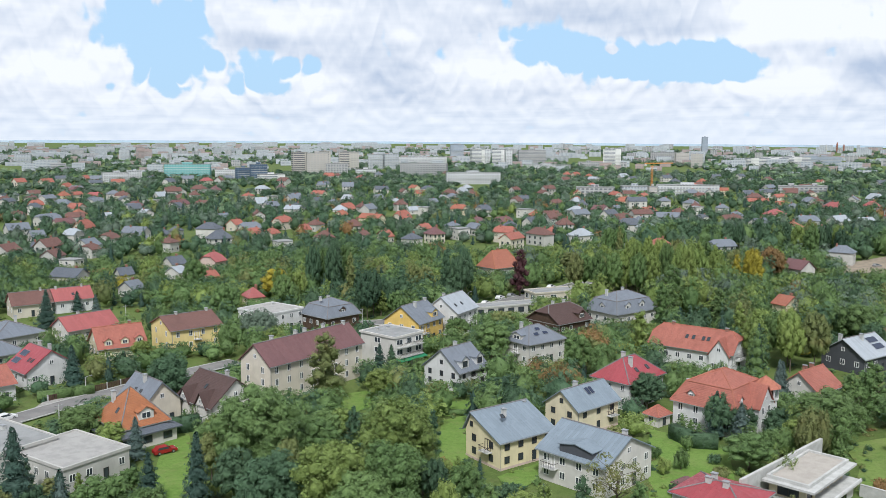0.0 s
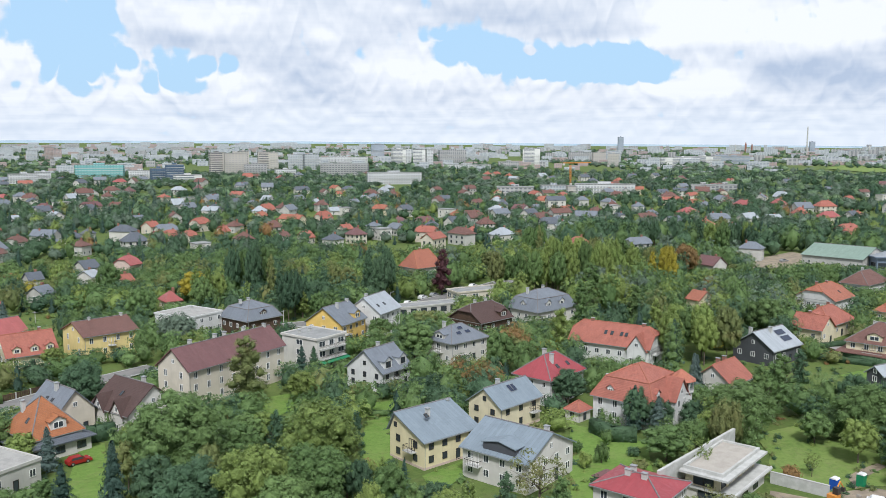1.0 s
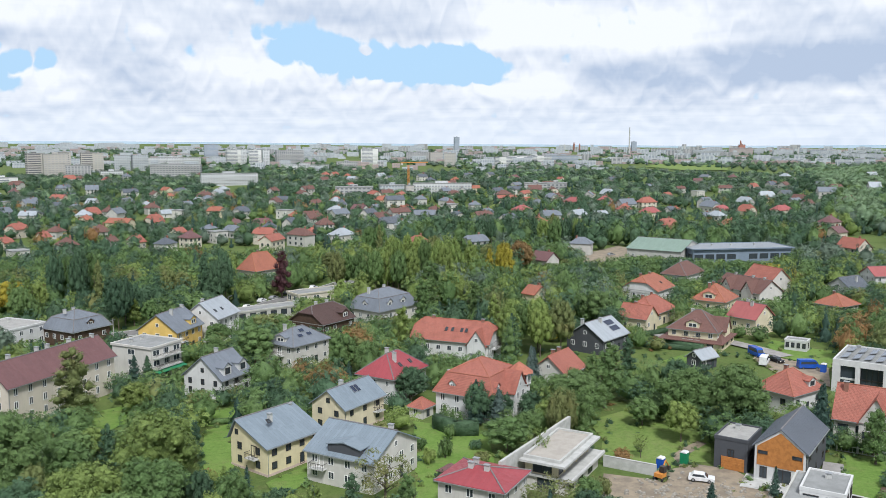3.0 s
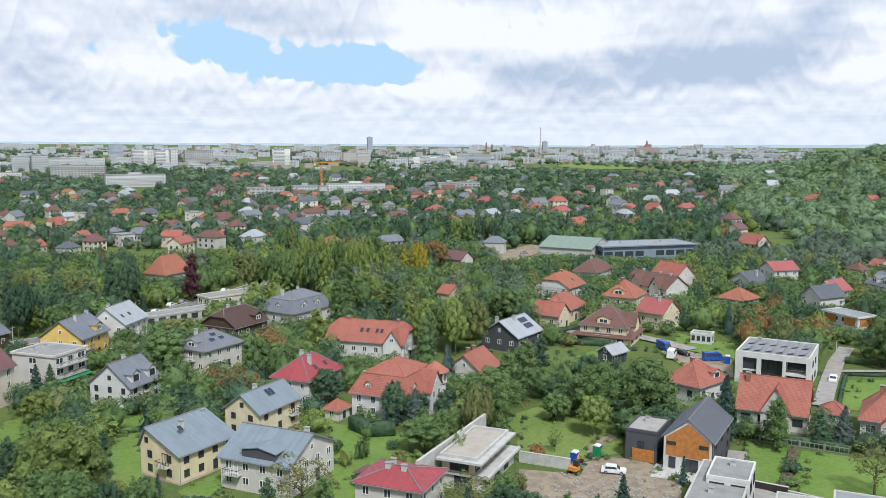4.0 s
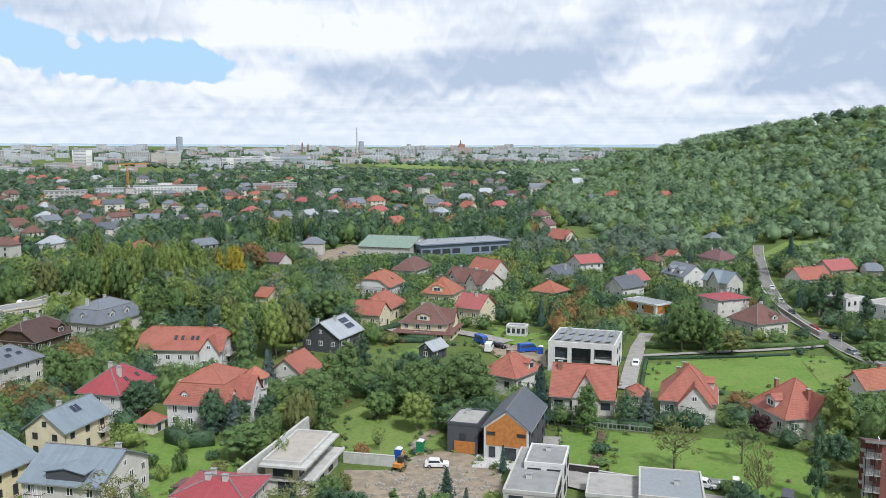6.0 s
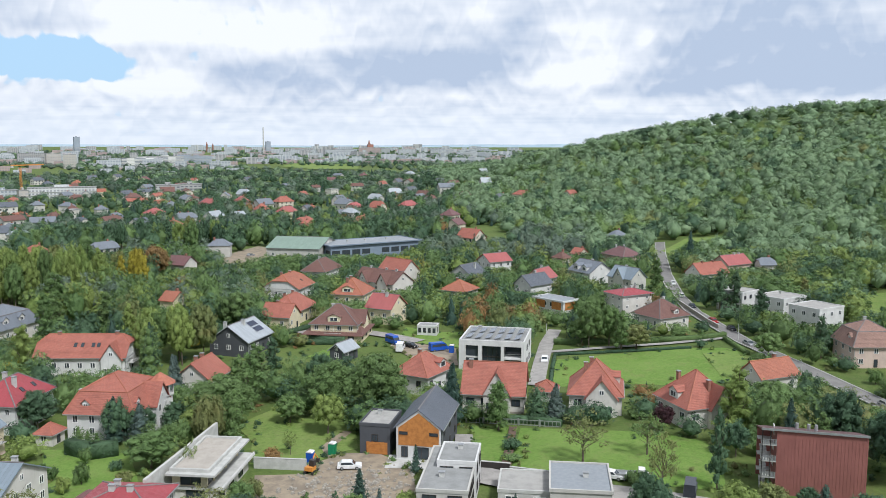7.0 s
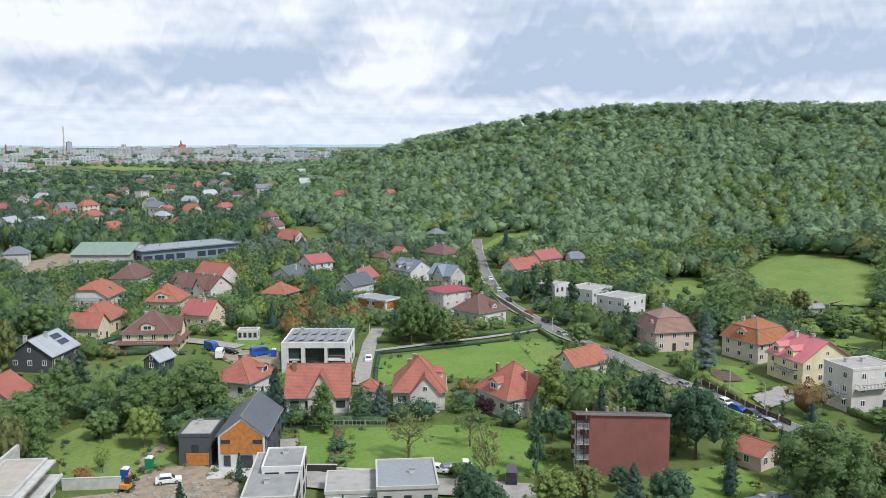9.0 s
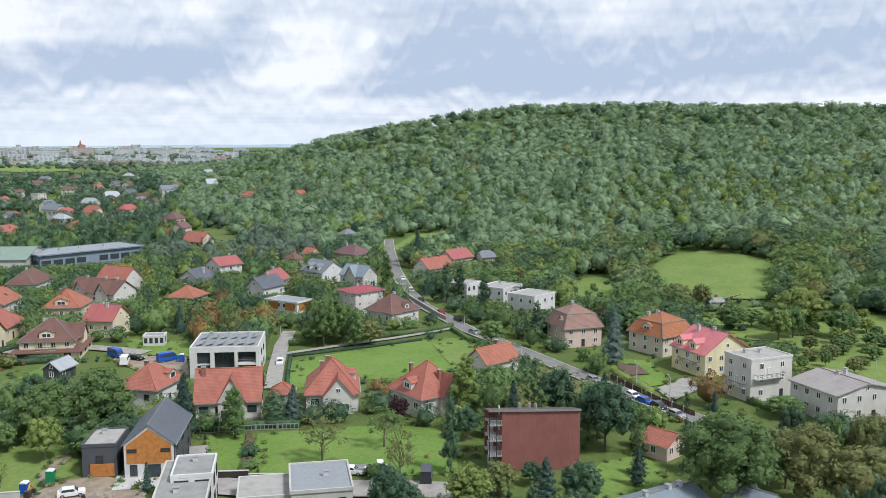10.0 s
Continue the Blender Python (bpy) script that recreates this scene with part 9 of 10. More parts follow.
block("long white apartment building", 39, 1142, 6, 69.9, 14, 14.6, B_WHITE, BITUMEN)
block("far glazed block with haze painted into its colour", 40, 2563, 7, 38.0, 14, 39.2, B_HAZED_GLASS, BITUMEN)
block("white slab block with dark window bands", 78, 1977, 12, 31.9, 14, 34.0, B_BAND, BITUMEN)
block("long white apartment building", 100, 1977, -3, 12.8, 13, 35.3, B_WHITE, BITUMEN)
block("white slab block with dark window bands", 120, 1900, -14, 25.8, 14, 35.1, B_BAND, BITUMEN)
block("long white apartment building", 134, 1793, 4, 12.7, 13, 36.6, B_WHITE, BITUMEN)
block("grey terraced apartment block", 195, 1938, 8, 60.3, 14, 33.4, B_GREY, BITUMEN)
block("long white apartment building", 199, 1696, -17, 91.3, 14, 8.7, B_WHITE, BITUMEN)
block("pale concrete housing block in the town", 292, 2247, -17, 54.0, 14, 12.9, B_PALE, BITUMEN)
block("white slab block with dark window bands", 372, 1939, -11, 38.2, 14, 35.9, B_BAND, BITUMEN)
block("grey terraced apartment block", 291, 1760, -1, 41.4, 14, 12.4, B_GREY, BITUMEN)
block("grey terraced apartment block", 550, 2201, -14, 62.9, 14, 23.9, B_GREY, BITUMEN)
block("plain tan tower block", 536, 1979, -1, 29.1, 14, 26.5, B_TAN, BITUMEN)
block("plain tan tower block", 517, 1793, -16, 24.0, 14, 27.5, B_TAN, BITUMEN)
block("far glazed block with haze painted into its colour", 946, 3193, -3, 19.3, 14, 58.9, B_HAZED_GLASS, BITUMEN)
block("white slab block with dark window bands", 684, 1862, -6, 85.7, 14, 17.8, B_BAND, BITUMEN)
block("far glazed block with haze painted into its colour", 826, 1977, -15, 124.2, 14, 17.7, B_HAZED_GLASS, BITUMEN)
block("grey terraced apartment block", 155, 893, -10, 37.9, 14, 9.2, B_GREY, BITUMEN)
block("pale concrete housing block in the town", 201, 920, -4, 27.9, 14, 8.9, B_PALE, BITUMEN)
block("plain tan tower block", 205, 859, 1, 8.0, 8, 11.6, B_TAN, BITUMEN)
block("long white apartment building", 254, 911, -16, 62.8, 14, 10.5, B_WHITE, BITUMEN)
block("grey terraced apartment block", 358, 902, -22, 25.0, 14, 9.9, B_GREY, BITUMEN)
block("grey terraced apartment block", 382, 902, -23, 24.0, 14, 9.9, B_GREY, BITUMEN)
block("long white apartment building", -446, 1202, 28, 37.2, 14, 12.3, B_WHITE, BITUMEN)
block("long white apartment building", -421, 1202, 27, 16.4, 14, 14.6, B_WHITE, BITUMEN)
block("pale concrete housing block in the town", -423, 1552, 5, 41.5, 14, 7.0, B_PALE, BITUMEN)
block("pale concrete housing block in the town", -876, 1911, 25, 27.1, 14, 9.8, B_PALE, BITUMEN)
block("pinkish housing block on the skyline", -607, 3196, 11, 73.4, 14, 16.3, B_PINK, BITUMEN)
block("pale concrete housing block in the town", -735, 3026, 22, 100.3, 14, 19.3, B_PALE, BITUMEN)
block("far glazed block with haze painted into its colour", 862, 1992, -23, 58.7, 14, 18.0, B_HAZED_GLASS, BITUMEN)
block("white slab block with dark window bands", 764, 1936, -22, 80.5, 14, 18.5, B_BAND, BITUMEN)
block("far glazed block with haze painted into its colour", 1544, 2925, -14, 17.0, 14, 44.2, B_HAZED_GLASS, BITUMEN)
block("pinkish housing block on the skyline", 1772, 2599, -26, 77.0, 14, 23.8, B_PINK, BITUMEN)
block("old brick castle wing", 1884, 2759, -20, 21.5, 14, 33.7, B_RED, BITUMEN)
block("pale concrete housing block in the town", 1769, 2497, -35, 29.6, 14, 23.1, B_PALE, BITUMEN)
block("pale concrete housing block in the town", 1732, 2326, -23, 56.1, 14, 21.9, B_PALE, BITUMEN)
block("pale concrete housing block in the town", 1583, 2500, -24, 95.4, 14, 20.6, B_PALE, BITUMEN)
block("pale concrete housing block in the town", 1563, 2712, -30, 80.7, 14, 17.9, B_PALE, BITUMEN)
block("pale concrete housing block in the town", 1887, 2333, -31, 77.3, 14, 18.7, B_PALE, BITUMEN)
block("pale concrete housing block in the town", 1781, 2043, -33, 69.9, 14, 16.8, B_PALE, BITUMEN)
spire("chimney_stack", "tall slim concrete chimney beyond the town", 1440, 2761, 94.9, 4.4, CONCRETE)
spire("church_tower", "brick church tower with pointed top", 1514, 3391, 38.8, 7.2, BRICK)
spire("church_tower", "brick church tower with pointed top", 1540, 3391, 32.4, 6.2, BRICK)
spire("church_tower", "slender far church tower", 1472, 3390, 30.2, 4.8, CONCRETE)
spire("church_tower", "castle tower with pointed roof", 1880, 2761, 50.6, 6.5, BRICK)
spire("church_tower", "slender far church tower", 1851, 2778, 33.8, 5.4, CONCRETE)
spire("church_tower", "slender far church tower", 1710, 2855, 31.7, 5.4, CONCRETE)
spire("church_tower", "slender far church tower", 1875, 2438, 28.9, 4.0, CONCRETE)
crane(208, 875, 33.7)

CELLS = {}
for hx, hy, hr in placed:
    for i in range(int((hx - 60) // 40), int((hx + 60) // 40) + 1):
        for j in range(int((hy - 60) // 40), int((hy + 60) // 40) + 1):
            CELLS.setdefault((i, j), []).append((hx, hy, hr))


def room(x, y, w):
    """How tall a tree may grow here: nothing in houses, on lawns and roads; low where it would hide them from the
    camera.
    """
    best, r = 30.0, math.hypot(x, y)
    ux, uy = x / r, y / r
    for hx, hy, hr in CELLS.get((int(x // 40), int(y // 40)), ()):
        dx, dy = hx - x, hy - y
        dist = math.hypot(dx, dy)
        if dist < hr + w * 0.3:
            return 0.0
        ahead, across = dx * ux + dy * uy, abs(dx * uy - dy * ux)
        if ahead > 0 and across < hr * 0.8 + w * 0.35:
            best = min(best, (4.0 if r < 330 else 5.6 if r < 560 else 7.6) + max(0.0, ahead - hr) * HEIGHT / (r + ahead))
    for o, (x0, y0, x1, y1) in AREAS:
        if x0 - 3 < x < x1 + 3 and y0 - 3 < y < y1 + 3 and within(x, y, o):
            return 0.0
        if r < 1200:
            for k in (4, 9, 15, 23, 32) if r < 420 else (4, 9, 15):
                qx, qy = x + ux * k, y + uy * k
                if x0 < qx < x1 and y0 < qy < y1 and within(qx, qy, o):
                    best = min(best, 1.0 + k * 0.17)
    for o, wd in ROADS:
        d = off_line(x, y, o)
        if d < wd / 2 + w * 0.3:
            return 0.0
        if r < 420 and d < 40:
            for k in (5, 10, 16, 23, 31):
                if off_line(x + ux * k, y + uy * k, o) < wd / 2 + 1.0:
                    best = min(best, 1.2 + k * HEIGHT / (r + k))
                    break
    return best


rng_s = random.Random(21)
bins = {}
GROWN = [(o.location.x, o.location.y) for o in scene.objects if o.parent is None and o.get("category") in ("tree",)]
near_grid = {}
for gx, gy in GROWN:
    near_grid.setdefault((int(gx // 6), int(gy // 6)), []).append((gx, gy))
r = NEAR_LIMIT
while r < 3700:
    tier = 0 if r < 420 else 1 if r < 820 else 2 if r < 1500 else 3
    gap = (6.6, 9.9, 15.5, 18.0)[tier]
    a, step = -0.62, gap / r
    while a < (1.58 if r < 1060 else 0.80):
        a += step * rng_s.uniform(0.7, 1.3)
        rr = r + rng_s.uniform(-0.5, 0.5) * gap
        x, y = rr * math.sin(a), rr * math.cos(a)
        town = suburb(x, y)
        # open ground between gardens
        n = noise.noise(Vector((x, y, 0)) * 0.012)
        if town and tier < 3 and n > 0.28:
            continue
        if tier == 3 and noise.noise(Vector((x * 0.004, y * 0.0016, 5))) < -0.22:
            continue
        h = rng_s.uniform(6.5, 13.0) if town else rng_s.uniform(8.0, 15.0)
        w = rng_s.uniform(6.5, 11.5) if town else rng_s.uniform(8.5, 17.0)
        if tier == 2:
            w *= 1.6 if town else 1.3
        if tier == 3:
            w, h = rng_s.uniform(14, 26), rng_s.uniform(8, 13)
        if tier < 3:
            if any(math.hypot(x - gx, y - gy) < w * 0.45 for i in (-1, 0, 1) for j in (-1, 0, 1) for gx, gy in near_grid.get((int(x // 6) + i, int(y // 6) + j), ())):
                continue
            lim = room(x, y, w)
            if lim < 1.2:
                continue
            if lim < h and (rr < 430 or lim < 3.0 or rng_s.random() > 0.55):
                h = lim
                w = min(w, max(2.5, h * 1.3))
        d = math.degrees(a)
        pick = rng_s.random() + 0.30 * noise.noise(Vector((x * 0.02, y * 0.02, 9)))
        if not town and 67 < d < 92 and 470 < rr < 610:
            tone, h, w = rng_s.choice(["sage", "light", "sage", "mid"]), rng_s.uniform(8, 11), rng_s.uniform(8, 11)
        elif 4 < d < 27 and 265 < rr < 420 and noise.noise(Vector((x * 0.014, y * 0.014, 2))) > -0.12:
            # tall old trees, turning yellow
            tone = rng_s.choice(["light", "light", "light", "mid", "mid", "silver"] if d < 18 else ["light", "mid", "dark", "mid", "silver"])
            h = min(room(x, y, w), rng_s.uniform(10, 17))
            w = min(rng_s.uniform(8, 13), h * 1.1)
        elif 38 < d < 48 and 400 < rr < 520 and pick < 0.6:
            tone = "silver"
        else:
            tone = "mid" if pick < 0.42 else "dark" if pick < 0.70 else "light" if pick < 0.80 else "olive" if pick < 0.88 else "spruce" if pick < 1.03 else "rust" if pick < 1.10 else "yellow"
            # hill and distant trees take paler, cooler leaves in place of haze
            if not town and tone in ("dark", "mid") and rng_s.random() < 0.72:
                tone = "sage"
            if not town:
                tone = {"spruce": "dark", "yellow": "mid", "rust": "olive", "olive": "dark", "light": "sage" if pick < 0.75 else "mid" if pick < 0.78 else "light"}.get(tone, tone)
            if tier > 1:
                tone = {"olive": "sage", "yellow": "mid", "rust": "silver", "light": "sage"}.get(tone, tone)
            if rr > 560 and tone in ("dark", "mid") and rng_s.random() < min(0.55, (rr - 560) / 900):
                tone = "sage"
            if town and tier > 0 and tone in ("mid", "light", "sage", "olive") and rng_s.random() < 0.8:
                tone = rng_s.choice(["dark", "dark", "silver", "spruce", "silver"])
            if in_belt(x, y) and room(x, y, 4.0) > 1.0:
                tone, h, w = rng_s.choice(["dark", "dark", "mid"]), rng_s.uniform(12, 17), rng_s.uniform(9, 13)
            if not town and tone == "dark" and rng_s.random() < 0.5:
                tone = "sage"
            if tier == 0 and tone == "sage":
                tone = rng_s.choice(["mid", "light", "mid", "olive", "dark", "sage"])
        # haze over the far belts is put into these cool leaf tones
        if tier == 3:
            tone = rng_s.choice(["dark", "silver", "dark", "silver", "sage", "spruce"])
        if tone == "spruce":
            w = min(w, h * 0.5)
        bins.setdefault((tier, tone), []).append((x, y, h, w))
    r += gap * (0.86, 0.86, 1.0, 4.0)[tier]
SHAPES = {}
for tier, (n, q, s, lb) in enumerate([(7, 180, 0.075, 20), (7, 70, 0.115, 15), (6, 34, 0.16, 12), (3, 7, 0.30, 7)]):
    SHAPES[tier, False] = unit_trees(100 + tier, n, q, s, lb, False, (6, 6, 5, 5)[tier], (3, 3, 2, 2)[tier], (0.62, 0.72, 0.76, 0.85)[tier])
    SHAPES[tier, True] = unit_trees(300 + tier, 3, q, s, 0, True, 5)
WHERE = ["garden trees among houses", "woods and garden trees", "distant woods", "far tree belts before the town"]
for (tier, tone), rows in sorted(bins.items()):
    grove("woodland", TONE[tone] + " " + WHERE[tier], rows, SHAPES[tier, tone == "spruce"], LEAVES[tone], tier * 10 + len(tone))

# low garden shrubs
for tone in ("mid", "dark", "light", "olive", "rust"):
    rows = []
    for i in range({"mid": 900, "dark": 700, "light": 420, "olive": 360, "rust": 110}[tone]):
        a, rr = rng_s.uniform(-0.6, 1.56), 112 + 210 * rng_s.random()
        x, y = rr * math.sin(a), rr * math.cos(a)
        w = rng_s.uniform(1.2, 3.4)
        if room(x, y, w) > 0.9:
            rows.append((x, y, rng_s.uniform(0.7, 2.2), w))
    grove("shrubbery", TONE[tone] + " low shrubs and bushes in gardens", rows, unit_trees(700, 4, 30, 0.17, 8, False, 5, 2), LEAVES[tone], 70)

# bushes and perennials along the edges of lawns
rng_e = random.Random(91)
edge_rows = {}
for o, (x0, y0, x1, y1) in AREAS:
    if not 110 < math.hypot((x0 + x1) / 2, (y0 + y1) / 2) < 330 or max(x1 - x0, y1 - y0) < 7:
        continue
    cx, cy = sum(p[0] for p in o) / len(o), sum(p[1] for p in o) / len(o)
    for (ax, ay), (bx, by) in zip(o, o[1:] + o[:1]):
        for i in range(int(math.hypot(bx - ax, by - ay) / 2.2)):
            t, q = rng_e.random(), rng_e.uniform(0.0, 0.12) if rng_e.random() < 0.85 else rng_e.uniform(0.1, 0.5)
            x, y = ax + (bx - ax) * t, ay + (by - ay) * t
            x, y = x + (cx - x) * q, y + (cy - y) * q
            if rng_e.random() < 0.35 or any(off_line(x, y, l) < wd / 2 + 1.0 for l, wd in ROADS) or any(math.hypot(x - hx, y - hy) < hr + 0.5 for hx, hy, hr in placed):
                continue
            edge_rows.setdefault(rng_e.choice(["mid", "dark", "light", "olive", "mid", "dark"]), []).append((x, y, rng_e.uniform(0.6, 1.7), rng_e.uniform(0.9, 2.2)))
for tone, rows in sorted(edge_rows.items()):
    grove("shrubbery", TONE[tone] + " bushes along the edges of lawns", rows, unit_trees(740, 4, 46, 0.14, 8, False, 5, 2), LEAVES[tone], 71)

# ---------------------------------------------------------------- vehicles, hedges, fences, yard things
P_WHITE, P_BLUE, P_DARK = plain("white_car_paint", (0.75, 0.75, 0.75), 0.25), plain("blue_car_paint", (0.02, 0.09, 0.42), 0.25), plain("dark_car_paint", (0.03, 0.035, 0.045), 0.2)
P_SILVER, P_RED, P_BLACK, P_GREEN = plain("silver_car_paint", (0.45, 0.46, 0.47), 0.25, 0.5), plain("red_car_paint", (0.30, 0.02, 0.02), 0.25), plain("black_car_paint", (0.012, 0.012, 0.014), 0.2), plain("green_plastic", (0.02, 0.22, 0.10), 0.4)


def vehicle(name, label, x, y, rot, paint, lower, cabin, length, width, glass_h):
    """A vehicle facing +x: a shaped lower body, a cabin with glass round it, four wheels, lamps."""
    root = tagged(new(name), label, name.replace("_", " "), "parked vehicles")
    root.matrix_basis = pose(x, y, ground_z(x, y) + 0.13, 0, 0, rot)
    me = Build().prism(lower, -width / 2, width / 2, "y").mesh("body", paint)
    put("body", me, root)
    k = width / 2 - 0.12
    put("cabin", Build().prism(cabin, -k, k, "y").mesh("cabin", paint), root)
    z0, z1 = glass_h
    xs = [p for p, z in cabin]
    put("side_glass", Build().prism([(min(xs) + 0.35, z0), (max(xs) - 0.35, z0), (max(xs) - 0.75, z1), (min(xs) + 0.55, z1)], -k - 0.015, k + 0.015, "y").mesh("side_glass", GLASS), root)
    fr = sorted(cabin)[-1]
    put("windscreen", Build().prism([(fr[0] - 0.06, z0), (fr[0] + 0.02, z0), (fr[0] - 0.42, z1), (fr[0] - 0.5, z1)], -k + 0.1, k - 0.1, "y").mesh("windscreen", GLASS), root)
    for px in (-length * 0.31, length * 0.31):
        for py in (-width / 2 + 0.08, width / 2 - 0.08):
            w = put("wheel", Build().tube((0, -0.11, 0), (0, 0.11, 0), 0.32, 0.32, 14).mesh("wheel", TYRE), root, pose(px, py, 0.32))
            put("rim", Build().tube((0, -0.125, 0), (0, 0.125, 0), 0.19, 0.19, 10).mesh("rim", METAL), w)
    for py in (-width / 2 + 0.25, width / 2 - 0.25):
        put("headlight", Build().box(length / 2 - 0.06, py - 0.16, 0.58, length / 2 + 0.01, py + 0.16, 0.74).mesh("headlight", FRAME_W), root)
    return root


def car(label, x, y, rot, paint):
    L = 2.15
    return vehicle("car", label, x, y, rot, paint, [(-L, 0.3), (L, 0.3), (L, 0.72), (L - 0.25, 0.86), (-L + 0.1, 0.95), (-L, 0.8)],
                   [(-L + 0.25, 0.9), (1.05, 0.88), (0.35, 1.42), (-1.35, 1.45)], 4.3, 1.78, (0.95, 1.36))


def van(label, x, y, rot, paint):
    L = 2.75
    return vehicle("van", label, x, y, rot, paint, [(-L, 0.35), (L, 0.35), (L, 1.0), (L - 0.5, 1.2), (-L, 1.2)],
                   [(-L, 1.15), (L - 0.55, 1.15), (L - 1.3, 2.2), (L - 1.6, 2.4), (-L, 2.4)], 5.5, 2.0, (1.3, 2.0))


def pickup(label, x, y, rot, paint):
    root = vehicle("pickup", label, x, y, rot, paint, [(-2.9, 0.55), (2.6, 0.45), (2.6, 1.0), (2.2, 1.15), (-2.9, 0.8)],
                   [(0.7, 1.05), (2.15, 1.1), (1.75, 2.05), (0.7, 2.1)], 5.4, 2.0, (1.2, 1.9))
    bed = Build().box(-3.0, -1.0, 0.82, 0.55, 1.0, 0.9).box(-3.0, -1.0, 0.9, 0.55, -0.94, 1.25).box(-3.0, 0.94, 0.9, 0.55, 1.0, 1.25).box(-3.0, -0.94, 0.9, -2.94, 0.94, 1.25)
    put("bed", bed.mesh("bed", METAL), root)
    return root


def cabin(x, y, paint, label):
    root = tagged(new("portable_toilet"), label, "portable toilet")
    root.matrix_basis = pose(x, y, ground_z(x, y), 0, 0, 35)
    put("shell", Build().box(-0.6, -0.6, 0.1, 0.6, 0.6, 2.2).mesh("shell", paint), root)
    put("roof", Build().prism([(-0.66, 2.2), (0.66, 2.2), (0.4, 2.42), (-0.4, 2.42)], -0.66, 0.66, "x").mesh("roof", P_WHITE), root)
    put("door", Build().box(-0.42, -0.64, 0.18, 0.42, -0.601, 2.05).mesh("door", paint), root)
    put("skid", Build().box(-0.65, -0.65, -0.02, 0.65, 0.65, 0.1).mesh("skid", FRAME_D), root)


def digger(x, y, rot):
    root = tagged(new("mini_excavator"), "small yellow-black excavator on a building site", "excavator")
    root.matrix_basis = pose(x, y, ground_z(x, y) + 0.1, 0, 0, rot)
    for s in (-0.75, 0.75):
        put("track", Build().prism([(-1.2, 0.1), (-1.0, 0), (1.0, 0), (1.2, 0.1), (1.2, 0.45), (1.0, 0.55), (-1.0, 0.55), (-1.2, 0.45)], s - 0.2, s + 0.2, "y").mesh("track", TYRE), root)
    put("house", Build().box(-1.1, -0.75, 0.6, 0.4, 0.75, 1.3).mesh("house", P_ORANGE), root)
    put("cab", Build().box(-0.4, -0.7, 1.3, 0.5, 0.2, 2.4).mesh("cab", FRAME_D), root)
    put("boom", Build().tube((0.5, 0.3, 1.0), (1.8, 0.3, 2.8), 0.16, 0.13, 6).tube((1.8, 0.3, 2.8), (2.9, 0.3, 1.6), 0.13, 0.1, 6).mesh("boom", P_ORANGE), root)
    put("bucket", Build().prism([(2.6, 0.9), (3.2, 1.0), (3.1, 1.6), (2.7, 1.6)], 0.0, 0.6, "y").mesh("bucket", FRAME_D), root)


_hedge_no = [0]


def hedge(line, h, w, tone, label):
    """A clipped hedge: leaf clumps over a long block with a dense inside."""
    _hedge_no[0] += 1
    rng = np.random.default_rng(500 + _hedge_no[0])
    V, Q, I, o = [], [], [], 0
    for (x0, y0), (x1, y1) in zip(line, line[1:]):
        ln = math.hypot(x1 - x0, y1 - y0)
        ux, uy = (x1 - x0) / ln, (y1 - y0) / ln
        n = int(min(900, ln * (2 * h + w) * 7))
        s, e = rng.uniform(0, ln, n), rng.uniform(0, 2 * h + w, n)
        side = np.where(e < h, -w / 2, np.where(e < h + w, e - h - w / 2, w / 2))
        z = np.where(e < h, e, np.where(e < h + w, h, 2 * h + w - e)) + rng.normal(scale=0.07, size=n)
        nn = np.stack([np.where(e < h, uy, np.where(e < h + w, 0, -uy)), np.where(e < h, -ux, np.where(e < h + w, 0, ux)), np.where((e >= h) & (e < h + w), 1.0, 0.25)], 1) + rng.normal(scale=0.4, size=(n, 3))
        nn /= np.linalg.norm(nn, axis=1)[:, None]
        k = 1 + 0.1 * np.sin(s * 1.7)
        px, py = x0 + ux * s - uy * -side * k, y0 + uy * s + ux * -side * k
        p = np.stack([px, py, z * k + ground_z(x0, y0)], 1)
        v, q = quads_of(rng, p, nn, 0.26 * rng.uniform(0.7, 1.3, n))
        V.append(v), Q.append(q + o)
        I.append(np.zeros(len(q), int))
        o += len(v)
        b = Build().box(-0.2, -w * 0.42, 0, ln + 0.2, w * 0.42, h * 0.93)
        c = np.array([(x0 + ux * a - uy * d, y0 + uy * a + ux * d, zz + ground_z(x0, y0)) for a, d, zz in b.v])
        V.append(c), Q.append(np.asarray(b.f) + o)
        I.append(np.ones(len(b.f), int))
        o += len(c)
    tagged(new("hedge", big_mesh("hedge", np.concatenate(V), np.concatenate(Q), LEAVES[tone], None, np.concatenate(I))), label, "hedge")


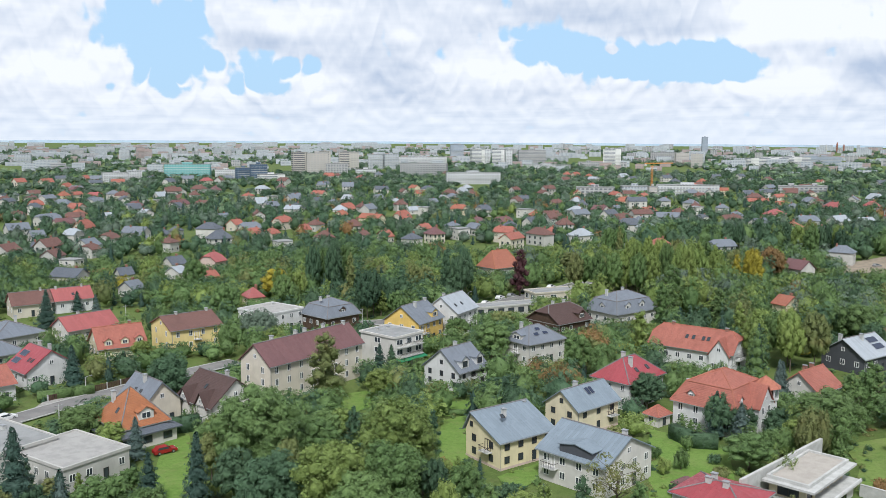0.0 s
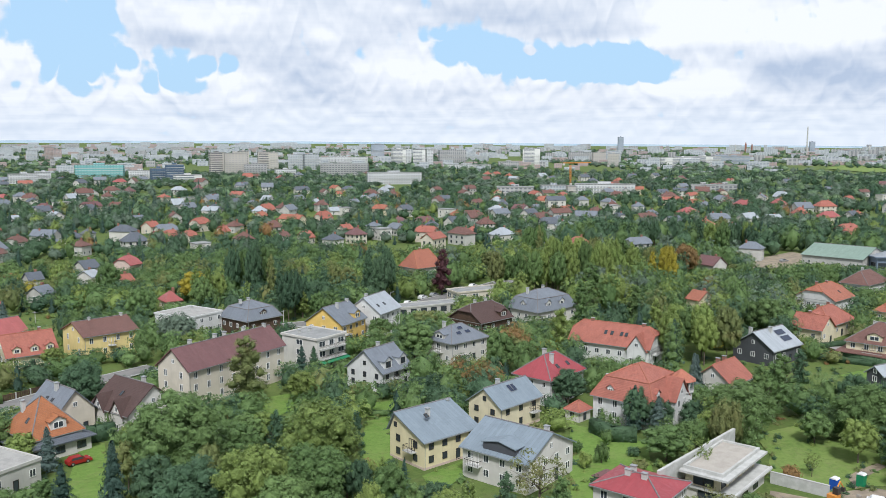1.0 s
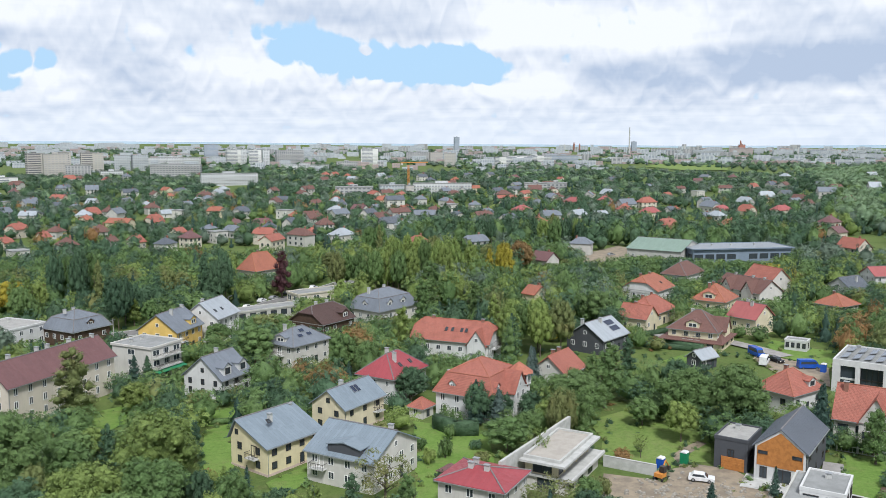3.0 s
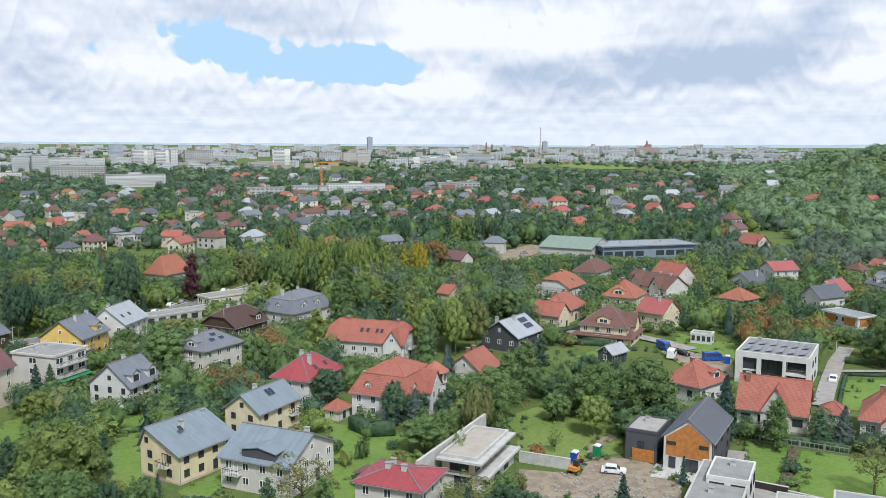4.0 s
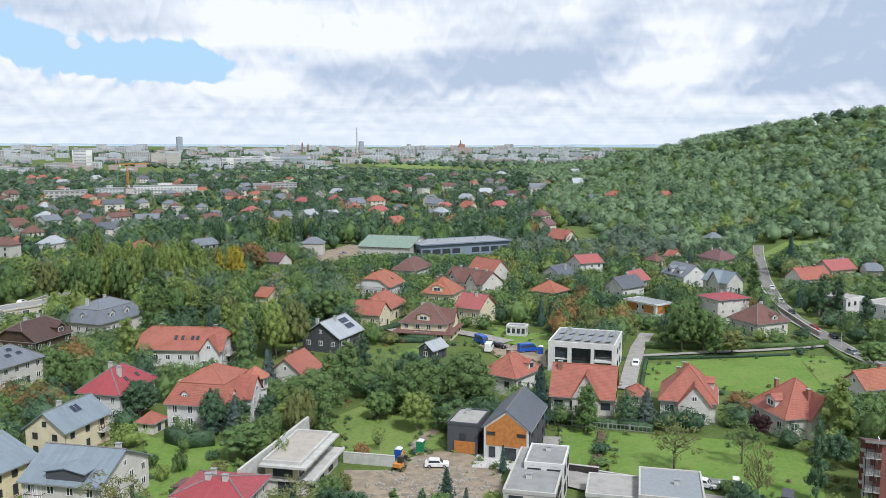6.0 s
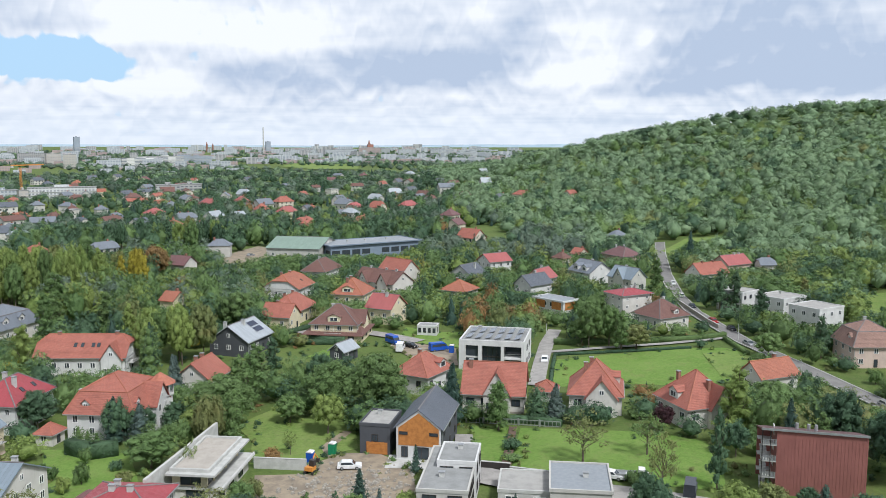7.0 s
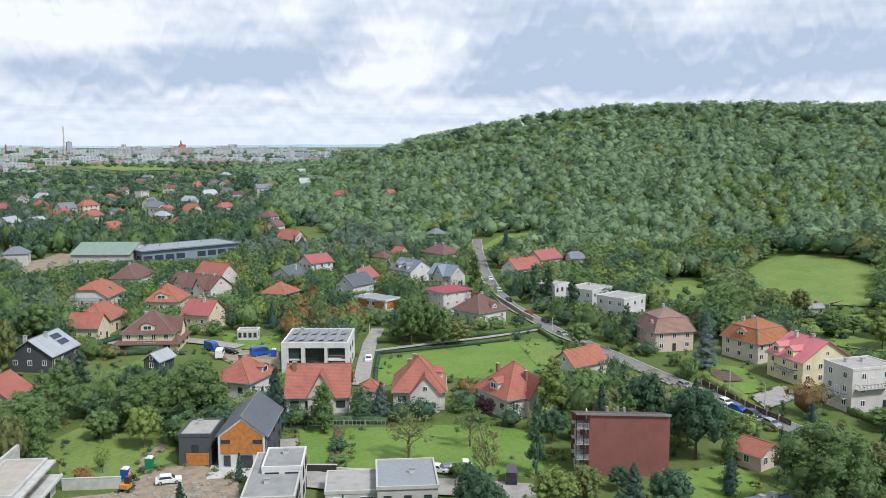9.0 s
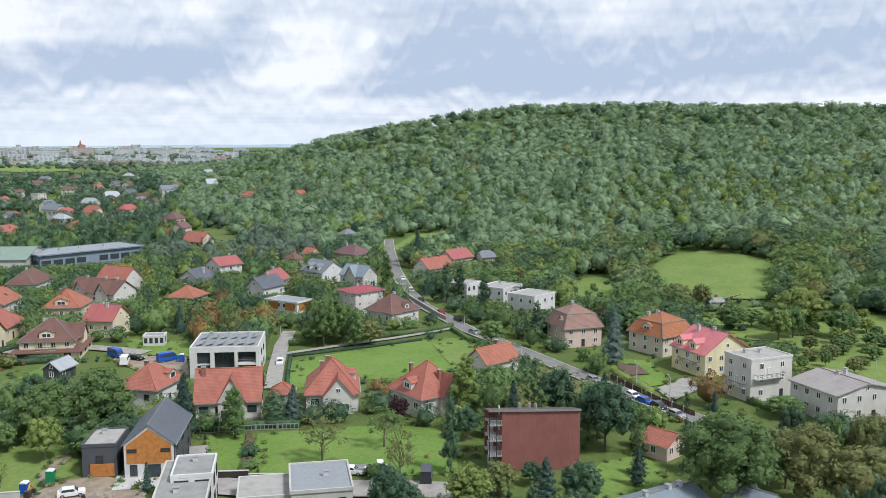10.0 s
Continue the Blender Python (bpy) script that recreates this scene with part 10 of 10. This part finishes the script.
def fence(line, h, mat, label):
    """Posts, two rails and upright slats."""
    root = tagged(new("fence"), label, "fence")
    root.matrix_basis = pose(line[0][0], line[0][1], ground_z(*line[0]))
    for (x0, y0), (x1, y1) in zip(line, line[1:]):
        ln = math.hypot(x1 - x0, y1 - y0)
        m = root.matrix_basis.inverted() @ pose(x0, y0, ground_z(x0, y0), 0, 0, math.degrees(math.atan2(y1 - y0, x1 - x0)))
        n = max(1, int(ln / 3))
        for i in range(n):
            px = ln * i / n
            put("post", Build().box(px - 0.12, -0.12, -0.3, px + 0.12, 0.12, h + 0.15).mesh("post", CONCRETE if mat is DARKWOOD else mat), root, m)
            a, e = px + 0.121, ln * (i + 1) / n - 0.121
            k = 8 if mat is DARKWOOD else 6
            pitch = (e - a) / (2 * k - 1)
            bar = pitch * (1.5 if mat is DARKWOOD else 0.3)
            xs = [a]
            for j in range(k - 1):
                q = a + (e - a - bar) * (j + 1) / (k - 1)
                xs += [a + (e - a - bar) * j / (k - 1) + bar, q]
            xs.append(e)
            s = Build().lattice(xs, [h * 0.08, h * 0.2, h * 0.88, h], -0.04, 0.04)
            put("fence_panel", s.mesh("fence_panel", mat), root, m)


def garden_wall(line, h, mat, label):
    root = tagged(new("garden_wall"), label, "wall", kind="structure")
    root.matrix_basis = pose(line[0][0], line[0][1], ground_z(*line[0]))
    for (x0, y0), (x1, y1) in zip(line, line[1:]):
        ln = math.hypot(x1 - x0, y1 - y0)
        m = root.matrix_basis.inverted() @ pose(x0, y0, ground_z(x0, y0), 0, 0, math.degrees(math.atan2(y1 - y0, x1 - x0)))
        w = put("wall_run", Build().box(0, -0.15, -0.4, ln, 0.15, h).mesh("wall_run", mat), root, m)
        put("coping", Build().box(-0.05, -0.2, h, ln + 0.05, 0.2, h + 0.09).mesh("coping", CONCRETE), w)


def street_lamp(x, y, h, lamp):
    root = tagged(new("street_lamp" if lamp else "utility_pole"), "slim grey street lamp beside the road" if lamp else "pale concrete utility pole", "street lamp" if lamp else "pole")
    root.matrix_basis = pose(x, y, ground_z(x, y), 0, 0, 40)
    put("pole", Build().tube((0, 0, -0.3), (0, 0, h), 0.14, 0.08, 8).mesh("pole", CONCRETE), root)
    if lamp:
        a = put("arm", Build().tube((0, 0, h - 0.05), (1.1, 0, h + 0.15), 0.05, 0.04, 6).mesh("arm", METAL), root)
        put("lamp_head", Build().prism([(-0.1, 0.1), (0.1, 0.1), (0.06, 0.24), (-0.06, 0.24)], 1.0, 1.6, "x").mesh("lamp_head", METAL), a, pose(0, 0, h))
    else:
        put("crossarm", Build().box(-0.8, -0.06, h - 0.5, 0.8, 0.06, h - 0.38).mesh("crossarm", METAL), root)


def fin_wall(x0, y0, x1, y1, h):
    ln = math.hypot(x1 - x0, y1 - y0)
    root = tagged(new("wall_fin", Build().prism([(0, -0.3), (ln, -0.3), (ln, h), (0, h)], -0.25, 0.25, "y").mesh("wall_fin", CONCRETE)), "tall thin white wall beside a modern villa", "wall")
    root.matrix_basis = pose(x0, y0, 0, 0, 0, math.degrees(math.atan2(y1 - y0, x1 - x0)))


# timber gable with its white border
band = Build().prism([(-4.15, 0.1), (4.15, 0.1), (4.15, 6.1), (0, 9.3), (-4.15, 6.1)], -8.05, -7.955, "x")
border = put("gable_border", band.mesh("gable_border", WHITE), timber_house)
put("timber_cladding", Build().prism([(-3.75, 2.7), (3.75, 2.7), (3.75, 5.95), (0, 8.8), (-3.75, 5.95)], -8.12, -8.051, "x").mesh("timber_cladding", TIMBER), border)
for sy in (-2.8, 2.8):
    window(timber_house, pose(-8.14, sy, 5.0, 0, 0, -90), 1.6, 0.6, FRAME_D, "one")
window(timber_house, pose(-8.08, -0.6, 1.35, 0, 0, -90), 2.6, 2.3, FRAME_D)
window(timber_house, pose(-8.08, 2.6, 1.5, 0, 0, -90), 1.2, 2.0, FRAME_D)
# lower roofs that run round two of the houses
for owner, w, d, z, rise, cover, wall in ((layered, 17.0, 18.0, 2.5, 2.0, BROWN, CREAM), (amber_villa, 13.6, 14.6, 2.9, 1.9, ANTHRA, OFFWHITE)):
    v, f, uv = roof_faces("hip", w, d, z, z + rise, "v", 0.2, d * 0.16)
    low = put("lower_roof", mesh_of("lower_roof", v, f, cover, uvs=uv), owner)
    put("lower_wall", Build().box(-w / 2 + 0.8, -d / 2 + 0.8, -0.4, w / 2 - 0.8, d / 2 - 0.8, z - 0.05).mesh("lower_wall", wall), owner)
    for p in (-0.3, 0.0, 0.3):
        window(low, pose(p * w, -d / 2 + 0.8, 1.5), 1.8, 1.4, FRAME_D)
        window(low, pose(-w / 2 + 0.8, p * d, 1.5, 0, 0, -90), 1.8, 1.4, FRAME_D)
# corner turret of the large red villa, with its open gallery
turret = put("turret", Build().tube((5.6, -6.6, -0.3), (5.6, -6.6, 5.6), 2.5, 2.5, 8).mesh("turret", WHITE), red_villa)
put("turret_gallery", Build().tube((5.6, -6.6, 5.6), (5.6, -6.6, 5.8), 2.8, 2.8, 8).mesh("turret_gallery", CONCRETE), turret)
for k in range(8):
    q = 6.2832 * (k + 0.5) / 8
    put("column", Build().tube((5.6 + 2.4 * math.cos(q), -6.6 + 2.4 * math.sin(q), 5.8), (5.6 + 2.4 * math.cos(q), -6.6 + 2.4 * math.sin(q), 8.0), 0.16, 0.16, 6).mesh("column", WHITE), turret)
put("turret_core", Build().tube((5.6, -6.6, 5.8), (5.6, -6.6, 8.0), 1.6, 1.6, 8).mesh("turret_core", DARKWOOD), turret)
put("turret_roof", Build().tube((5.6, -6.6, 8.0), (5.6, -6.6, 10.2), 3.2, 0.15, 8).mesh("turret_roof", caps_for(RED)), turret)
cottage("small grey garden shed on a slope", 300, 86, -40, 6.5, 5, 2.4, 3.6, "gable", GREYW, BITUMEN)
cottage("small pale garden shed on a slope", 306, 28, -60, 5, 4.5, 2.4, 3.4, "hip", BEIGE, BITUMEN)
rng_r = random.Random(4)
rub = Build()
for i in range(420):
    x, y = 58 + rng_r.gauss(18, 7), 118 + rng_r.gauss(0, 5)
    s = rng_r.uniform(0.12, 0.42)
    rub.prism([(x - s, -0.05), (x + s * 0.8, -0.05), (x + s * 0.6, s * 0.6), (x - s * 0.4, s * 0.75)], y - s * 0.7, y + s * rng_r.uniform(0.4, 0.9), "y")
rub.v = [(a, b_, c + ground_z(a, b_) + 0.2) for a, b_, c in rub.v]
tagged(new("rubble", rub.mesh("rubble", STONE)), "heap of broken stone and pale rubble", "rubble", kind="stuff")
garage = put("garage_door", Build().box(-4.52, -2.4, 0.1, -4.44, 1.6, 2.4).mesh("garage_door", TIMBER), wing)
for k in range(5):
    put("door_slat", Build().box(-4.56, -2.4, 0.2 + k * 0.45, -4.521, 1.6, 0.55 + k * 0.45).mesh("door_slat", TIMBER), garage)
net = tagged(new("scaffold"), "scaffold with torn teal netting against a red roofed house", "scaffold")
net.matrix_basis = pose(-96.2, 212.7, 0, 0, 0, 48)
put("poles", Build().lattice([-4, -3.9, -1.4, -1.3, 1.3, 1.4, 3.9, 4], [0, 0.1, 3.0, 3.1], -0.05, 0.05).mesh("poles", METAL), net)
put("netting", Build().prism([(-3.9, 0.4), (3.6, 0.2), (3.8, 2.4), (1.2, 3.0), (-3.6, 2.6)], -0.12, -0.08, "y").mesh("netting", TEAL), net)
car("white parked estate car beside the kerb", 183.9, 70.0, -123, P_WHITE)
car("bright blue hatchback parked in the street", 181.3, 66.3, -115, P_BLUE)
car("dark car parked in the street", 179.5, 62.4, -122, P_DARK)
car("silver car parked in the street", 175.8, 57.3, -119, P_SILVER)
car("pale car parked in the street", 191.1, 82.7, -120, P_SILVER)
car("dark red car driving in the street", 239.3, 158.6, -124, P_RED)
car("black car standing in the street", 233.2, 148.0, -128, P_BLACK)
car("grey car standing in the street", 219.9, 133.9, -118, P_SILVER)
car("white car standing in the street", 269.3, 192.2, -136, P_WHITE)
car("dark car standing in the street", 255.0, 177.5, -132, P_DARK)
car("pale car standing in the street", 290.5, 211.6, -138, P_WHITE)
car("black car in a stony yard", 144.2, 192.1, -82, P_BLACK)
car("white car parked in a paved lane", 162.1, 157.6, -139, P_WHITE)
car("white car behind a modern house", 113.7, 94.1, -63, P_WHITE)
car("white car on a building site", 81.1, 126.3, -35, P_WHITE)
car("silver car on a sports ground", 198.1, 396.2, 20, P_SILVER)
car("car parked along the street", 15.1, 304.1, 56, P_WHITE)
car("car parked along the street", 20.8, 315.1, 56, P_WHITE)
car("car parked along the street", 25.3, 319.7, 56, P_SILVER)
car("car parked along the street", 31.3, 328.1, 56, P_DARK)
car("car parked along the street", 37.1, 331.8, 56, P_SILVER)
car("car parked along the street", 42.2, 338.3, 56, P_WHITE)
car("dark car parked by a house", 168.8, 287.8, 31, P_DARK)
car("pale car parked by a house", 173.1, 289.9, 26, P_SILVER)
car("small red car on a garden drive", -51.7, 157.0, 39, P_RED)
car("white car parked in the street", -90.7, 176.1, 55, P_WHITE)
van("blue delivery van in a stony yard", 143.2, 199.2, -94, P_BLUE)
van("white delivery van in a stony yard", 139.9, 191.2, 47, P_WHITE)
van("blue delivery van beside a white villa", 148.0, 184.3, -15, P_BLUE)
van("dark green van behind a garden", 118.8, 81.8, 32, P_DARK)
pickup("white pickup lorry with open bed", 116.2, 91.3, -49, P_WHITE)
cabin(77.1, 133.0, P_BLUE, "blue portable toilet on a building site")
cabin(82.6, 134.4, P_GREEN, "green portable toilet on a building site")
cabin(149.2, 180.3, P_BLUE, "blue portable toilet in a stony yard")
digger(74.9, 128.9, 30)
hedge([(178.7, 170.0), (189.7, 161.0), (203.0, 152.7), (215.1, 146.8), (224.2, 144.6)], 1.6, 1.6, "mid", "long clipped hedge beside a path")
hedge([(145.2, 139.2), (157.1, 150.1), (169.3, 160.7), (181.3, 154.0), (204.4, 142.5)], 0.7, 0.9, "dark", "low dark hedge round a lawn")
hedge([(125.6, 217.1), (131.9, 207.6)], 2.2, 1.6, "dark", "clipped dark green hedge")
hedge([(114.8, 134.7), (118.4, 130.5), (123.6, 124.6), (127.6, 119.1)], 1.5, 1.4, "dark", "dark hedge behind a lawn")
hedge([(197.9, 80.6), (192.4, 73.6), (186.9, 67.2)], 2.2, 2.2, "light", "clipped light green hedge along a street")
hedge([(173.8, 68.0), (170.0, 62.1), (166.6, 57.5)], 2.2, 2.6, "mid", "clipped hedge opposite parked cars")
hedge([(207.5, 228.2), (208.4, 214.1), (210.9, 203.4)], 3.2, 3, "dark", "tall dark hedge behind gardens")
hedge([(-27.6, 177.2), (-24.0, 172.5), (-16.8, 165.7)], 3.6, 1.6, "dark", "row of dark conifers trimmed as a hedge")
hedge([(44.9, 165.7), (47.2, 160.3), (51.6, 159.4)], 3.0, 2.2, "dark", "tall clipped hedge before a white villa")
hedge([(-89.9, 189.1), (-83.7, 193.0), (-80.1, 195.2)], 2.4, 2.0, "mid", "hedge behind a street wall")
hedge([(-55.2, 167.3), (-52.2, 168.7), (-49.4, 170.7)], 3.4, 2.0, "dark", "dark conifer hedge beside a lawn")
hedge([(118.3, 219.3), (122.3, 214.8), (129.5, 209.5)], 1.6, 1.4, "dark", "clipped hedge round a small lawn")
hedge([(128.9, 223.0), (135.5, 212.9)], 1.8, 1.4, "mid", "clipped green hedge before a cream house")
hedge([(121.4, 228.6), (128.6, 229.3), (136.1, 231.9)], 1.6, 1.4, "dark", "dark hedge along a lane")
hedge([(209.8, 128.0), (220.8, 142.4)], 1.2, 1.2, "mid", "clipped roadside hedge by a lawn")
hedge([(255.9, 205.7), (237.6, 212.1), (221.1, 226.9), (219.4, 239.6)], 2.6, 3, "mid", "tall green hedge between gardens")
hedge([(8.9, 189.1), (6.1, 179.8), (-1.7, 179.8)], 1.2, 1.0, "mid", "low green hedge round a garden")
hedge([(207.5, 55.2), (194.3, 46.6), (190.7, 41.0)], 1.4, 1.4, "mid", "green hedge round a front garden")
garden_wall([(68.2, 137.4), (74.9, 130.6)], 2.0, CONCRETE, "pale concrete retaining wall on a building site")
garden_wall([(98.4, 112.7), (102.4, 107.6)], 1.5, FRAME_D, "dark panel fence behind a lawn")
garden_wall([(102.4, 107.6), (108.8, 97.9)], 0.9, CONCRETE, "low concrete garden wall")
fence([(-87.6, 188.7), (-83.9, 193.4), (-78.3, 198.8), (-72.0, 207.5)], 1.6, DARKWOOD, "dark slatted fence between pale posts")
fence([(195.6, 80.4), (189.5, 72.2), (182.9, 63.1), (177.6, 53.9)], 1.5, DARKWOOD, "wooden slatted street fence")
garden_wall([(278.6, 206.6), (257.8, 185.5), (237.4, 159.8), (231.8, 151.7)], 1.5, STONE, "old stone garden wall beside the street")
fence([(113.7, 132.7), (121.0, 124.8), (126.6, 118.2)], 1.3, METAL, "thin grey wire fence behind gardens")
fence([(308.0, 105.4), (310.8, 83.9), (344.1, 76.2)], 1.2, DARKWOOD, "post fence round a meadow")
street_lamp(8.4, 290.9, 6.8, 1)
street_lamp(-81.4, 194.3, 4.3, 1)
street_lamp(189.5, 71.4, 6.7, 1)
street_lamp(199.1, 106.8, 4.2, 1)
street_lamp(222.9, 139.2, 4.4, 1)
street_lamp(-104.6, 284.3, 3.8, 0)
street_lamp(-25.4, 271.0, 5.4, 0)
street_lamp(183.6, 178.0, 3.4, 1)
street_lamp(226.6, 26.1, 6.2, 0)
street_lamp(-80.1, 177.2, 3.3, 0)
street_lamp(182.3, 61.0, 6.6, 1)
fin_wall(45.2, 127.8, 65.4, 146.3, 6.7)
